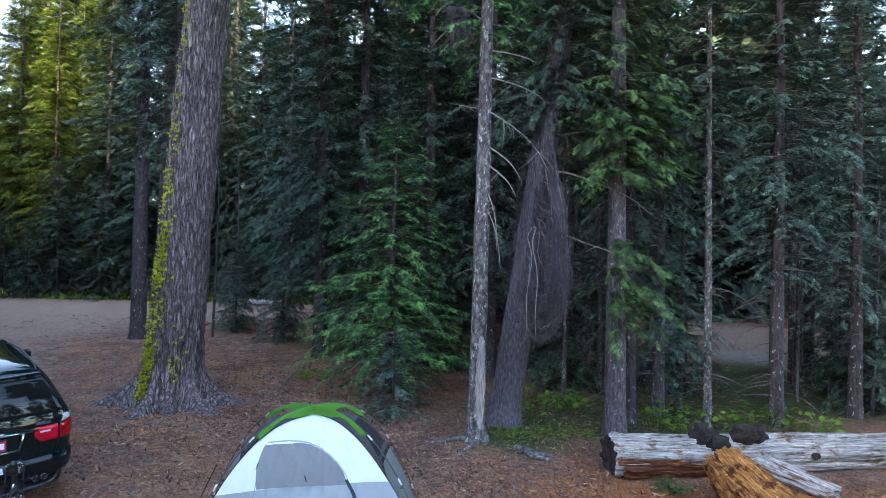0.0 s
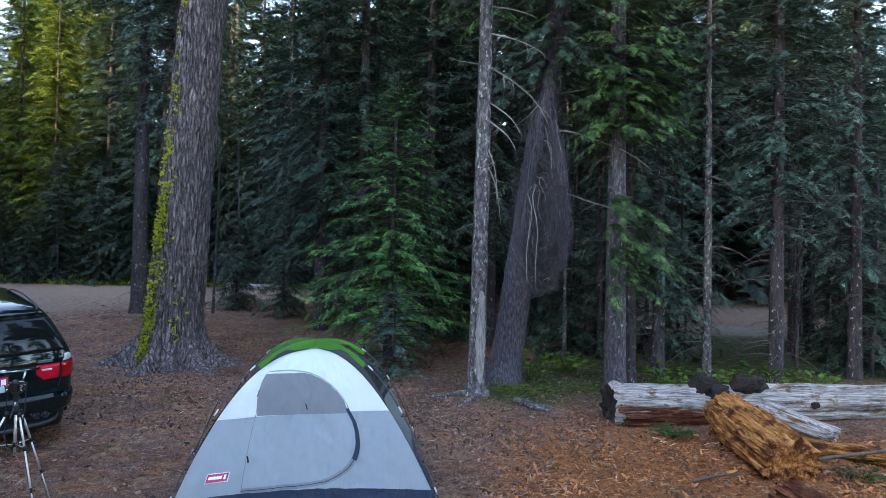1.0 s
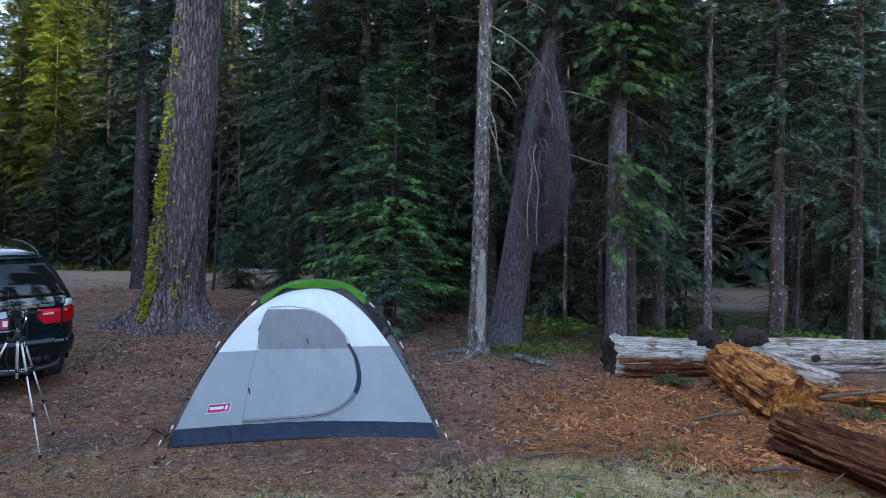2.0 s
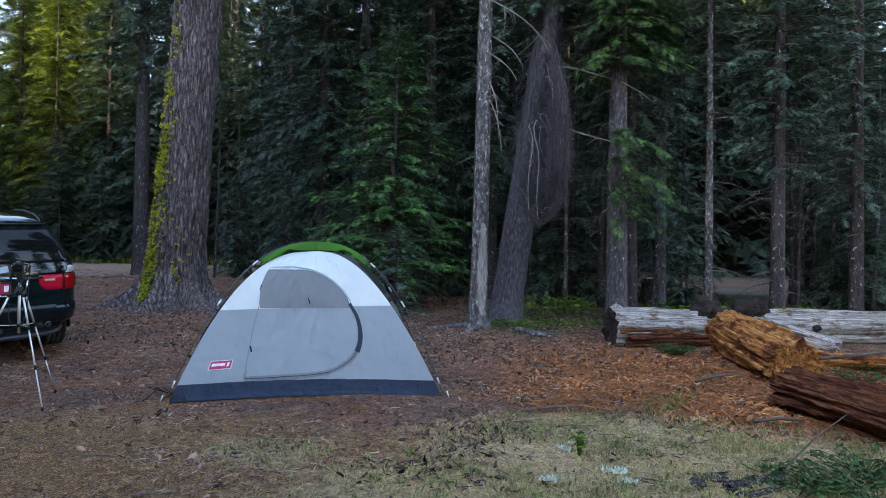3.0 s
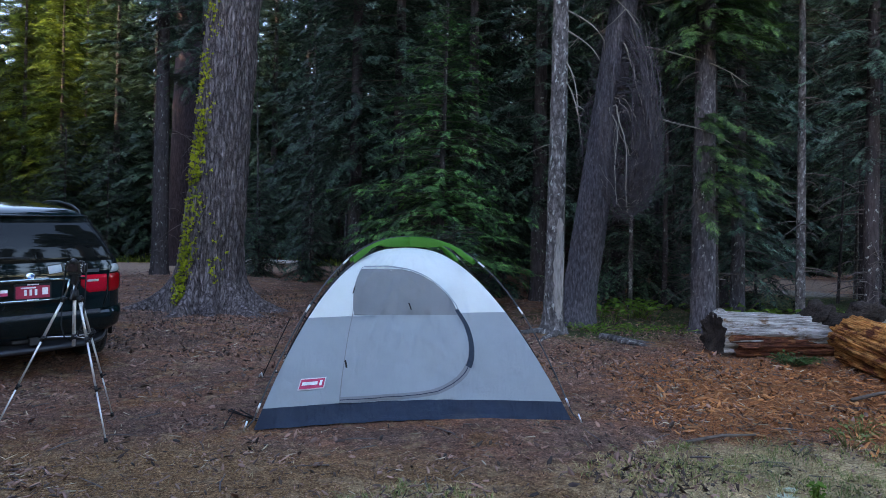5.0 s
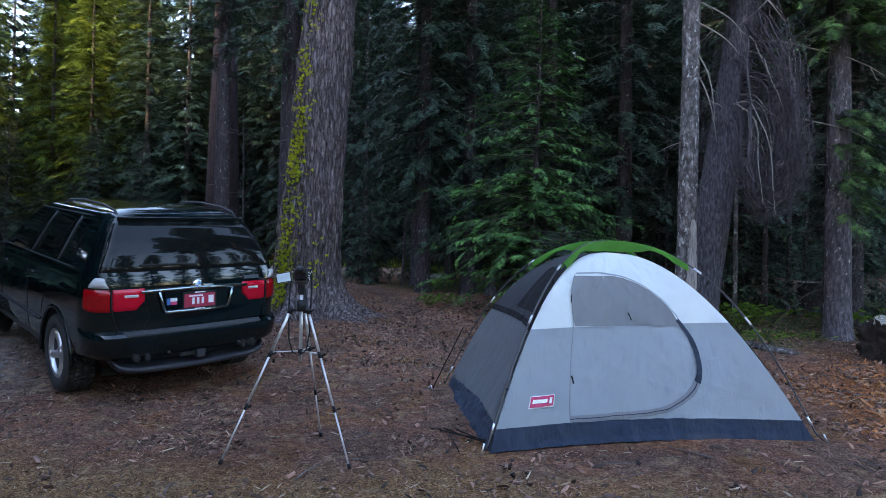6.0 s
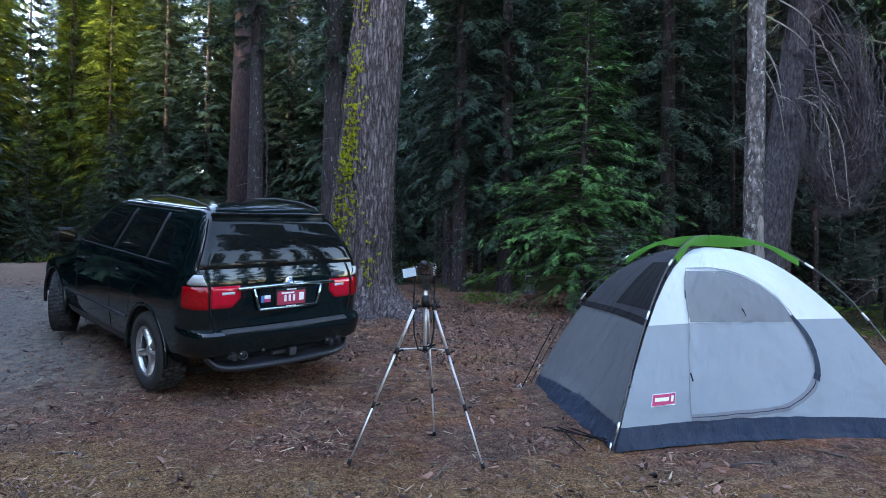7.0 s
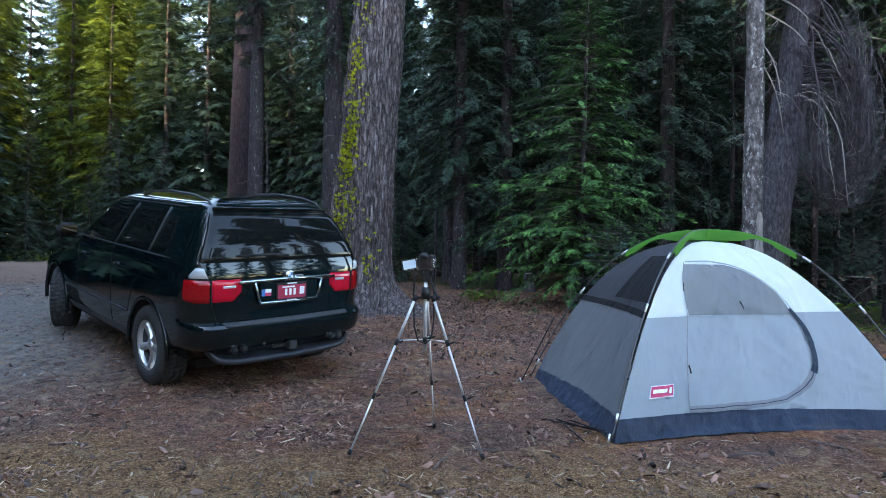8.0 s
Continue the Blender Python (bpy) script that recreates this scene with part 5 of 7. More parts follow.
ribbon("wall_seam", 0, 1, [(0.0, 0.819), (0.3, 0.832), (0.7, 0.85), (1.0, 0.863)], 0.012, CLOTH_GREY, 0.005)
for j, (a, z) in enumerate(((0.23, 0.47), (0.15, 1.08), (0.49, 0.94))):
    ribbon("zipper_pull", 0, 1, [(a, z), (a + 0.006, z - 0.025), (a + 0.012, z - 0.06)], 0.014, BLACK_WEB, 0.014, "small dark zipper pull")
for i, j in ((3, 0), (1, 2)):
    edge = (0.985, 0.955) if i == 3 else (0.015, 0.045)
    ribbon("pole_band", i, j, [(edge[0], 0.5), (edge[0], 0.88), (edge[1], 1.15), (edge[1], 1.36)], 0.06, BLACK_WEB, 0.007, "black band beside the pole")
    ribbon("mesh_band", i, j, [(0.0, 0.885), (0.5, 0.86), (1.0, 0.84)], 0.05, BLACK_WEB, 0.006, "black band below the mesh")
    wall("mesh_window", i, j, 0.93, 1.3, BLACK_WEB, "black mesh window", 20, 10, lambda z: 0.4 + 0.25 * (z - 0.93), lambda z: 0.96 - 0.12 * (z - 0.93), 0.005)

# label: a red rectangle in a white border with a plain white bar and a lantern shape
def tent_badge():
    ribbon("label_border", 0, 1, [(0.089, 0.297), (0.133, 0.300), (0.177, 0.303)], 0.088, LOGO_WHITE, 0.008, "white bordered brand label")
    ribbon("label", 0, 1, [(0.092, 0.297), (0.133, 0.300), (0.174, 0.303)], 0.074, LOGO_RED, 0.014, "red label")
    ribbon("label_bar", 0, 1, [(0.099, 0.298), (0.124, 0.300), (0.151, 0.302)], 0.026, LOGO_WHITE, 0.02, "plain white bar")
    ribbon("label_mark", 0, 1, [(0.158, 0.302), (0.162, 0.302), (0.167, 0.302)], 0.042, LOGO_WHITE, 0.02, "plain white mark")


tent_badge()

# poles, their bright ferrules and the green sleeves over the crown
for i, j in ((0, 2), (1, 3)):
    d = (CORNERS[i] - CORNERS[j])
    d = d / np.linalg.norm(d)
    pts = []
    for r in np.linspace(-1.02, 1.02, 61):
        c = CORNERS[i] if r >= 0 else -CORNERS[i] * (np.linalg.norm(CORNERS[j]) / np.linalg.norm(CORNERS[i]))
        p = c * abs(r) + d * (1 if r >= 0 else -1) * 0.035 * (1 - (1 - abs(r)) ** 2)
        pts.append((p[0], p[1], max(0.0, rod_z(min(1, abs(r)))) + (0.012 if i == 0 else 0.0)))
    pts = np.array(pts)
    solid("tent_pole", *rod(pts, 0.0065, 8), POLE, TENT, "dark fibreglass pole", True)
    for q in (2, 10, 17, 43, 50, 58):
        a, b = pts[q], pts[q] + (pts[q + 1] - pts[q]) / np.linalg.norm(pts[q + 1] - pts[q]) * 0.075
        solid("ferrule", *rod([a, b], 0.009, 8), STEEL, TENT, "bright metal ferrule", True)
    for q in (0, 60):
        a = pts[q]
        solid("foot_pin", *rod([a + np.array((0, 0, 0.05)), a + np.array((d[0], d[1], 0)) * (0.03 if q else -0.03) + np.array((0, 0, -0.02))], 0.007, 6), STEEL, TENT, "metal corner pin")
    # the sleeve hangs from the pole to the cloth, with openings near its ends
    V = []
    rs = np.linspace(-0.43, 0.43, 49)
    for r in rs:
        c = CORNERS[i] if r >= 0 else -CORNERS[i] * (np.linalg.norm(CORNERS[j]) / np.linalg.norm(CORNERS[i]))
        p = c * abs(r)
        top = rod_z(r) + 0.018
        low = sheet_z(abs(r)) + 0.01
        cut = math.exp(-((abs(r) - 0.27) / 0.075) ** 2)
        low = low + (top - 0.035 - low) * min(1.0, 1.2 * cut)
        perp = np.array((-d[1], d[0]))
        for w, z in ((0.0, top), (0.013, top - 0.01), (0.02, (top + low) / 2), (0.026, low)):
            V.append((p[0] + perp[0] * w, p[1] + perp[1] * w, z))
    solid("green_sleeve", V, grid_faces(49, 4), CLOTH_GREEN, TENT, "green nylon pole sleeve", True)
    V = np.array(V).reshape(49, 4, 3)
    W = V.copy()
    perp = np.array((-d[1], d[0], 0))
    for k in range(4):
        W[:, k] = V[:, 0] - (V[:, k] - V[:, 0]) * np.array((1, 1, -1))
    solid("green_sleeve", W, grid_faces(49, 4), CLOTH_GREEN, TENT, "", True)
for i in (0, 1, 2, 3):
    for r in (0.52, 0.72, 0.88):
        c = CORNERS[i]
        p = c * r
        solid("pole_clip", *rod([(p[0], p[1], sheet_z(r)), (p[0] * 1.02, p[1] * 1.02, rod_z(r) + 0.004)], 0.008, 6), BLACK_WEB, TENT, "black pole clip")

# guy line with its peg, loose poles on the ground
guy = thing("guy_line", pose(0, 0, 0), "thin black guy line pegged beside the tent", "guy line")
solid("line", *rod([(-3.01, 7.25, 0.70), (-3.17, 7.27, 0.37), (-3.32, 7.3, 0.05)], 0.006, 5), BLACK_WEB, guy)
solid("peg", *rod([(-3.37, 7.32, 0.02), (-3.35, 7.31, 0.08), (-3.33, 7.3, 0.10), (-3.31, 7.29, 0.05)], 0.008, 6), STEEL, guy, "bent metal peg")
for k, (p, q) in enumerate((((-3.12, 5.95, 0.05), (-2.72, 5.62, 0.03)), ((-3.1, 5.98, 0.04), (-2.98, 5.45, 0.03)), ((-3.02, 5.9, 0.06), (-2.66, 5.6, 0.05)), ((-3.15, 5.97, 0.03), (-2.85, 5.72, 0.05)))):
    s = thing("spare_pole", pose(0, 0, 0.0), "thin dark spare pole lying on the ground", "pole", "loose poles by the tent")
    solid("pole", *rod([p, ((p[0] + q[0]) / 2, (p[1] + q[1]) / 2, 0.035), q], 0.0055, 6), BLACK_WEB, s)

# ---- tripod with camera ----
ALU = plain("brushed_aluminium", (0.62, 0.61, 0.6), 0.42, 0.7, 60, 0.1)
PLASTIC = plain("black_plastic", (0.014, 0.014, 0.015), 0.5, 0, 60, 0.2, 0.2)
SCREEN = plain("pale_screen", (0.42, 0.5, 0.56), 0.15, 0, 20, 0.1, 0.6)
GLASS_BLACK = plain("dark_lens_glass", (0.008, 0.008, 0.012), 0.05, 0, 20, 0.1, 0.7)

tripod = thing("tripod", pose(-4.085, 5.29, 0.0), "silver aluminium tripod with black joints", "tripod")
HUB = np.array((0, 0, 1.06))
for fx, fy in ((0.406, -0.224), (-0.461, -0.229), (0.034, 0.475)):
    foot = np.array((fx, fy, 0.0))
    foot[2] = 0.012
    d = foot - HUB
    top = HUB + d / np.linalg.norm(d) * 0.05 + np.array((fx, fy, 0)) * 0.10
    leg_at = lambda t: top + (foot - top) * t
    leg = solid("leg", *rod([leg_at(0), leg_at(0.29)], 0.0098, 10), ALU, tripod, "silver tubular leg", True)
    solid("middle_section", *rod([leg_at(0.28), leg_at(0.64)], 0.0076, 10), ALU, leg, "", True)
    solid("lower_section", *rod([leg_at(0.63), leg_at(0.985)], 0.006, 10), ALU, leg, "", True)
    for t, r, name in ((0.29, 0.0135, "clamp"), (0.635, 0.011, "clamp"), (0.0, 0.016, "hinge")):
        solid(name, *rod([leg_at(t - 0.02), leg_at(t + 0.02)], r, 10), PLASTIC, leg, "black plastic joint", True)
        solid("lever", *rod([leg_at(t) + (0.02, -0.01, 0.0), leg_at(t) + (0.045, -0.02, 0.012)], 0.007, 6), PLASTIC, leg)
    solid("rubber_foot", *rod([leg_at(0.97), leg_at(1.0)], [0.012, 0.015], 10), PLASTIC, leg, "black rubber foot", True)
    solid("brace", *rod([np.array((0, 0, 0.735)), leg_at(0.28)], 0.004, 8), ALU, tripod, "thin spreader arm", True)
solid("centre_column", *rod([(0, 0, 0.66), (0, 0, 1.16)], 0.0125, 12), ALU, tripod, "silver centre column", True)
bm = bmesh.new()
bmesh.ops.create_cone(bm, cap_ends=True, segments=16, radius1=0.034, radius2=0.026, depth=0.08, matrix=Matrix.Translation((0, 0, 1.05)))
part("shoulder", bm, PLASTIC, tripod, "black plastic shoulder", True)
solid("column_hub", *rod([(0, 0, 0.715), (0, 0, 0.75)], 0.018, 10), PLASTIC, tripod)
bm = box(bmesh.new(), (0.042, 0.04, 0.075), (0, 0, 1.16), None, 0.008)
box(bm, (0.075, 0.06, 0.016), (0, 0, 1.205), None, 0.004)
part("pan_head", bm, PLASTIC, tripod, "black pan head")
solid("pan_handle", *rod([(0.02, 0.02, 1.16), (0.07, -0.12, 1.08), (0.10, -0.2, 1.03)], [0.007, 0.007, 0.011], 8), PLASTIC, tripod, "black pan handle", True)
strap_pts = [(-0.07, 0.02, 1.23), (-0.085, 0.0, 1.02), (-0.08, -0.02, 0.82), (-0.055, -0.03, 0.73), (-0.01, -0.05, 0.712), (0.035, -0.03, 0.74), (0.06, 0.0, 0.86), (0.066, 0.02, 1.05), (0.07, 0.02, 1.23)]

CAMERA_BLACK = plain("satin_black_camera_shell", (0.008, 0.008, 0.009), 0.38, 0, 90, 0.2)
RUBBER_BLACK = plain("black_rubber_grip", (0.006, 0.006, 0.006), 0.8, 0, 200, 0.3)
dslr = thing("camera", pose(-4.085, 5.29, 1.213, 0, 0, 20), "black digital camera with a flipped-out screen", "camera")
bm = box(bmesh.new(), (0.128, 0.06, 0.078), (0, 0, 0.041), None, 0.014)
body = part("body", bm, CAMERA_BLACK, dslr, "black camera body")
bm = box(bmesh.new(), (0.078, 0.006, 0.056), (-0.012, -0.031, 0.042), None, 0.003)
part("screen_recess", bm, GLASS_BLACK, body)
bm = bmesh.new()
bmesh.ops.create_uvsphere(bm, u_segments=18, v_segments=10, radius=1, matrix=Matrix.Translation((-0.012, 0.004, 0.082)) @ Matrix.Diagonal((0.03, 0.034, 0.03, 1)))
part("viewfinder_hump", bm, CAMERA_BLACK, body, "", True)
bm = box(bmesh.new(), (0.034, 0.012, 0.024), (-0.012, -0.032, 0.084), None, 0.005)
part("eyecup", bm, RUBBER_BLACK, body, "", True)
solid("lens", *rod([(0, 0.03, 0.045), (0, 0.09, 0.045), (0, 0.12, 0.045)], [0.034, 0.034, 0.037], 20), CAMERA_BLACK, dslr, "black zoom lens", True)
solid("front_glass", *rod([(0, 0.119, 0.045), (0, 0.123, 0.045)], 0.03, 20), GLASS_BLACK, dslr)
for x, r, h in ((0.035, 0.015, 0.094), (0.056, 0.008, 0.089), (-0.052, 0.008, 0.087)):
    dial = solid("dial", *rod([(x, 0, 0.076), (x, 0, h)], r, 16), CAMERA_BLACK, dslr, "", True)
    solid("dial_ring", *rod([(x, 0, h - 0.003), (x, 0, h + 0.001)], r * 0.8, 16), ALU, dial, "silver dial ring", True)
for x, z in ((0.044, 0.066), (0.054, 0.058), (0.046, 0.046), (0.046, 0.03), (0.05, 0.018)):
    solid("button", *rod([(x, -0.029, z), (x, -0.0335, z)], 0.0045, 10), ALU, dslr, "", True)
for x in (-0.064, 0.064):
    solid("strap_lug", *rod([(x, 0, 0.066), (x * 1.09, 0, 0.07)], 0.005, 8), ALU, dslr, "", True)
solid("grip", *rod([(0.056, 0.03, 0.008), (0.056, 0.036, 0.076)], 0.02, 10), RUBBER_BLACK, dslr, "", True)
tilt = Matrix.Rotation(radians(-11), 4, "Y")
bm = box(bmesh.new(), (0.102, 0.01, 0.07), (-0.124, -0.03, 0.03), tilt, 0.003)
screen = part("screen_frame", bm, CAMERA_BLACK, dslr, "black flip-out frame")
bm = box(bmesh.new(), (0.088, 0.004, 0.058), (-0.124, -0.0375, 0.03), tilt)
part("screen", bm, SCREEN, screen, "pale lit display")
V, F = rod(strap_pts, 0.0055, 6)
solid("neck_strap", V - np.array((0, 0, 1.213)), F, BLACK_WEB, dslr, "hanging black neck strap", True)

# ---- car ----
PAINT, pt_, pb_ = material("dark_green_car_paint", 0.5, 0.0, 0.0)
pv_ = noisy(pt_, spaced(pt_), 2.5, 3)
pt_.links.new(ramp(pt_, pv_, [(0.3, (0.0013, 0.0044, 0.0052)), (0.7, (0.0021, 0.0076, 0.0088))]), pb_.inputs["Base Color"])
pb_.inputs["Coat Weight"].default_value, pb_.inputs["Coat Roughness"].default_value = 1.0, 0.04
TRIM = plain("dark_grey_trim", (0.028, 0.029, 0.031), 0.55, 0, 90, 0.2)
PILLAR = plain("glossy_dark_pillar", (0.01, 0.0105, 0.0115), 0.4, 0, 60, 0.15, 0.5)
BAY = plain("teal_bright_trim", (0.3, 0.37, 0.38), 0.15, 1.0, 30, 0.05)
STRIP = plain("ribbed_grey_plastic", (0.045, 0.046, 0.05), 0.85, 0, 160, 0.6, 0.12, 0.8)
SKIRT = plain("grey_skirt_plastic", (0.018, 0.019, 0.024), 0.35, 0, 60, 0.2)
SEAM = plain("black_rubber_seal", (0.008, 0.008, 0.008), 0.8)
TINTED, tt_, tb_ = material("tinted_glass", 0.03, 0, 0.22)
tv_ = noisy(tt_, spaced(tt_), 1.5, 2)
tt_.links.new(ramp(tt_, tv_, [(0.3, (0.004, 0.005, 0.005)), (0.7, (0.007, 0.008, 0.008))]), tb_.inputs["Base Color"])
CHROME = plain("chrome", (0.75, 0.76, 0.77), 0.12, 1.0, 30, 0.05)
RED_LENS = plain("red_lamp_lens", (0.24, 0.002, 0.005), 0.06, 0, 90, 0.35, 0.5)
PINK_LENS = plain("bright_red_lamp_lens", (0.4, 0.004, 0.018), 0.06, 0, 90, 0.3, 0.5)
CLEAR_LENS = plain("clear_lamp_lens", (0.36, 0.37, 0.37), 0.12, 0, 120, 0.2, 0.6)
RUBBER = plain("tyre_rubber", (0.028, 0.027, 0.027), 0.9, 0, 50, 0.35)
ALLOY = plain("silver_alloy", (0.5, 0.51, 0.52), 0.32, 0.85, 30, 0.1)
PLATE_RED = plain("dark_red_plate", (0.34, 0.025, 0.06), 0.45)
PLATE_BLUE = plain("blue_enamel", (0.06, 0.16, 0.42), 0.3)
WHITE_ENAMEL = plain("white_enamel", (0.72, 0.73, 0.75), 0.35)
# mirror colour darkened: a reflection of dark woods is put into it
MIRROR_GLASS = plain("dark_reflection_mirror_glass", (0.07, 0.08, 0.09), 0.03, 1.0, 10, 0.02)

CAR = thing("suv_car", pose(-6.23, 7.38, 0.11) @ pose(0, 0, 0, 0, 0, 140.5) @ pose(0, 0, 0, -2.6, -5.7, 0), "dark green-black estate car parked on gravel", "car")
REAR = [(0.31, -0.70), (0.36, -0.76), (0.44, -0.88), (0.50, -0.97), (0.53, -0.985), (0.62, -1.0), (0.675, -0.995), (0.70, -0.97), (0.715, -0.90), (0.78, -0.895), (0.86, -0.90), (1.04, -0.90), (1.10, -0.895), (1.14, -0.885), (1.33, -0.82), (1.43, -0.765), (1.55, -0.66), (1.60, -0.61), (1.64, -0.53), (1.67, -0.37), (1.69, -0.1), (1.70, 0.25)]
FRONT = [(0.31, 3.46), (0.4, 3.6), (0.6, 3.65), (0.75, 3.62), (0.85, 3.52), (0.92, 3.2), (0.98, 2.75), (1.03, 2.42), (1.06, 2.26), (1.14, 2.1), (1.3, 1.93), (1.5, 1.66), (1.57, 1.54), (1.6, 1.45), (1.64, 1.28), (1.67, 1.03), (1.69, 0.7), (1.70, 0.5)]
HALF = [(0.31, 0.84), (0.36, 0.88), (0.45, 0.915), (0.62, 0.935), (0.85, 0.935), (1.0, 0.93), (1.12, 0.918), (1.19, 0.9), (1.22, 0.882), (1.35, 0.81), (1.5, 0.725), (1.57, 0.672), (1.62, 0.62), (1.66, 0.5), (1.69, 0.33), (1.70, 0.15)]


def tall(table):
    """The cabin above the waist stands a little taller."""
    return [(z if z < 1.05 else 1.05 + (z - 1.05) * 1.15, v) for z, v in table]


REAR, FRONT, HALF = tall(REAR), tall(FRONT), tall(HALF)
CUT_X = [(0.3, 0.6), (0.44, 0.46), (0.52, 0.32), (0.7, 0.3), (0.72, 0.26), (1.08, 0.24), (1.16, 0.22), (1.68, 0.16), (1.8, 0.1)]
CUT_Y = [(0.3, 0.42), (0.44, 0.34), (0.52, 0.22), (0.7, 0.2), (0.72, 0.19), (1.08, 0.17), (1.16, 0.13), (1.68, 0.1), (1.8, 0.06)]


def car_wrap(s, z, lift=0.0):
    """Body surface: s from -1 (rear centre) to 0 (corner), to 1 (side), then metres along the side; left half."""
    xr, xf, w, ax, ay = (float(interp(z, t)) for t in (REAR, FRONT, HALF, CUT_X, CUT_Y))
    ay = min(ay, w * 0.8)
    cf = float(interp(z, [(0.95, 0.5), (1.1, 0.14), (1.65, 0.14), (1.8, 0.06)]))
    if s <= 0:
        y, x, n = (w - ay) * (1 + s), xr, (-1, 0)
    elif s <= 1:
        p = s * math.pi / 2
        x, y, n = xr + ax * (1 - math.cos(p)), w - ay + ay * math.sin(p), (-math.cos(p), math.sin(p))
    else:
        side = max(0.05, (xf - cf) - (xr + ax))
        q = min(s - 1, side)
        x, y, n = xr + ax + q, w, (0, 1)
        if s - 1 > side:
            p = min(1.0, s - 1 - side) * math.pi / 2
            fx, fy = xf - x, min(0.5 if z < 1.0 else 0.2, w * 0.8)
            x, y, n = x + fx * math.sin(p), w - fy * (1 - math.cos(p)), (math.sin(p), math.cos(p))
            if s - 2 > side:
                y = (w - fy) * (1 - min(1.0, s - 2 - side))
                n = (1, 0)
    bow = 0.05 * (y / max(w, 0.1)) ** 2 if s <= 1 else 0.05 * max(0, 1 - (s - 1) / 0.8) ** 2
    y *= 1 - 0.018 * ((x - 1.2) / 2.2) ** 2
    slope = 0.35 if z > 1.1 else 0.0
    return np.array((x + bow + n[0] * lift, y + n[1] * lift, z + slope * lift))


def s_side(x, z):
    """The s at which the side passes x."""
    xr, ax = float(interp(z, REAR)), float(interp(z, CUT_X))
    return 1 + x - xr - ax


def car_body():
    zs = sorted(set([round(t[0], 3) for t in REAR + FRONT + HALF] + [0.33, 0.56, 0.95, 1.2, 1.25, 1.35, 1.45, 1.62]))
    n1, n2, n3, n4, n5 = 8, 16, 44, 9, 6
    rows = []
    for z in zs:
        xr, xf, ax = float(interp(z, REAR)), float(interp(z, FRONT)), float(interp(z, CUT_X))
        side = max(0.05, (xf - float(interp(z, [(0.95, 0.5), (1.1, 0.14), (1.65, 0.14), (1.8, 0.06)]))) - (xr + ax))
        ss = list(np.linspace(-1, 0, n1)) + list(np.linspace(0, 1, n2)[1:]) + list(1 + np.linspace(0, side, n3)[1:]) + list(1 + side + np.linspace(0, 1, n4)[1:]) + list(2 + side + np.linspace(0, 1, n5)[1:])
        L = [car_wrap(s, z) for s in ss]
        rows.append(L + [p * np.array((1, -1, 1)) for p in L[-2:0:-1]])
    V = np.array(rows)
    n = V.shape[1]
    F = ring_faces(len(zs), n)
    k = len(zs) * n
    V = np.concatenate([V.reshape(-1, 3), [V[0].mean(0), V[-1].mean(0) + (0, 0, 0.004)]])
    F += [(k, (j + 1) % n, j) for j in range(n)] + [(k + 1, (len(zs) - 1) * n + j, (len(zs) - 1) * n + (j + 1) % n) for j in range(n)]
    body = solid("body", V, F, PAINT, CAR, "dark green-black glossy paint")
    bm = bmesh.new()
    bm.from_mesh(body.data)
    bmesh.ops.recalc_face_normals(bm, faces=bm.faces)
    bm.to_mesh(body.data)
    bm.free()
    cut = bmesh.new()
    for x in (0.0, 2.82):
        for y in (-0.8, 0.8):
            bmesh.ops.create_cone(cut, cap_ends=True, segments=48, radius1=0.425, radius2=0.425, depth=0.6, matrix=Matrix.Translation((x, y, 0.375)) @ Matrix.Rotation(radians(90), 4, "X"))
    bmesh.ops.recalc_face_normals(cut, faces=cut.faces)
    me = bpy.data.meshes.new("wells")
    cut.to_mesh(me)
    cut.free()
    me.materials.append(SEAM)
    wells = new("wells", me)
    mod = body.modifiers.new("wells", "BOOLEAN")
    mod.operation, mod.solver, mod.object, mod.material_mode = "DIFFERENCE", "EXACT", wells, "TRANSFER"
    wells.parent = CAR
    bpy.context.view_layer.update()
    done = bpy.data.meshes.new_from_object(body.evaluated_get(bpy.context.evaluated_depsgraph_get()))
    body.modifiers.clear()
    body.data = done
    bpy.data.objects.remove(wells)
    bm = bmesh.new()
    bm.from_mesh(body.data)
    for e in bm.edges:
        e.smooth = e.calc_face_angle(0) < radians(32)
    for f in bm.faces:
        f.smooth = True
    bm.to_mesh(body.data)
    bm.free()


car_body()


def panel(name, s0, s1, z0, z1, mat, lift=0.006, ns=16, nz=10, mirror=False, both=False, label="", parent=None):
    """A patch on the body; s0, s1, z0 and z1 may be functions of the other coordinate."""
    V = []
    for q in range(nz):
        v = q / (nz - 1)
        for p in range(ns):
            u = p / (ns - 1)
            zl, zh = (f(u) if callable(f) else f for f in (z0, z1))
            z = zl + (zh - zl) * v
            a, b = (f(z) if callable(f) else f for f in (s0, s1))
            edge = min(1 if both else u, 1 - u, v, 1 - v)
            V.append(car_wrap(a + (b - a) * u, z, lift if edge > 0 else -0.004))
    V, F = np.array(V), grid_faces(nz, ns)
    M = V * np.array((1, -1, 1))
    if both:
        V, F = joined([(V, F), (M, F[:, ::-1])])
    elif mirror:
        V, F = M, F[:, ::-1]
    return solid(name, V, F, mat, parent or CAR, label, True)


def stripe(name, pts, width, mat, lift=0.005, mirror=False, label=""):
    """A thin band on the body through (s, z) points."""
    P = np.array([car_wrap(s, z, lift) for s, z in pts])
    if mirror:
        P = P * np.array((1, -1, 1))
    return solid(name, *rod(P, width / 2, 6), mat, CAR, label, True)


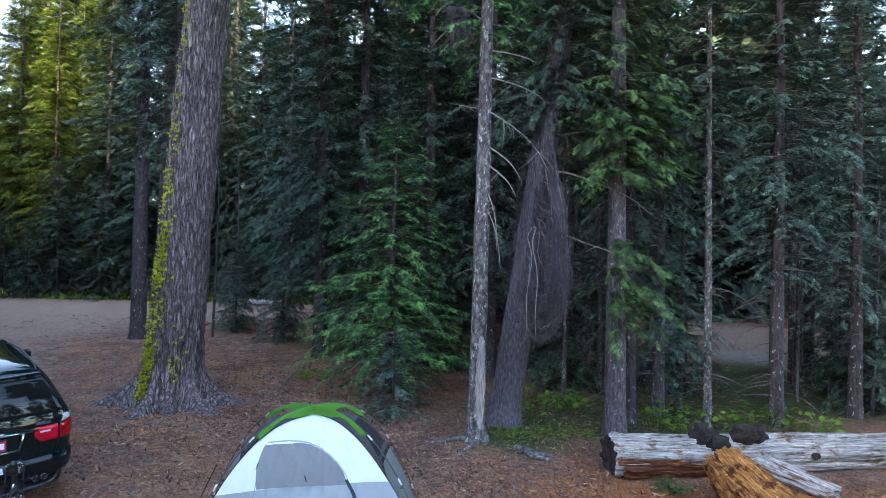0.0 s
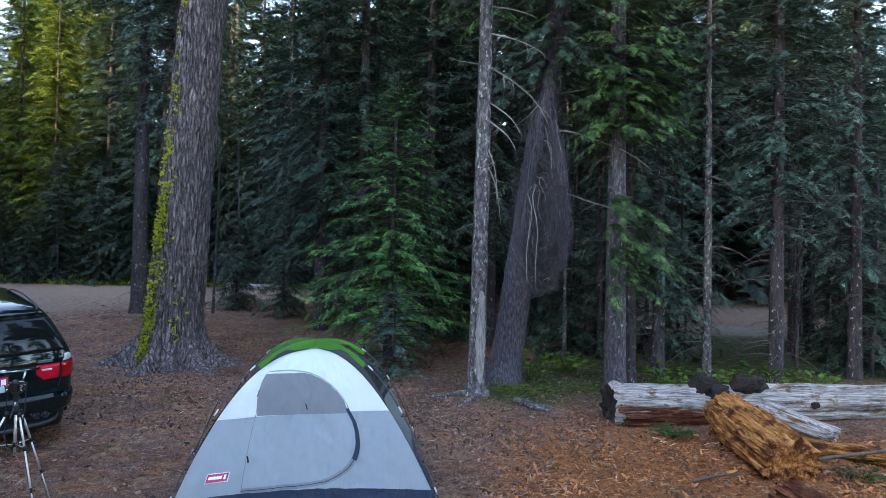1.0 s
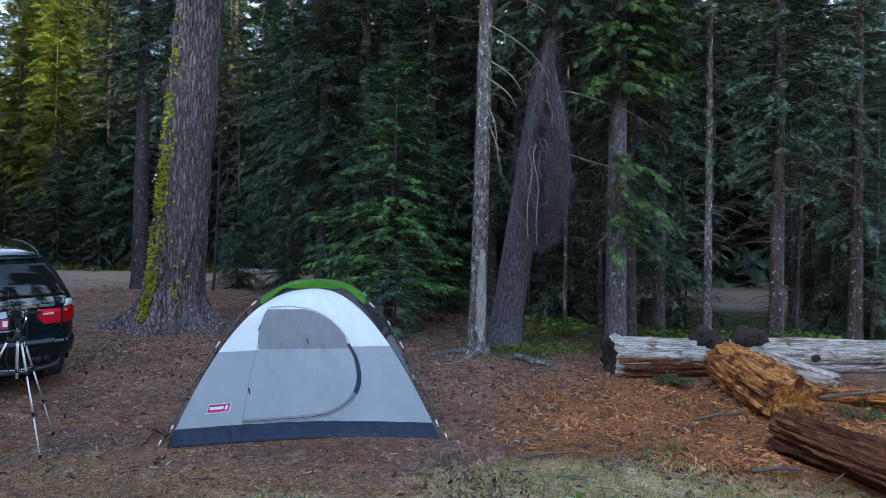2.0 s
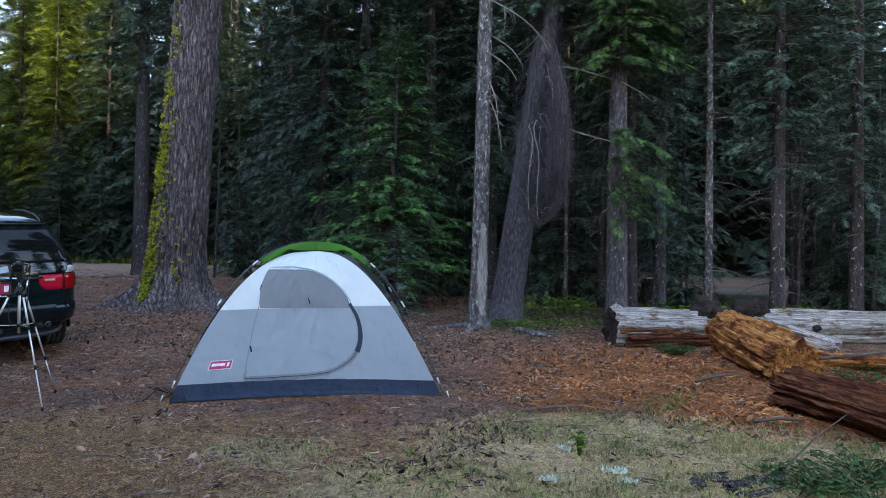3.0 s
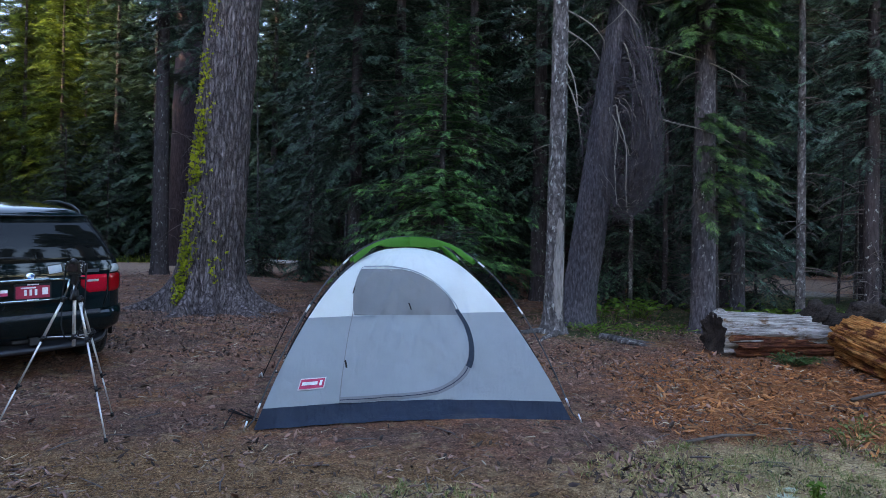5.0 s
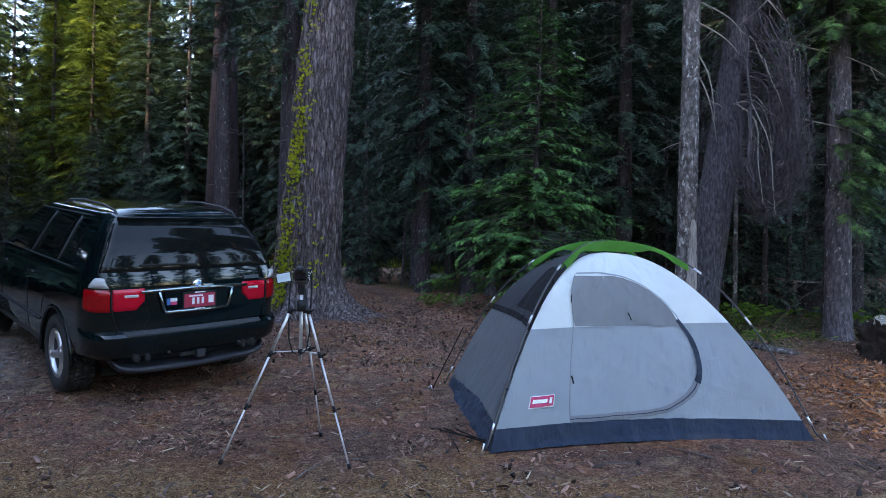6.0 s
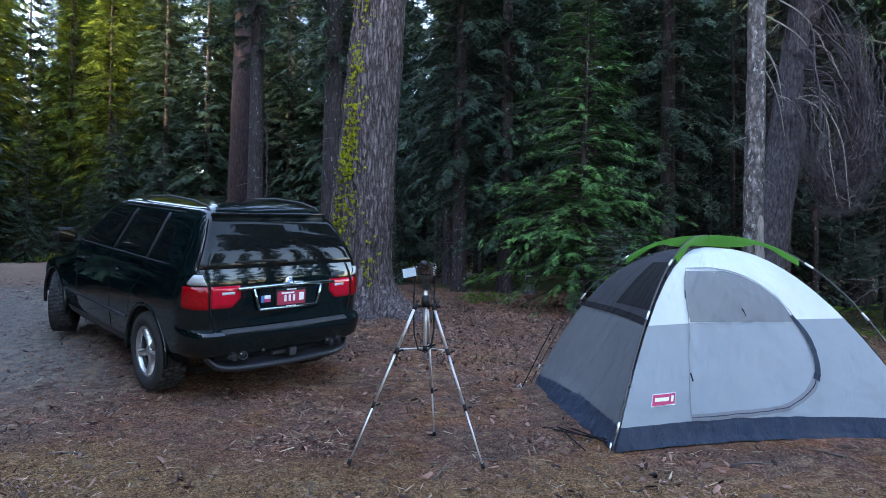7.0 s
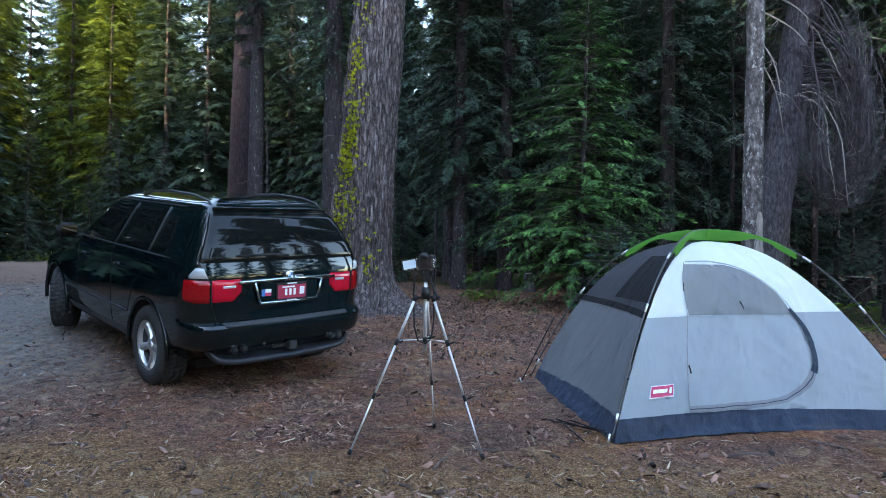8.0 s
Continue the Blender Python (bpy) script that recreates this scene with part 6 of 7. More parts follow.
# rear glass, seals, lamps, plate bay
panel("rear_window", -1, 0.36, 1.215, 1.642, TINTED, 0.012, 26, 16, both=True, label="dark tinted rear glass")
panel("rear_spoiler", -1, 0.3, 1.654, 1.683, PAINT, 0.06, 22, 4, both=True, label="painted roof spoiler")
panel("bumper_strip", -1, -0.1, 0.678, 0.712, STRIP, 0.012, 26, 5, both=True, label="grey ribbed bumper top")
panel("valance", -1, 0.2, 0.33, 0.475, SKIRT, 0.006, 26, 6, both=True, label="dark grey lower bumper")
lip = [(-0.80, 0.74, 0.48), (-0.865, 0.715, 0.43), (-0.905, 0.67, 0.39), (-0.925, 0.6, 0.368), (-0.94, 0.5, 0.358), (-0.955, 0.25, 0.352), (-0.96, 0.0, 0.35)]
lip += [(x, -y, z) for x, y, z in lip[-2::-1]]
V = np.array([(x + dx, y, z + dz) for dx, dz in ((0.03, 0.028), (0.004, 0.024), (-0.012, 0.0), (0.002, -0.026), (0.04, -0.034)) for x, y, z in lip])
F = grid_faces(5, len(lip))
solid("valance_lip", V, F, SKIRT, CAR, "grey curved lower skirt", True)
V = np.array([(x + 0.03 + 0.12 * t, y * (1 - 0.05 * t), z + 0.026 + 0.035 * t) for t in (0, 0.5, 1) for x, y, z in lip])
solid("valance_shelf", V, grid_faces(3, len(lip)), SKIRT, CAR, "", True)
for m in (False, True):
    lamp = panel("tail_lamp", 0.0, 0.74, lambda u: 0.882 + 0.03 * max(0.0, u - 0.6), lambda u: 1.085, RED_LENS, 0.018, 20, 9, m, label="red tail lamp")
    panel("tailgate_lamp", -0.38, -0.02, lambda u: 0.884 + 0.28 * max(0.0, 0.3 - u), lambda u: 1.083, PINK_LENS, 0.016, 20, 9, m, label="bright red tailgate lamp", parent=lamp)
    panel("clear_lens", lambda z: 0.01 + 0.5 * (z - 1.088), lambda z: 0.66 - 1.8 * (z - 1.088) - 12 * (z - 1.088) ** 2, 1.088, 1.185, CLEAR_LENS, 0.016, 12, 6, m, label="clear upper lamp lens", parent=lamp)
    panel("reverse_lens", -0.32, -0.12, 0.99, 1.045, CLEAR_LENS, 0.02, 8, 4, m, label="clear reversing lens", parent=lamp)
    panel("reflector", -0.30, -0.24, 0.36, 0.38, RED_LENS, 0.03, 5, 4, m)
    stripe("tailgate_seam", [(-0.06, 0.72), (-0.015, 0.86), (-0.01, 1.03), (0.06, 1.15), (0.3, 1.222), (0.42, 1.452), (0.42, 1.636)], 0.008, SEAM, 0.004, m)
    # side glass, pillars and seams
    panel("quarter_window", lambda z: s_side(-0.40 + 0.3 * (z - 1.1), z), lambda z: s_side(0.02, z), 1.245, 1.6, TINTED, 0.005, 10, 8, m, label="tinted quarter glass")
    panel("rear_door_window", lambda z: s_side(0.10 - 0.03 * (z - 1.1), z), lambda z: s_side(0.86 - 0.16 * (z - 1.1), z), 1.235, 1.655, TINTED, 0.005, 12, 8, m, label="tinted rear door glass")
    panel("front_door_window", lambda z: s_side(0.93 - 0.16 * (z - 1.1), z), lambda z: s_side(2.1 - 1.08 * (z - 1.1), z), 1.225, 1.66, TINTED, 0.005, 14, 8, m, label="front door glass")
    stripe("window_seal", [(s_side(x, 1.225), 1.225) for x in np.linspace(-0.45, 2.05, 20)], 0.014, SEAM, 0.002, m)
    for x0, x1, f in ((0.06, 0.055, 0.0), (0.9, 0.82, 0.0)):
        stripe("window_pillar", [(s_side(x0 + (x1 - x0) * q, 1.235 + 0.41 * q), 1.235 + 0.41 * q) for q in np.linspace(0, 1, 8)], 0.026, PILLAR, 0.0, m, "glossy dark window pillar")
    stripe("window_line", [(s_side(x, 1.668), 1.668) for x in np.linspace(-0.25, 1.42, 16)], 0.012, PILLAR, 0.004, m)
    stripe("door_seam", [(s_side(0.9, z), z) for z in np.linspace(0.36, 1.22, 10)], 0.006, SEAM, 0.001, m)
    stripe("door_seam", [(s_side(1.98 - 0.05 * z, z), z) for z in np.linspace(0.36, 1.22, 10)], 0.006, SEAM, 0.001, m)
    stripe("door_seam", [(s_side(x, z), z) for x, z in ((0.36, 0.5), (0.42, 0.7), (0.33, 0.9), (0.1, 1.05), (0.05, 1.22))], 0.006, SEAM, 0.001, m)
    stripe("side_moulding", [(s_side(x, 0.62), 0.62) for x in np.linspace(0.46, 2.36, 14)], 0.028, TRIM, 0.004, m, "dark rubbing strip")
    panel("sill", lambda z: s_side(0.44, z), lambda z: s_side(2.38, z), 0.32, 0.44, TRIM, 0.01, 16, 4, m, label="dark grey sill")
    for x in (0.62, 1.62):
        stripe("door_handle", [(s_side(x, 1.05), 1.05), (s_side(x + 0.09, 1.056), 1.056), (s_side(x + 0.18, 1.05), 1.05)], 0.03, PAINT, 0.022, m, "painted door handle")
    k = -1 if m else 1
    # wheel arch lips
    for x in (0.0, 2.82):
        pts = [(x + 0.435 * math.cos(a), k * (0.925 - 0.018 * ((x + 0.4 * math.cos(a) - 1.2) / 2.2) ** 2), 0.375 + 0.435 * math.sin(a)) for a in np.linspace(-0.15, math.pi + 0.15, 26)]
        solid("arch_lip", *rod(pts, 0.022, 7), PAINT, CAR, "", True)
    # roof rails
    pts = [(x, k * (0.585 - 0.02 * ((x - 0.4) / 1) ** 2), z) for x, z in ((-0.52, 1.683), (-0.46, 1.734), (-0.2, 1.774), (0.3, 1.792), (0.75, 1.769), (0.98, 1.717), (1.05, 1.648))]
    solid("roof_rail", *rod(pts, 0.012, 8), TRIM, CAR, "dark roof rail", True)
    # mirrors
    bm = box(bmesh.new(), (0.12, 0.22, 0.16), (2.0, k * 1.02, 1.27), None, 0.04)
    box(bm, (0.07, 0.12, 0.05), (2.02, k * 0.9, 1.205), None, 0.015)
    mirror = part("wing_mirror", bm, PLASTIC, CAR, "black wing mirror", True)
    bm = box(bmesh.new(), (0.008, 0.155, 0.1), (1.937, k * 1.02, 1.275), None, 0.003)
    part("mirror_glass", bm, MIRROR_GLASS, mirror, "mirror glass")
    # exhaust tips
    for y in (0.46, 0.55):
        V, F = rod([(-0.7, k * y, 0.478), (-0.968, k * y, 0.474)], 0.035, 18, False)
        W, G = rod([(-0.7, k * y, 0.478), (-0.961, k * y, 0.474)], 0.029, 18, True)
        tip = solid("exhaust_tip", V, F, ALLOY, CAR, "steel exhaust tip", True)
        solid("exhaust_bore", W, G, SEAM, tip)
panel("windscreen", lambda z: s_side(float(interp(z, FRONT)) - 0.14, z) + 0.6, lambda z: s_side(float(interp(z, FRONT)) - 0.14, z) + 2.0, 1.108, 1.648, TINTED, 0.006, 16, 8, both=True, label="windscreen glass")
# plate bay with chrome brow
for y0, z0, y1, z1 in ((0.5, 1.05, -0.5, 1.05), (0.30, 0.85, -0.30, 0.85), (0.35, 1.045, 0.30, 0.85), (-0.35, 1.045, -0.30, 0.85)):
    solid("plate_bay_rim", *rod([(-0.915, y0, z0), (-0.918, (y0 + y1) / 2, (z0 + z1) / 2 + (0.012 if z0 == z1 and z0 > 1 else 0)), (-0.915, y1, z1)], 0.015, 8), BAY, CAR, "glossy plate bay rim", True)
bm = box(bmesh.new(), (0.012, 0.60, 0.185), (-0.908, 0, 0.945), None, 0.003)
part("plate_bay", bm, PAINT, CAR)
bm = box(bmesh.new(), (0.008, 0.325, 0.175), (-0.921, -0.02, 0.938), None, 0.003)
plate = part("number_plate", bm, PLASTIC, CAR, "dark red number plate in a black frame")
bm = box(bmesh.new(), (0.006, 0.295, 0.125), (-0.9255, -0.02, 0.94), None, 0.002)
part("plate_face", bm, PLATE_RED, plate, "dark red plate face")
for y, z, w, h in ((0.045, 0.938, 0.022, 0.06), (0.0, 0.938, 0.022, 0.06), (-0.045, 0.938, 0.022, 0.06), (-0.125, 0.945, 0.05, 0.07), (0.02, 0.985, 0.13, 0.014), (-0.02, 0.862, 0.1, 0.012), (-0.02, 1.016, 0.1, 0.01)):
    bm = box(bmesh.new(), (0.004, w, h), (-0.93 if 0.87 < z < 1.0 else -0.9265, y, z))
    part("plate_bar", bm, WHITE_ENAMEL, plate, "plain white bar")
for y, w, mt in ((0.27, 0.03, PLATE_BLUE), (0.222, 0.06, WHITE_ENAMEL)):
    bm = box(bmesh.new(), (0.006, w, 0.06 if mt is PLATE_BLUE else 0.03), (-0.918, y, 0.945 if mt is PLATE_BLUE else 0.96))
    part("sticker", bm, mt, CAR, "small flag-coloured sticker")
bm = box(bmesh.new(), (0.006, 0.06, 0.03), (-0.918, 0.222, 0.93))
part("sticker", bm, LOGO_RED, CAR)
V, F = rod([(-0.90, 0, 1.085), (-0.925, 0, 1.087)], [0.048, 0.046], 28)
badge = solid("badge", V, F, CHROME, CAR, "round blue and white badge", True)
for k in range(4):
    bm = bmesh.new()
    a0 = k * math.pi / 2
    vs = [bm.verts.new((-0.9275, 0, 1.087))] + [bm.verts.new((-0.9275, 0.028 * math.cos(a0 + q * math.pi / 12), 1.087 + 0.028 * math.sin(a0 + q * math.pi / 12))) for q in range(7)]
    bm.faces.new(vs)
    part("badge_quarter", bm, PLATE_BLUE if k % 2 else WHITE_ENAMEL, badge)
bm = box(bmesh.new(), (0.008, 0.16, 0.035), (-0.893, -0.56, 1.125), None, 0.003)
part("model_badge", bm, CHROME, CAR, "plain chrome badge bar")
solid("wiper", *rod([(-0.875, 0.0, 1.268), (-0.868, 0.15, 1.28), (-0.852, 0.5, 1.278)], [0.016, 0.013, 0.008], 8), SEAM, CAR, "black rear wiper", True)
bm = box(bmesh.new(), (0.03, 0.22, 0.05), (-0.90, -0.05, 1.065), None, 0.01)
part("tailgate_handle", bm, CHROME, CAR, "chrome tailgate handle")
bm = box(bmesh.new(), (0.10, 0.08, 0.075), (-0.93, -0.02, 0.445), None, 0.006)
box(bm, (0.03, 0.26, 0.05), (-0.905, 0.03, 0.445), None, 0.012)
part("tow_receiver", bm, TRIM, CAR, "black tow hitch receiver")
for y in (0.28, -0.40):
    solid("parking_sensor", *rod([(-0.94, y, 0.5), (-0.982, y, 0.5)], 0.014, 12), STRIP, CAR, "", True)
bm = box(bmesh.new(), (3.6, 1.3, 0.12), (1.35, 0, 0.27))
part("underbody", bm, SEAM, CAR)


def car_wheel():
    wheel = new("wheel")
    wheel.parent = CAR
    prof = [(0.235, -0.12), (0.30, -0.128), (0.345, -0.118), (0.362, -0.095), (0.3685, -0.05), (0.3685, 0.05), (0.362, 0.095), (0.345, 0.118), (0.30, 0.128), (0.235, 0.12)]
    n = 64
    V = [(r * math.cos(a), y, r * math.sin(a)) for a in np.arange(n) * 2 * math.pi / n for r, y in prof]
    F = []
    m = len(prof)
    for i in range(n):
        for j in range(m):
            a, b = i * m + j, i * m + (j + 1) % m
            c, d = ((i + 1) % n) * m + j, ((i + 1) % n) * m + (j + 1) % m
            F += [(a, b, d), (a, d, c)]
    tyre = solid("tyre", V, F, RUBBER, wheel, "black tyre", True)
    blocks = []
    cube = (np.array([(x, y, z) for x in (-1, 1) for y in (-1, 1) for z in (-1, 1)]) * 0.5, np.array([(0, 1, 3), (0, 3, 2), (4, 6, 7), (4, 7, 5), (0, 4, 5), (0, 5, 1), (2, 3, 7), (2, 7, 6), (0, 2, 6), (0, 6, 4), (1, 5, 7), (1, 7, 3)]))
    for i in range(48):
        a = i * 2 * math.pi / 48
        for y in (-0.085, -0.03, 0.03, 0.085):
            c = np.array((0.369 * math.cos(a + y * 0.4), y, 0.369 * math.sin(a + y * 0.4)))
            R = np.array(Matrix.Rotation(-a, 3, "Y"))
            blocks.append(((cube[0] * np.array((0.003, 0.052, 0.047))) @ R.T + c, cube[1]))
    solid("tread", *joined(blocks), RUBBER, tyre)
    # the barrel takes dark trim: shade between the spokes put into its colour
    barrel = [(0.211, 0.075), (0.20, 0.02), (0.2, -0.1), (0.236, -0.11)]
    V = [(r * math.cos(a), y, r * math.sin(a)) for a in np.arange(n) * 2 * math.pi / n for r, y in barrel]
    m = len(barrel)
    solid("barrel", V, [t for i in range(n) for j in range(m - 1) for a, b, c, d in [(i * m + j, i * m + j + 1, ((i + 1) % n) * m + j, ((i + 1) % n) * m + j + 1)] for t in ((a, b, d), (a, d, c))], TRIM, wheel, "inner barrel darkened as if in shade", True)
    rim_prof = [(0.236, 0.115), (0.225, 0.118), (0.215, 0.10), (0.211, 0.075)]
    m = len(rim_prof)
    V = [(r * math.cos(a), y, r * math.sin(a)) for a in np.arange(n) * 2 * math.pi / n for r, y in rim_prof]
    F = [t for i in range(n) for j in range(m - 1) for a, b, c, d in [(i * m + j, i * m + j + 1, ((i + 1) % n) * m + j, ((i + 1) % n) * m + j + 1)] for t in ((a, b, d), (a, d, c))]
    rim = solid("rim", V, F, ALLOY, wheel, "silver five-spoke alloy rim", True)
    for i in range(5):
        a = i * 2 * math.pi / 5 + 0.3
        bm = bmesh.new()
        rows = []
        for t, w, y in ((0.03, 0.05, 0.085), (0.10, 0.042, 0.08), (0.17, 0.05, 0.09), (0.218, 0.072, 0.098)):
            rows.append([bm.verts.new((t, yy, zz)) for yy, zz in ((y - 0.04, -w / 2 - 0.008), (y, -w / 2), (y + 0.008, 0), (y, w / 2), (y - 0.04, w / 2 + 0.008))])
        for p, q in zip(rows, rows[1:]):
            for j in range(4):
                bm.faces.new((p[j], p[j + 1], q[j + 1], q[j]))
        bm.transform(Matrix.Rotation(a, 4, "Y"))
        part("spoke", bm, ALLOY, rim, "", True)
    solid("hub_cap", *rod([(0, 0.06, 0), (0, 0.095, 0), (0, 0.1, 0)], [0.062, 0.05, 0.03], 20), ALLOY, rim, "", True)
    # brake disc made oversized and black to paint the shade behind the spokes
    solid("brake_shade_disc", *rod([(0, 0.0, 0), (0, 0.035, 0)], 0.197, 32), SEAM, wheel, "", True)
    return wheel


base_wheel = car_wheel()
base_wheel.matrix_basis = pose(0, 0.80, 0.368)
copy_thing(base_wheel, pose(0, -0.80, 0.368, 0, 0, 180))
copy_thing(base_wheel, pose(2.82, 0.80, 0.368, 0, 0, -26))
copy_thing(base_wheel, pose(2.82, -0.80, 0.368, 0, 0, 154))

# ---- undergrowth and litter ----
def tuft_of_grass(blades, seed):
    rng = np.random.default_rng(seed)
    V = []
    for _ in range(blades):
        a, L, b = rng.uniform(0, 6.28), rng.uniform(0.5, 1.0), rng.uniform(0.15, 0.9)
        d, s = np.array((math.cos(a), math.sin(a), 0)), np.array((-math.sin(a), math.cos(a), 0)) * 0.03
        o = rng.normal(0, 0.25, 3) * (1, 1, 0)
        m = o + d * b * 0.35 * L + np.array((0, 0, 0.6 * L))
        t = o + d * b * L + np.array((0, 0, 0.85 * L - 0.25 * b))
        V += [o - s, o + s, m + s * 0.8, o - s, m + s * 0.8, m - s * 0.8, m - s * 0.8, m + s * 0.8, t]
    return np.array(V), np.arange(len(V)).reshape(-1, 3)


def scatter_by(mask, count, seed, area, floor=0.15):
    """Random ground places, denser where the mask is strong."""
    rng = np.random.default_rng(seed)
    x, y = rng.uniform(area[0], area[1], count * 6), rng.uniform(area[2], area[3], count * 6)
    n = np.array([noise.noise(Vector((a * 1.3, b * 1.3, 3))) for a, b in zip(x, y)])
    keep = rng.random(len(x)) < np.clip(mask(x, y) * (0.65 + 0.9 * n), 0, 1) * (mask(x, y) > floor)
    x, y = x[keep][:count], y[keep][:count]
    return x, y, ground_z(x, y), rng


def stuff(name, label, category, V, F, mat):
    return tagged(solid(name, V, F, mat), label, category, kind="stuff")


def clear_of_tent(x, y):
    """False under the tent."""
    u = (x + 1.71) * 0.975 + (y - 6.82) * 0.225
    v = -(x + 1.71) * 0.225 + (y - 6.82) * 0.975
    return (np.abs(u) > 1.36) | (np.abs(v) > 1.05)


x, y, z, rng = scatter_by(grass_at, 8500, 1, (-2.5, 5.5, 2.4, 6.4))
k = len(x)
for share, mat, name, lab in ((0.45, GRASS, "green_grass", "thin green grass on the forest floor"), (1.0, DRY, "dry_grass", "straw-coloured dry grass on the forest floor")):
    pick = (np.arange(k) % 100 < 22) == (share < 0.5)
    V, F = strewn(tuft_of_grass(7, 4 if share < 0.5 else 5), np.stack([x, y, z - 0.005], 1)[pick], rng.uniform(0, 6.28, pick.sum()), np.zeros(pick.sum()), np.zeros(pick.sum()), np.stack([s := rng.uniform(0.035, 0.12, pick.sum()), s, s * (0.8 if share < 0.5 else 0.45)], 1))
    stuff(name, lab, "grass", V, F, mat)

# flat flakes of bark and wood

def flake(seed):
    r = np.random.default_rng(seed)
    a = np.linspace(0, 2 * math.pi, 6)[:-1] + r.uniform(-0.3, 0.3, 5)
    ring = np.stack([np.cos(a) * r.uniform(0.7, 1.1, 5), 0.42 * np.sin(a) * r.uniform(0.7, 1.1, 5), r.uniform(-0.06, 0.06, 5)], 1)
    V = np.concatenate([ring + (0, 0, 0.09), ring * 1.06, [(0, 0, 0.13)]])
    F = [(j, (j + 1) % 5, 10) for j in range(5)] + [t for j in range(5) for t in ((5 + j, 5 + (j + 1) % 5, (j + 1) % 5), (5 + j, (j + 1) % 5, j))]
    return V, np.array(F)


def flakes(name, label, mask, count, seed, area, lo, hi, mat, tilt=0.25, thin=1.0):
    x, y, z, rng = scatter_by(mask, count, seed, area)
    ok = clear_of_tent(x, y)
    x, y, z = x[ok], y[ok], z[ok]
    out = []
    for q in range(4):
        m = np.arange(len(x)) % 4 == q
        n = m.sum()
        s = rng.uniform(lo, hi, n) * rng.uniform(0.6, 1.3, n)
        out.append(strewn(flake(seed * 7 + q), np.stack([x, y, z + 0.012], 1)[m], rng.uniform(0, 6.28, n), rng.normal(0, tilt, n), rng.normal(0, tilt, n), np.stack([s, s * rng.uniform(0.4, 1.1, n) * thin, s * 0.8], 1)))
    stuff(name, label, "litter", *joined(out), mat)


everywhere = lambda x, y: np.full_like(x, 0.9)


def drifted(x, y):
    """Litter blown together in drifts, with bare ground between."""
    n = np.array([noise.fractal(Vector((a * 0.9, b * 1.3, 7)), 1.0, 2.0, 3) for a, b in zip(x, y)])
    return np.clip(0.22 + 1.5 * n, 0.16, 1)


flakes("bark_litter", "brown bark flakes and cones strewn on the ground", drifted, 8000, 11, (-8.5, 6, 2.4, 13), 0.014, 0.05, CHIP, 0.5)
flakes("near_bark_litter", "brown bark flakes strewn on the ground", drifted, 5000, 12, (-7.5, 2, 2.4, 7.5), 0.01, 0.036, CHIP, 0.5, 0.7)
flakes("pale_chips", "pale wood splinters strewn on the ground", drifted, 1500, 13, (-8, 5, 2.4, 10), 0.014, 0.05, CHIP_PALE, 0.2, 0.35)
flakes("orange_chips", "orange chips of rotten wood around the logs", chips_at, 8500, 14, (0, 6.2, 4.6, 9.6), 0.012, 0.05, CHIP_ORANGE, 0.4, 0.75)
flakes("large_orange_chips", "large orange slabs of rotten wood around the logs", chips_at, 420, 44, (0, 6.2, 4.8, 9.4), 0.05, 0.1, CHIP_ORANGE, 0.3, 0.7)
flakes("pale_orange_splinters", "pale orange splinters of rotten wood", chips_at, 160, 15, (0, 6.2, 4.8, 9.4), 0.03, 0.08, CHIP_PALE, 0.35, 0.35)

DARK_TWIG = plain("brown_dry_stick", (0.1, 0.078, 0.066), 0.95, 0, 14, 0.4, 0.1)
flakes("pine_bark_litter", "red-brown bark flakes around the great pine", everywhere, 4200, 46, (-9, 2.2, 7.4, 17), 0.02, 0.05, CHIP, 0.7)
flakes("shaded_leaf_litter", "dark curled leaves and bark under the firs", everywhere, 1800, 53, (-6.2, -1.2, 8.2, 15.5), 0.018, 0.042, DARK_CHIP, 0.7)
flakes("brown_leaf_litter", "red-brown curled leaves under the firs", everywhere, 4200, 54, (-6.2, -1.2, 8.2, 15.5), 0.018, 0.042, CHIP, 0.7)
flakes("clearing_litter", "brown bark flakes over the far clearing", everywhere, 2200, 47, (-18, -6, 13, 26), 0.035, 0.09, CHIP)


# scraps of needles and bark, all over the near ground
def scraps(name, label, count, seed, area, lo, hi, mat, slim=1.0):
    rng = np.random.default_rng(seed)
    x, y = rng.uniform(area[0], area[1], count), rng.uniform(area[2], area[3], count)
    ok = clear_of_tent(x, y)
    x, y = x[ok], y[ok]
    n = len(x)
    s = rng.uniform(lo, hi, n)
    bent = (np.array([(-1, -0.3, 0), (0, -0.42, 0.25), (0, 0.42, 0.2), (1, 0.1, 0.05)]), np.array([(0, 1, 2), (1, 3, 2)]))
    stuff(name, label, "litter", *strewn(bent, np.stack([x, y, ground_z(x, y) + 0.012 * rng.random(n) + 0.004], 1), rng.uniform(0, 6.28, n), rng.normal(0, 0.5, n), rng.normal(0, 0.6, n), np.stack([s, s * rng.uniform(0.2, 0.9, n) * slim, s * slim], 1)), mat)


scraps("needle_scraps", "fine brown needle and bark scraps on the ground", 45000, 48, (-8.5, 5.5, 2.4, 9.5), 0.006, 0.018, CHIP)
scraps("coarse_scraps", "coarse brown bark scraps on the ground", 22000, 49, (-10, 4.5, 8.5, 18), 0.012, 0.034, CHIP)
scraps("straw_scraps", "pale straw and grass scraps on the ground", 9000, 50, (-7, 5.5, 2.4, 5.2), 0.008, 0.028, DRY, 0.2)

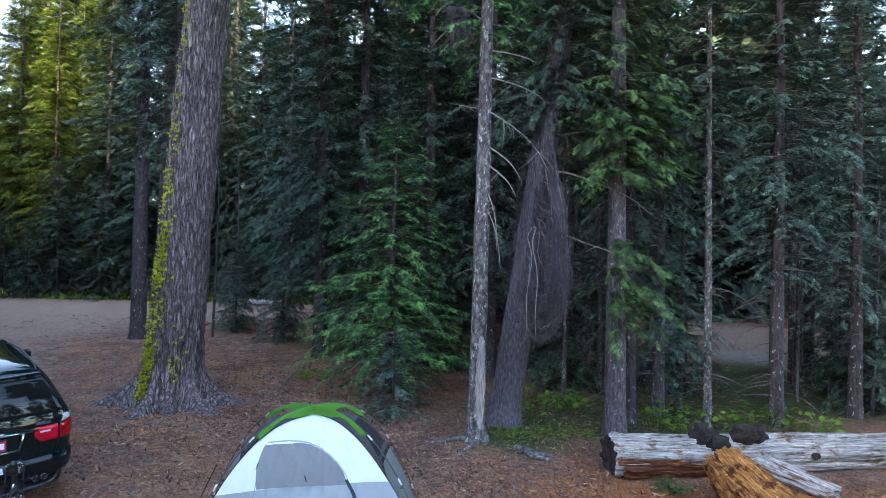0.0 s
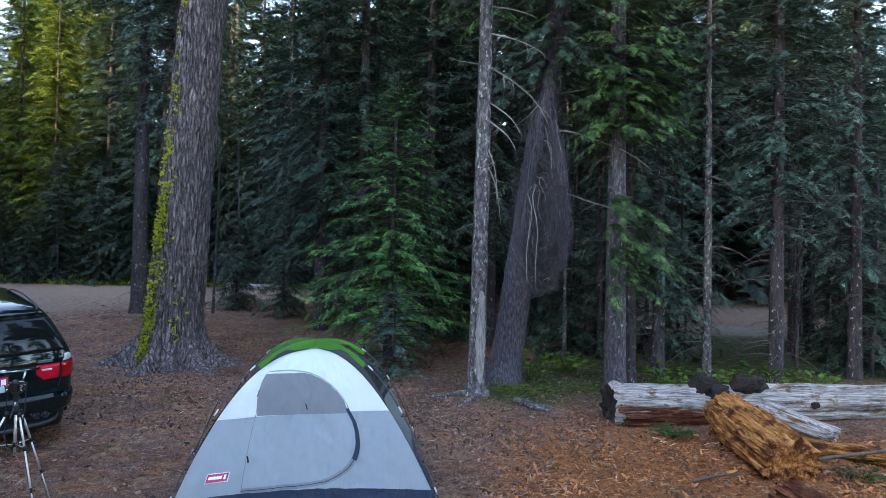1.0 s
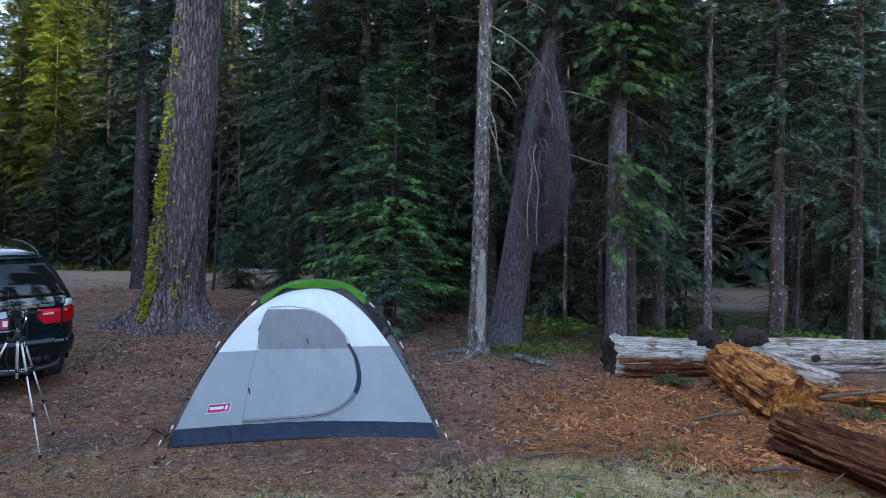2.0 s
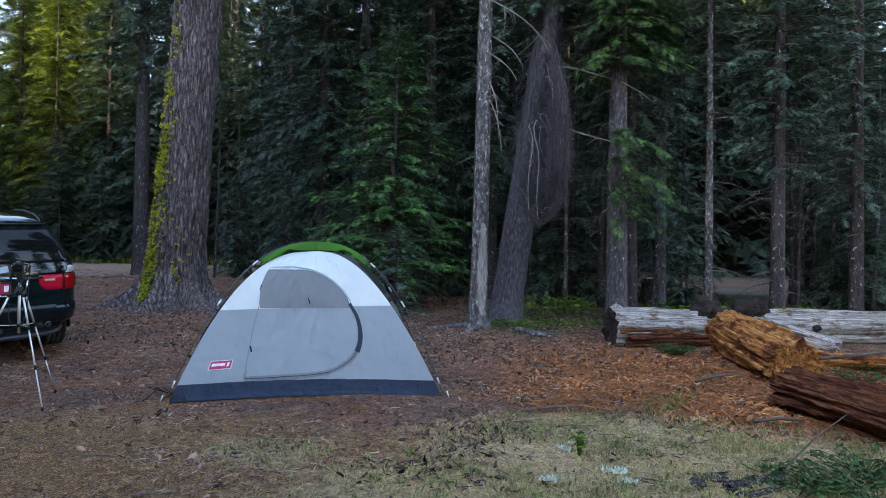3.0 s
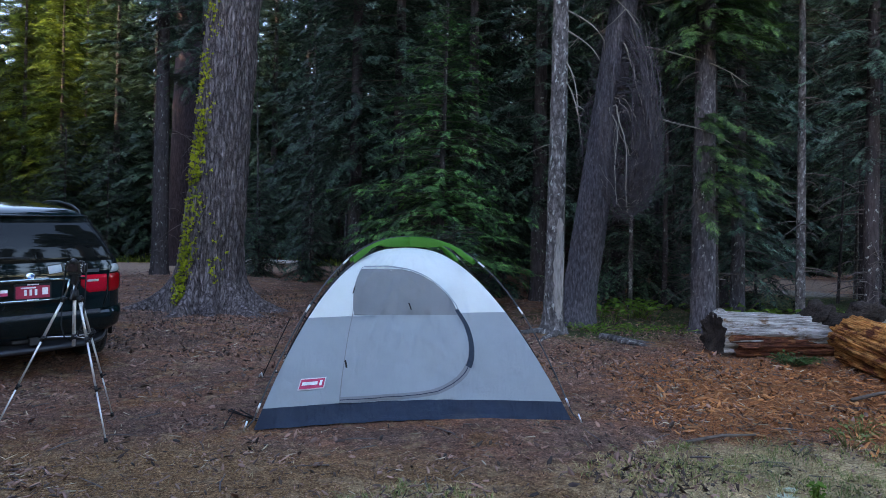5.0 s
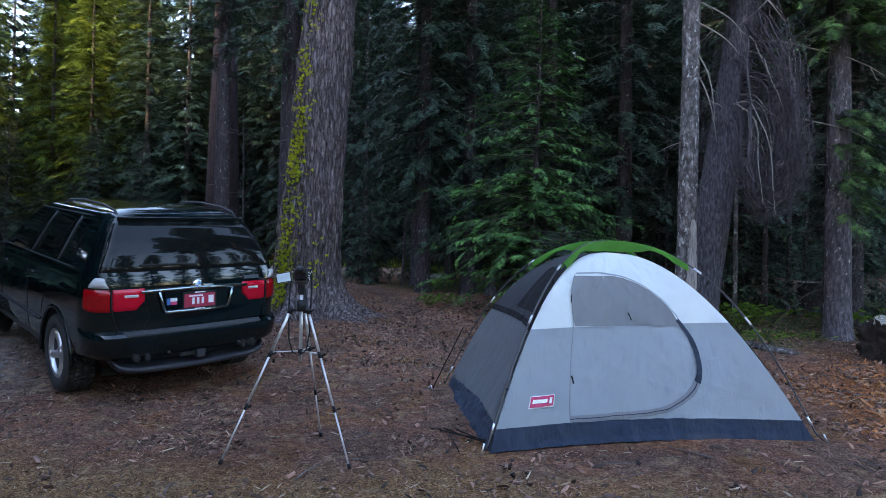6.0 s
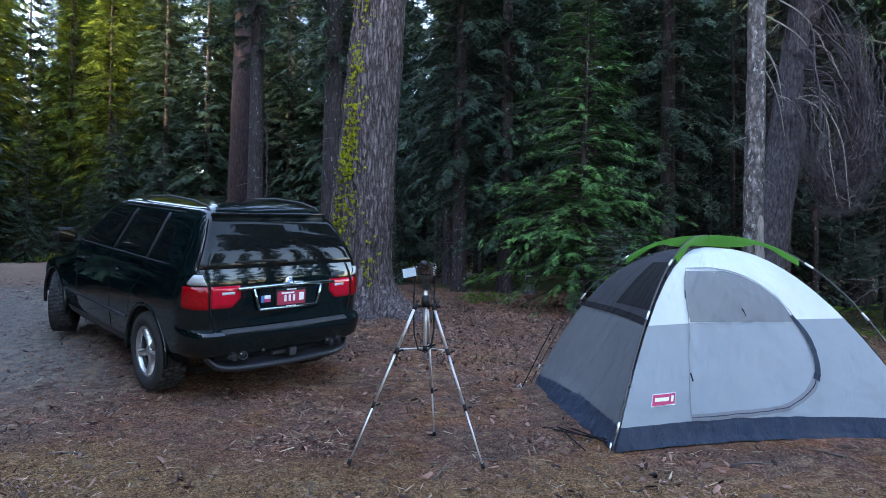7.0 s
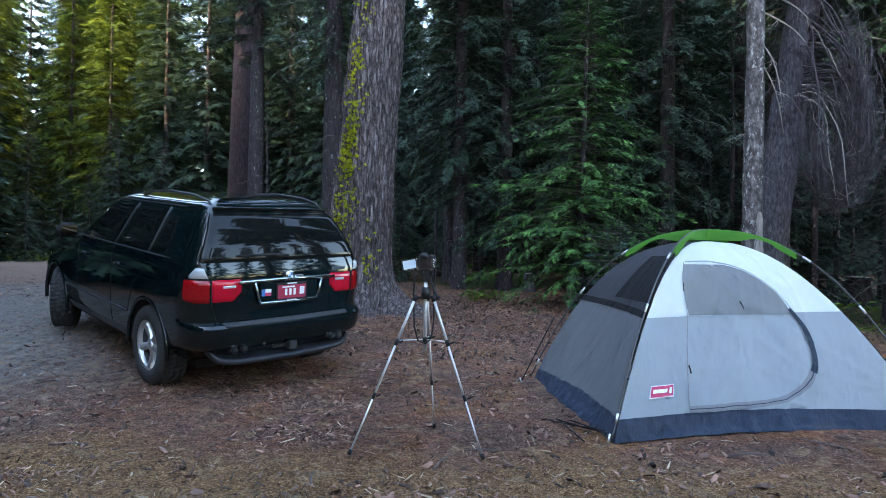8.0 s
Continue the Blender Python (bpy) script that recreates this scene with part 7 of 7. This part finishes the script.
# a drift of brown leaves and bark at the edge of the grass
flakes("leaf_drift", "drift of dark brown leaves at the edge of the grass", lambda a, b: np.maximum(blob(a, b, 0.1, 4.6, 0.45, 0.5), blob(a, b, -0.2, 3.9, 0.5, 0.3)), 420, 51, (-1, 1, 3.2, 5.4), 0.02, 0.055, DARK_CHIP, 0.6, 0.8)
flakes("brown_leaf_drift", "drift of curled brown leaves at the edge of the grass", lambda a, b: np.maximum(blob(a, b, 0.1, 4.6, 0.5, 0.55), blob(a, b, 0.6, 8.4, 1.6, 0.9)), 1500, 52, (-1.5, 2.6, 3.2, 9.6), 0.018, 0.05, CHIP, 0.7, 0.9)

# fallen twigs
x, y, z, rng = scatter_by(everywhere, 420, 16, (-8, 5.5, 2.5, 12))
ok = clear_of_tent(x, y)
stick = rod([(-0.5, 0, 0), (-0.1, 0.03, 0.03), (0.5, -0.02, 0)], [0.02, 0.018, 0.01], 4)
n = ok.sum()
stuff("fallen_twigs", "thin dry twigs on the forest floor", "twigs", *strewn((stick[0], np.array(stick[1])), np.stack([x, y, z + 0.006], 1)[ok], rng.uniform(0, 6.28, n), rng.normal(0, 0.06, n), np.zeros(n), rng.uniform(0.08, 0.34, n)), TWIG)
for p, q, r in (((2.6, 6.98, 0.06), (3.15, 7.0, 0.16), 0.02), ((4.0, 7.05, 0.34), (5.6, 7.4, 0.42), 0.022), ((0.55, 5.5, 0.03), (1.15, 5.72, 0.04), 0.014), ((2.55, 5.35, 0.04), (3.0, 5.4, 0.05), 0.018), ((2.2, 4.1, 0.03), (2.9, 4.6, 0.3), 0.006)):
    s = thing("dead_stick", pose(0, 0, 0), "dry grey stick lying among wood chips", "stick", "sticks by the logs")
    solid("stick", *rod([p, ((p[0] + q[0]) / 2, (p[1] + q[1]) / 2 + 0.02, (p[2] + q[2]) / 2 + 0.015), q], [r, r * 0.9, r * 0.6], 7), DARK_TWIG, s, "", True)


# low plants
def leafy_plant(at, leaves, size, seed, mat=LEAF, name="broadleaf_plant", label="low plant with broad light green leaves", wide=0.45, high=0.3):
    rng = np.random.default_rng(seed)
    p = thing(name, pose(at[0], at[1], float(ground_z(*at))), label, "plant", "low plants under the trees")
    stems = []
    for k in range(leaves):
        a, r, h = rng.uniform(0, 6.28), wide * math.sqrt(rng.random()), high * rng.uniform(0.5, 1.1)
        tip = np.array((r * math.cos(a), r * math.sin(a), h))
        stems.append(rod([(tip[0] * 0.3, tip[1] * 0.3, 0), tip * (0.7, 0.7, 0.8), tip], 0.0022, 4))
        s = size * rng.uniform(0.6, 1.2)
        V = []
        for u in np.linspace(0, 1, 7):
            w = 0.42 * math.sin(math.pi * min(1, u * 0.94 + 0.05)) ** 0.8
            V += [(u, -w, 0.1 * w), (u, 0, -0.05 - 0.25 * u * u), (u, w, 0.1 * w)]
        V, F = strewn((np.array(V), grid_faces(7, 3)), [tip], np.array([a + rng.normal(0, 0.7)]), np.array([rng.normal(0.15, 0.3)]), np.array([rng.normal(0, 0.3)]), np.array([s]))
        solid("leaf", V, F, mat, p, "", True)
    tagged(solid("stem", *joined(stems), mat, p), kind="stuff")


rng = np.random.default_rng(33)
for k in range(16):
    leafy_plant((rng.uniform(3.0, 6.4), rng.uniform(10.6, 12.6)), 14, 0.12, 100 + k)
for k in range(9):
    leafy_plant((rng.uniform(1.0, 2.4), rng.uniform(11.4, 12.8)), 13, 0.11, 130 + k)
for k in range(8):
    leafy_plant((rng.uniform(-4.6, -2.2), rng.uniform(17.5, 21.5)), 9, 0.16, 150 + k)
for k in range(12):
    leafy_plant((rng.uniform(0.5, 2.2), rng.uniform(10.2, 11.2)), 14, 0.05, 170 + k, label="low creeping plant with small leaves", wide=0.35, high=0.1)
for k, at in enumerate(((4.6, 7.3), (5.0, 7.8), (4.4, 8.2), (2.35, 3.85), (2.6, 3.95), (2.15, 3.78), (2.5, 3.6), (2.78, 4.2), (2.85, 3.8), (2.8, 8.55), (2.9, 8.6))):
    leafy_plant(at, 60, 0.042, 190 + k, SHRUB, "creeping_shrub", "low dark green creeping shrub by the logs", 0.3, 0.11)
for k, at in enumerate(((1.95, 5.75), (1.75, 5.55), (2.1, 5.95))):
    leafy_plant(at, 18, 0.035, 210 + k, GRASS, "weed", "small green weed among wood chips", 0.14, 0.13)
leafy_plant((-0.33, 4.2), 6, 0.035, 221, LEAF, "tiny_plant", "tiny green seedling on bare ground", 0.05, 0.04)
plant_rng = np.random.default_rng(36)
for k in range(8):
    leafy_plant((plant_rng.uniform(-4.2, -3.2), plant_rng.uniform(14.3, 15.1)), 14, 0.075, 230 + k, wide=0.3, high=0.18)
for k in range(10):
    leafy_plant((plant_rng.uniform(-5.4, -2.4), plant_rng.uniform(24, 28)), 12, 0.2, 240 + k)
leafy_plant((0.89, 4.36), 26, 0.035, 220, LEAF, "tiny_plant", "tiny yellow-green seedling in the grass", 0.035, 0.14)

BRUSH = foliage("road_brush", (0.1, 0.15, 0.02), (0.28, 0.34, 0.05), 0.35, 3.0)
# roadside brush beyond the road
x, y, z, rng = scatter_by(lambda a, b: np.full_like(a, 0.8), 420, 41, (-34, -4, 35.0, 38.0))
V, F = strewn(tuft_of_grass(12, 6), np.stack([x, y, z], 1), rng.uniform(0, 6.28, len(x)), np.zeros(len(x)), np.zeros(len(x)), rng.uniform(0.3, 0.8, len(x)))
x2, y2, z2, rng = scatter_by(lambda a, b: np.full_like(a, 0.8), 900, 42, (-36, -5, 33.6, 35.2))
V, F = joined([(V, F), strewn(tuft_of_grass(12, 7), np.stack([x2, y2, z2], 1), rng.uniform(0, 6.28, len(x2)), np.zeros(len(x2)), np.zeros(len(x2)), rng.uniform(0.2, 0.45, len(x2)))])
stuff("roadside_brush", "low green brush along the far road", "brush", V, F, BRUSH)

# a heap of broken branches beyond the road
slash_rng = np.random.default_rng(64)
sticks = []
for k in range(60):
    c = np.array((-13.7 + slash_rng.normal(0, 0.8), 36.6 + slash_rng.normal(0, 0.5), 0.0))
    c[2] = float(ground_z(c[0], c[1])) + abs(slash_rng.normal(0, 0.35)) + 0.1
    d = slash_rng.normal(0, 1, 3) * (1, 0.6, 0.45)
    d = d / np.linalg.norm(d) * slash_rng.uniform(0.3, 0.9)
    sticks.append(rod([c - d, c + slash_rng.normal(0, 0.05, 3), c + d], [0.05, 0.045, 0.02], 5))
stuff("branch_heap", "heap of reddish broken branches beyond the road", "branches", *joined(sticks), LOG_RED)

# pieces of pale lichen
for k, (lx, ly, s) in enumerate(((1.07, 4.0, 0.1), (0.78, 4.45, 0.1), (1.12, 3.83, 0.07), (0.62, 3.8, 0.08), (0.87, 4.62, 0.05))):
    rng = np.random.default_rng(60 + k)
    V = []
    for _ in range(90):
        o = rng.normal(0, 0.35, 3) * (1, 0.6, 0) * s
        d = rng.normal(0, 1, 3) * (1, 1, 0.5)
        d = d / np.linalg.norm(d) * s * 0.28
        e = np.cross(d, (0, 0, 1)) * 0.5
        V += [o - e, o + e, o + d + (0, 0, 0.25 * s)]
    c = thing("lichen_clump", pose(lx, ly, float(ground_z(lx, ly)) + 0.012), "pale green lichen clump fallen in the grass", "lichen", "fallen lichen")
    solid("lobes", V, np.arange(len(V)).reshape(-1, 3), PALE_LICHEN, c)

# loose stones on the gravel drive and dark needle clumps on the litter
STONE = plain("grey_gravel_stone", (0.2, 0.185, 0.172), 0.9, 0, 25, 0.45, 0.2)


def pebble(seed):
    r = np.random.default_rng(seed)
    V = np.array([(1, 0, 0), (0, 1, 0), (-1, 0, 0), (0, -1, 0), (0, 0, 0.7), (0, 0, -0.6)]) * r.uniform(0.7, 1.2, (6, 1))
    return V, np.array([(0, 1, 4), (1, 2, 4), (2, 3, 4), (3, 0, 4), (1, 0, 5), (2, 1, 5), (3, 2, 5), (0, 3, 5)])


x, y, z, rng = scatter_by(gravel_and_sun_patch_at, 5200, 41, (-16, -6.5, 4.5, 17))
out = []
for q in range(4):
    m = np.arange(len(x)) % 4 == q
    n = m.sum()
    s = 0.006 + 0.024 * rng.random(n) ** 3
    out.append(strewn(pebble(q), np.stack([x, y, z + 0.008], 1)[m], rng.uniform(0, 6.28, n), rng.normal(0, 0.3, n), rng.normal(0, 0.3, n), np.stack([s, s * rng.uniform(0.6, 1.0, n), s * 0.7], 1)))
stuff("gravel_stones", "grey and brown loose gravel stones on the drive", "gravel", *joined(out), STONE)
flakes("drive_litter", "brown bark flakes on the gravel drive", everywhere, 2600, 42, (-15, -6.5, 4.5, 17), 0.012, 0.04, CHIP)
flakes("needle_clumps", "dark brown clumps of needles on the ground", drifted, 4500, 43, (-7.5, 5.5, 2.4, 12), 0.012, 0.045, DARK_CHIP, 0.4)
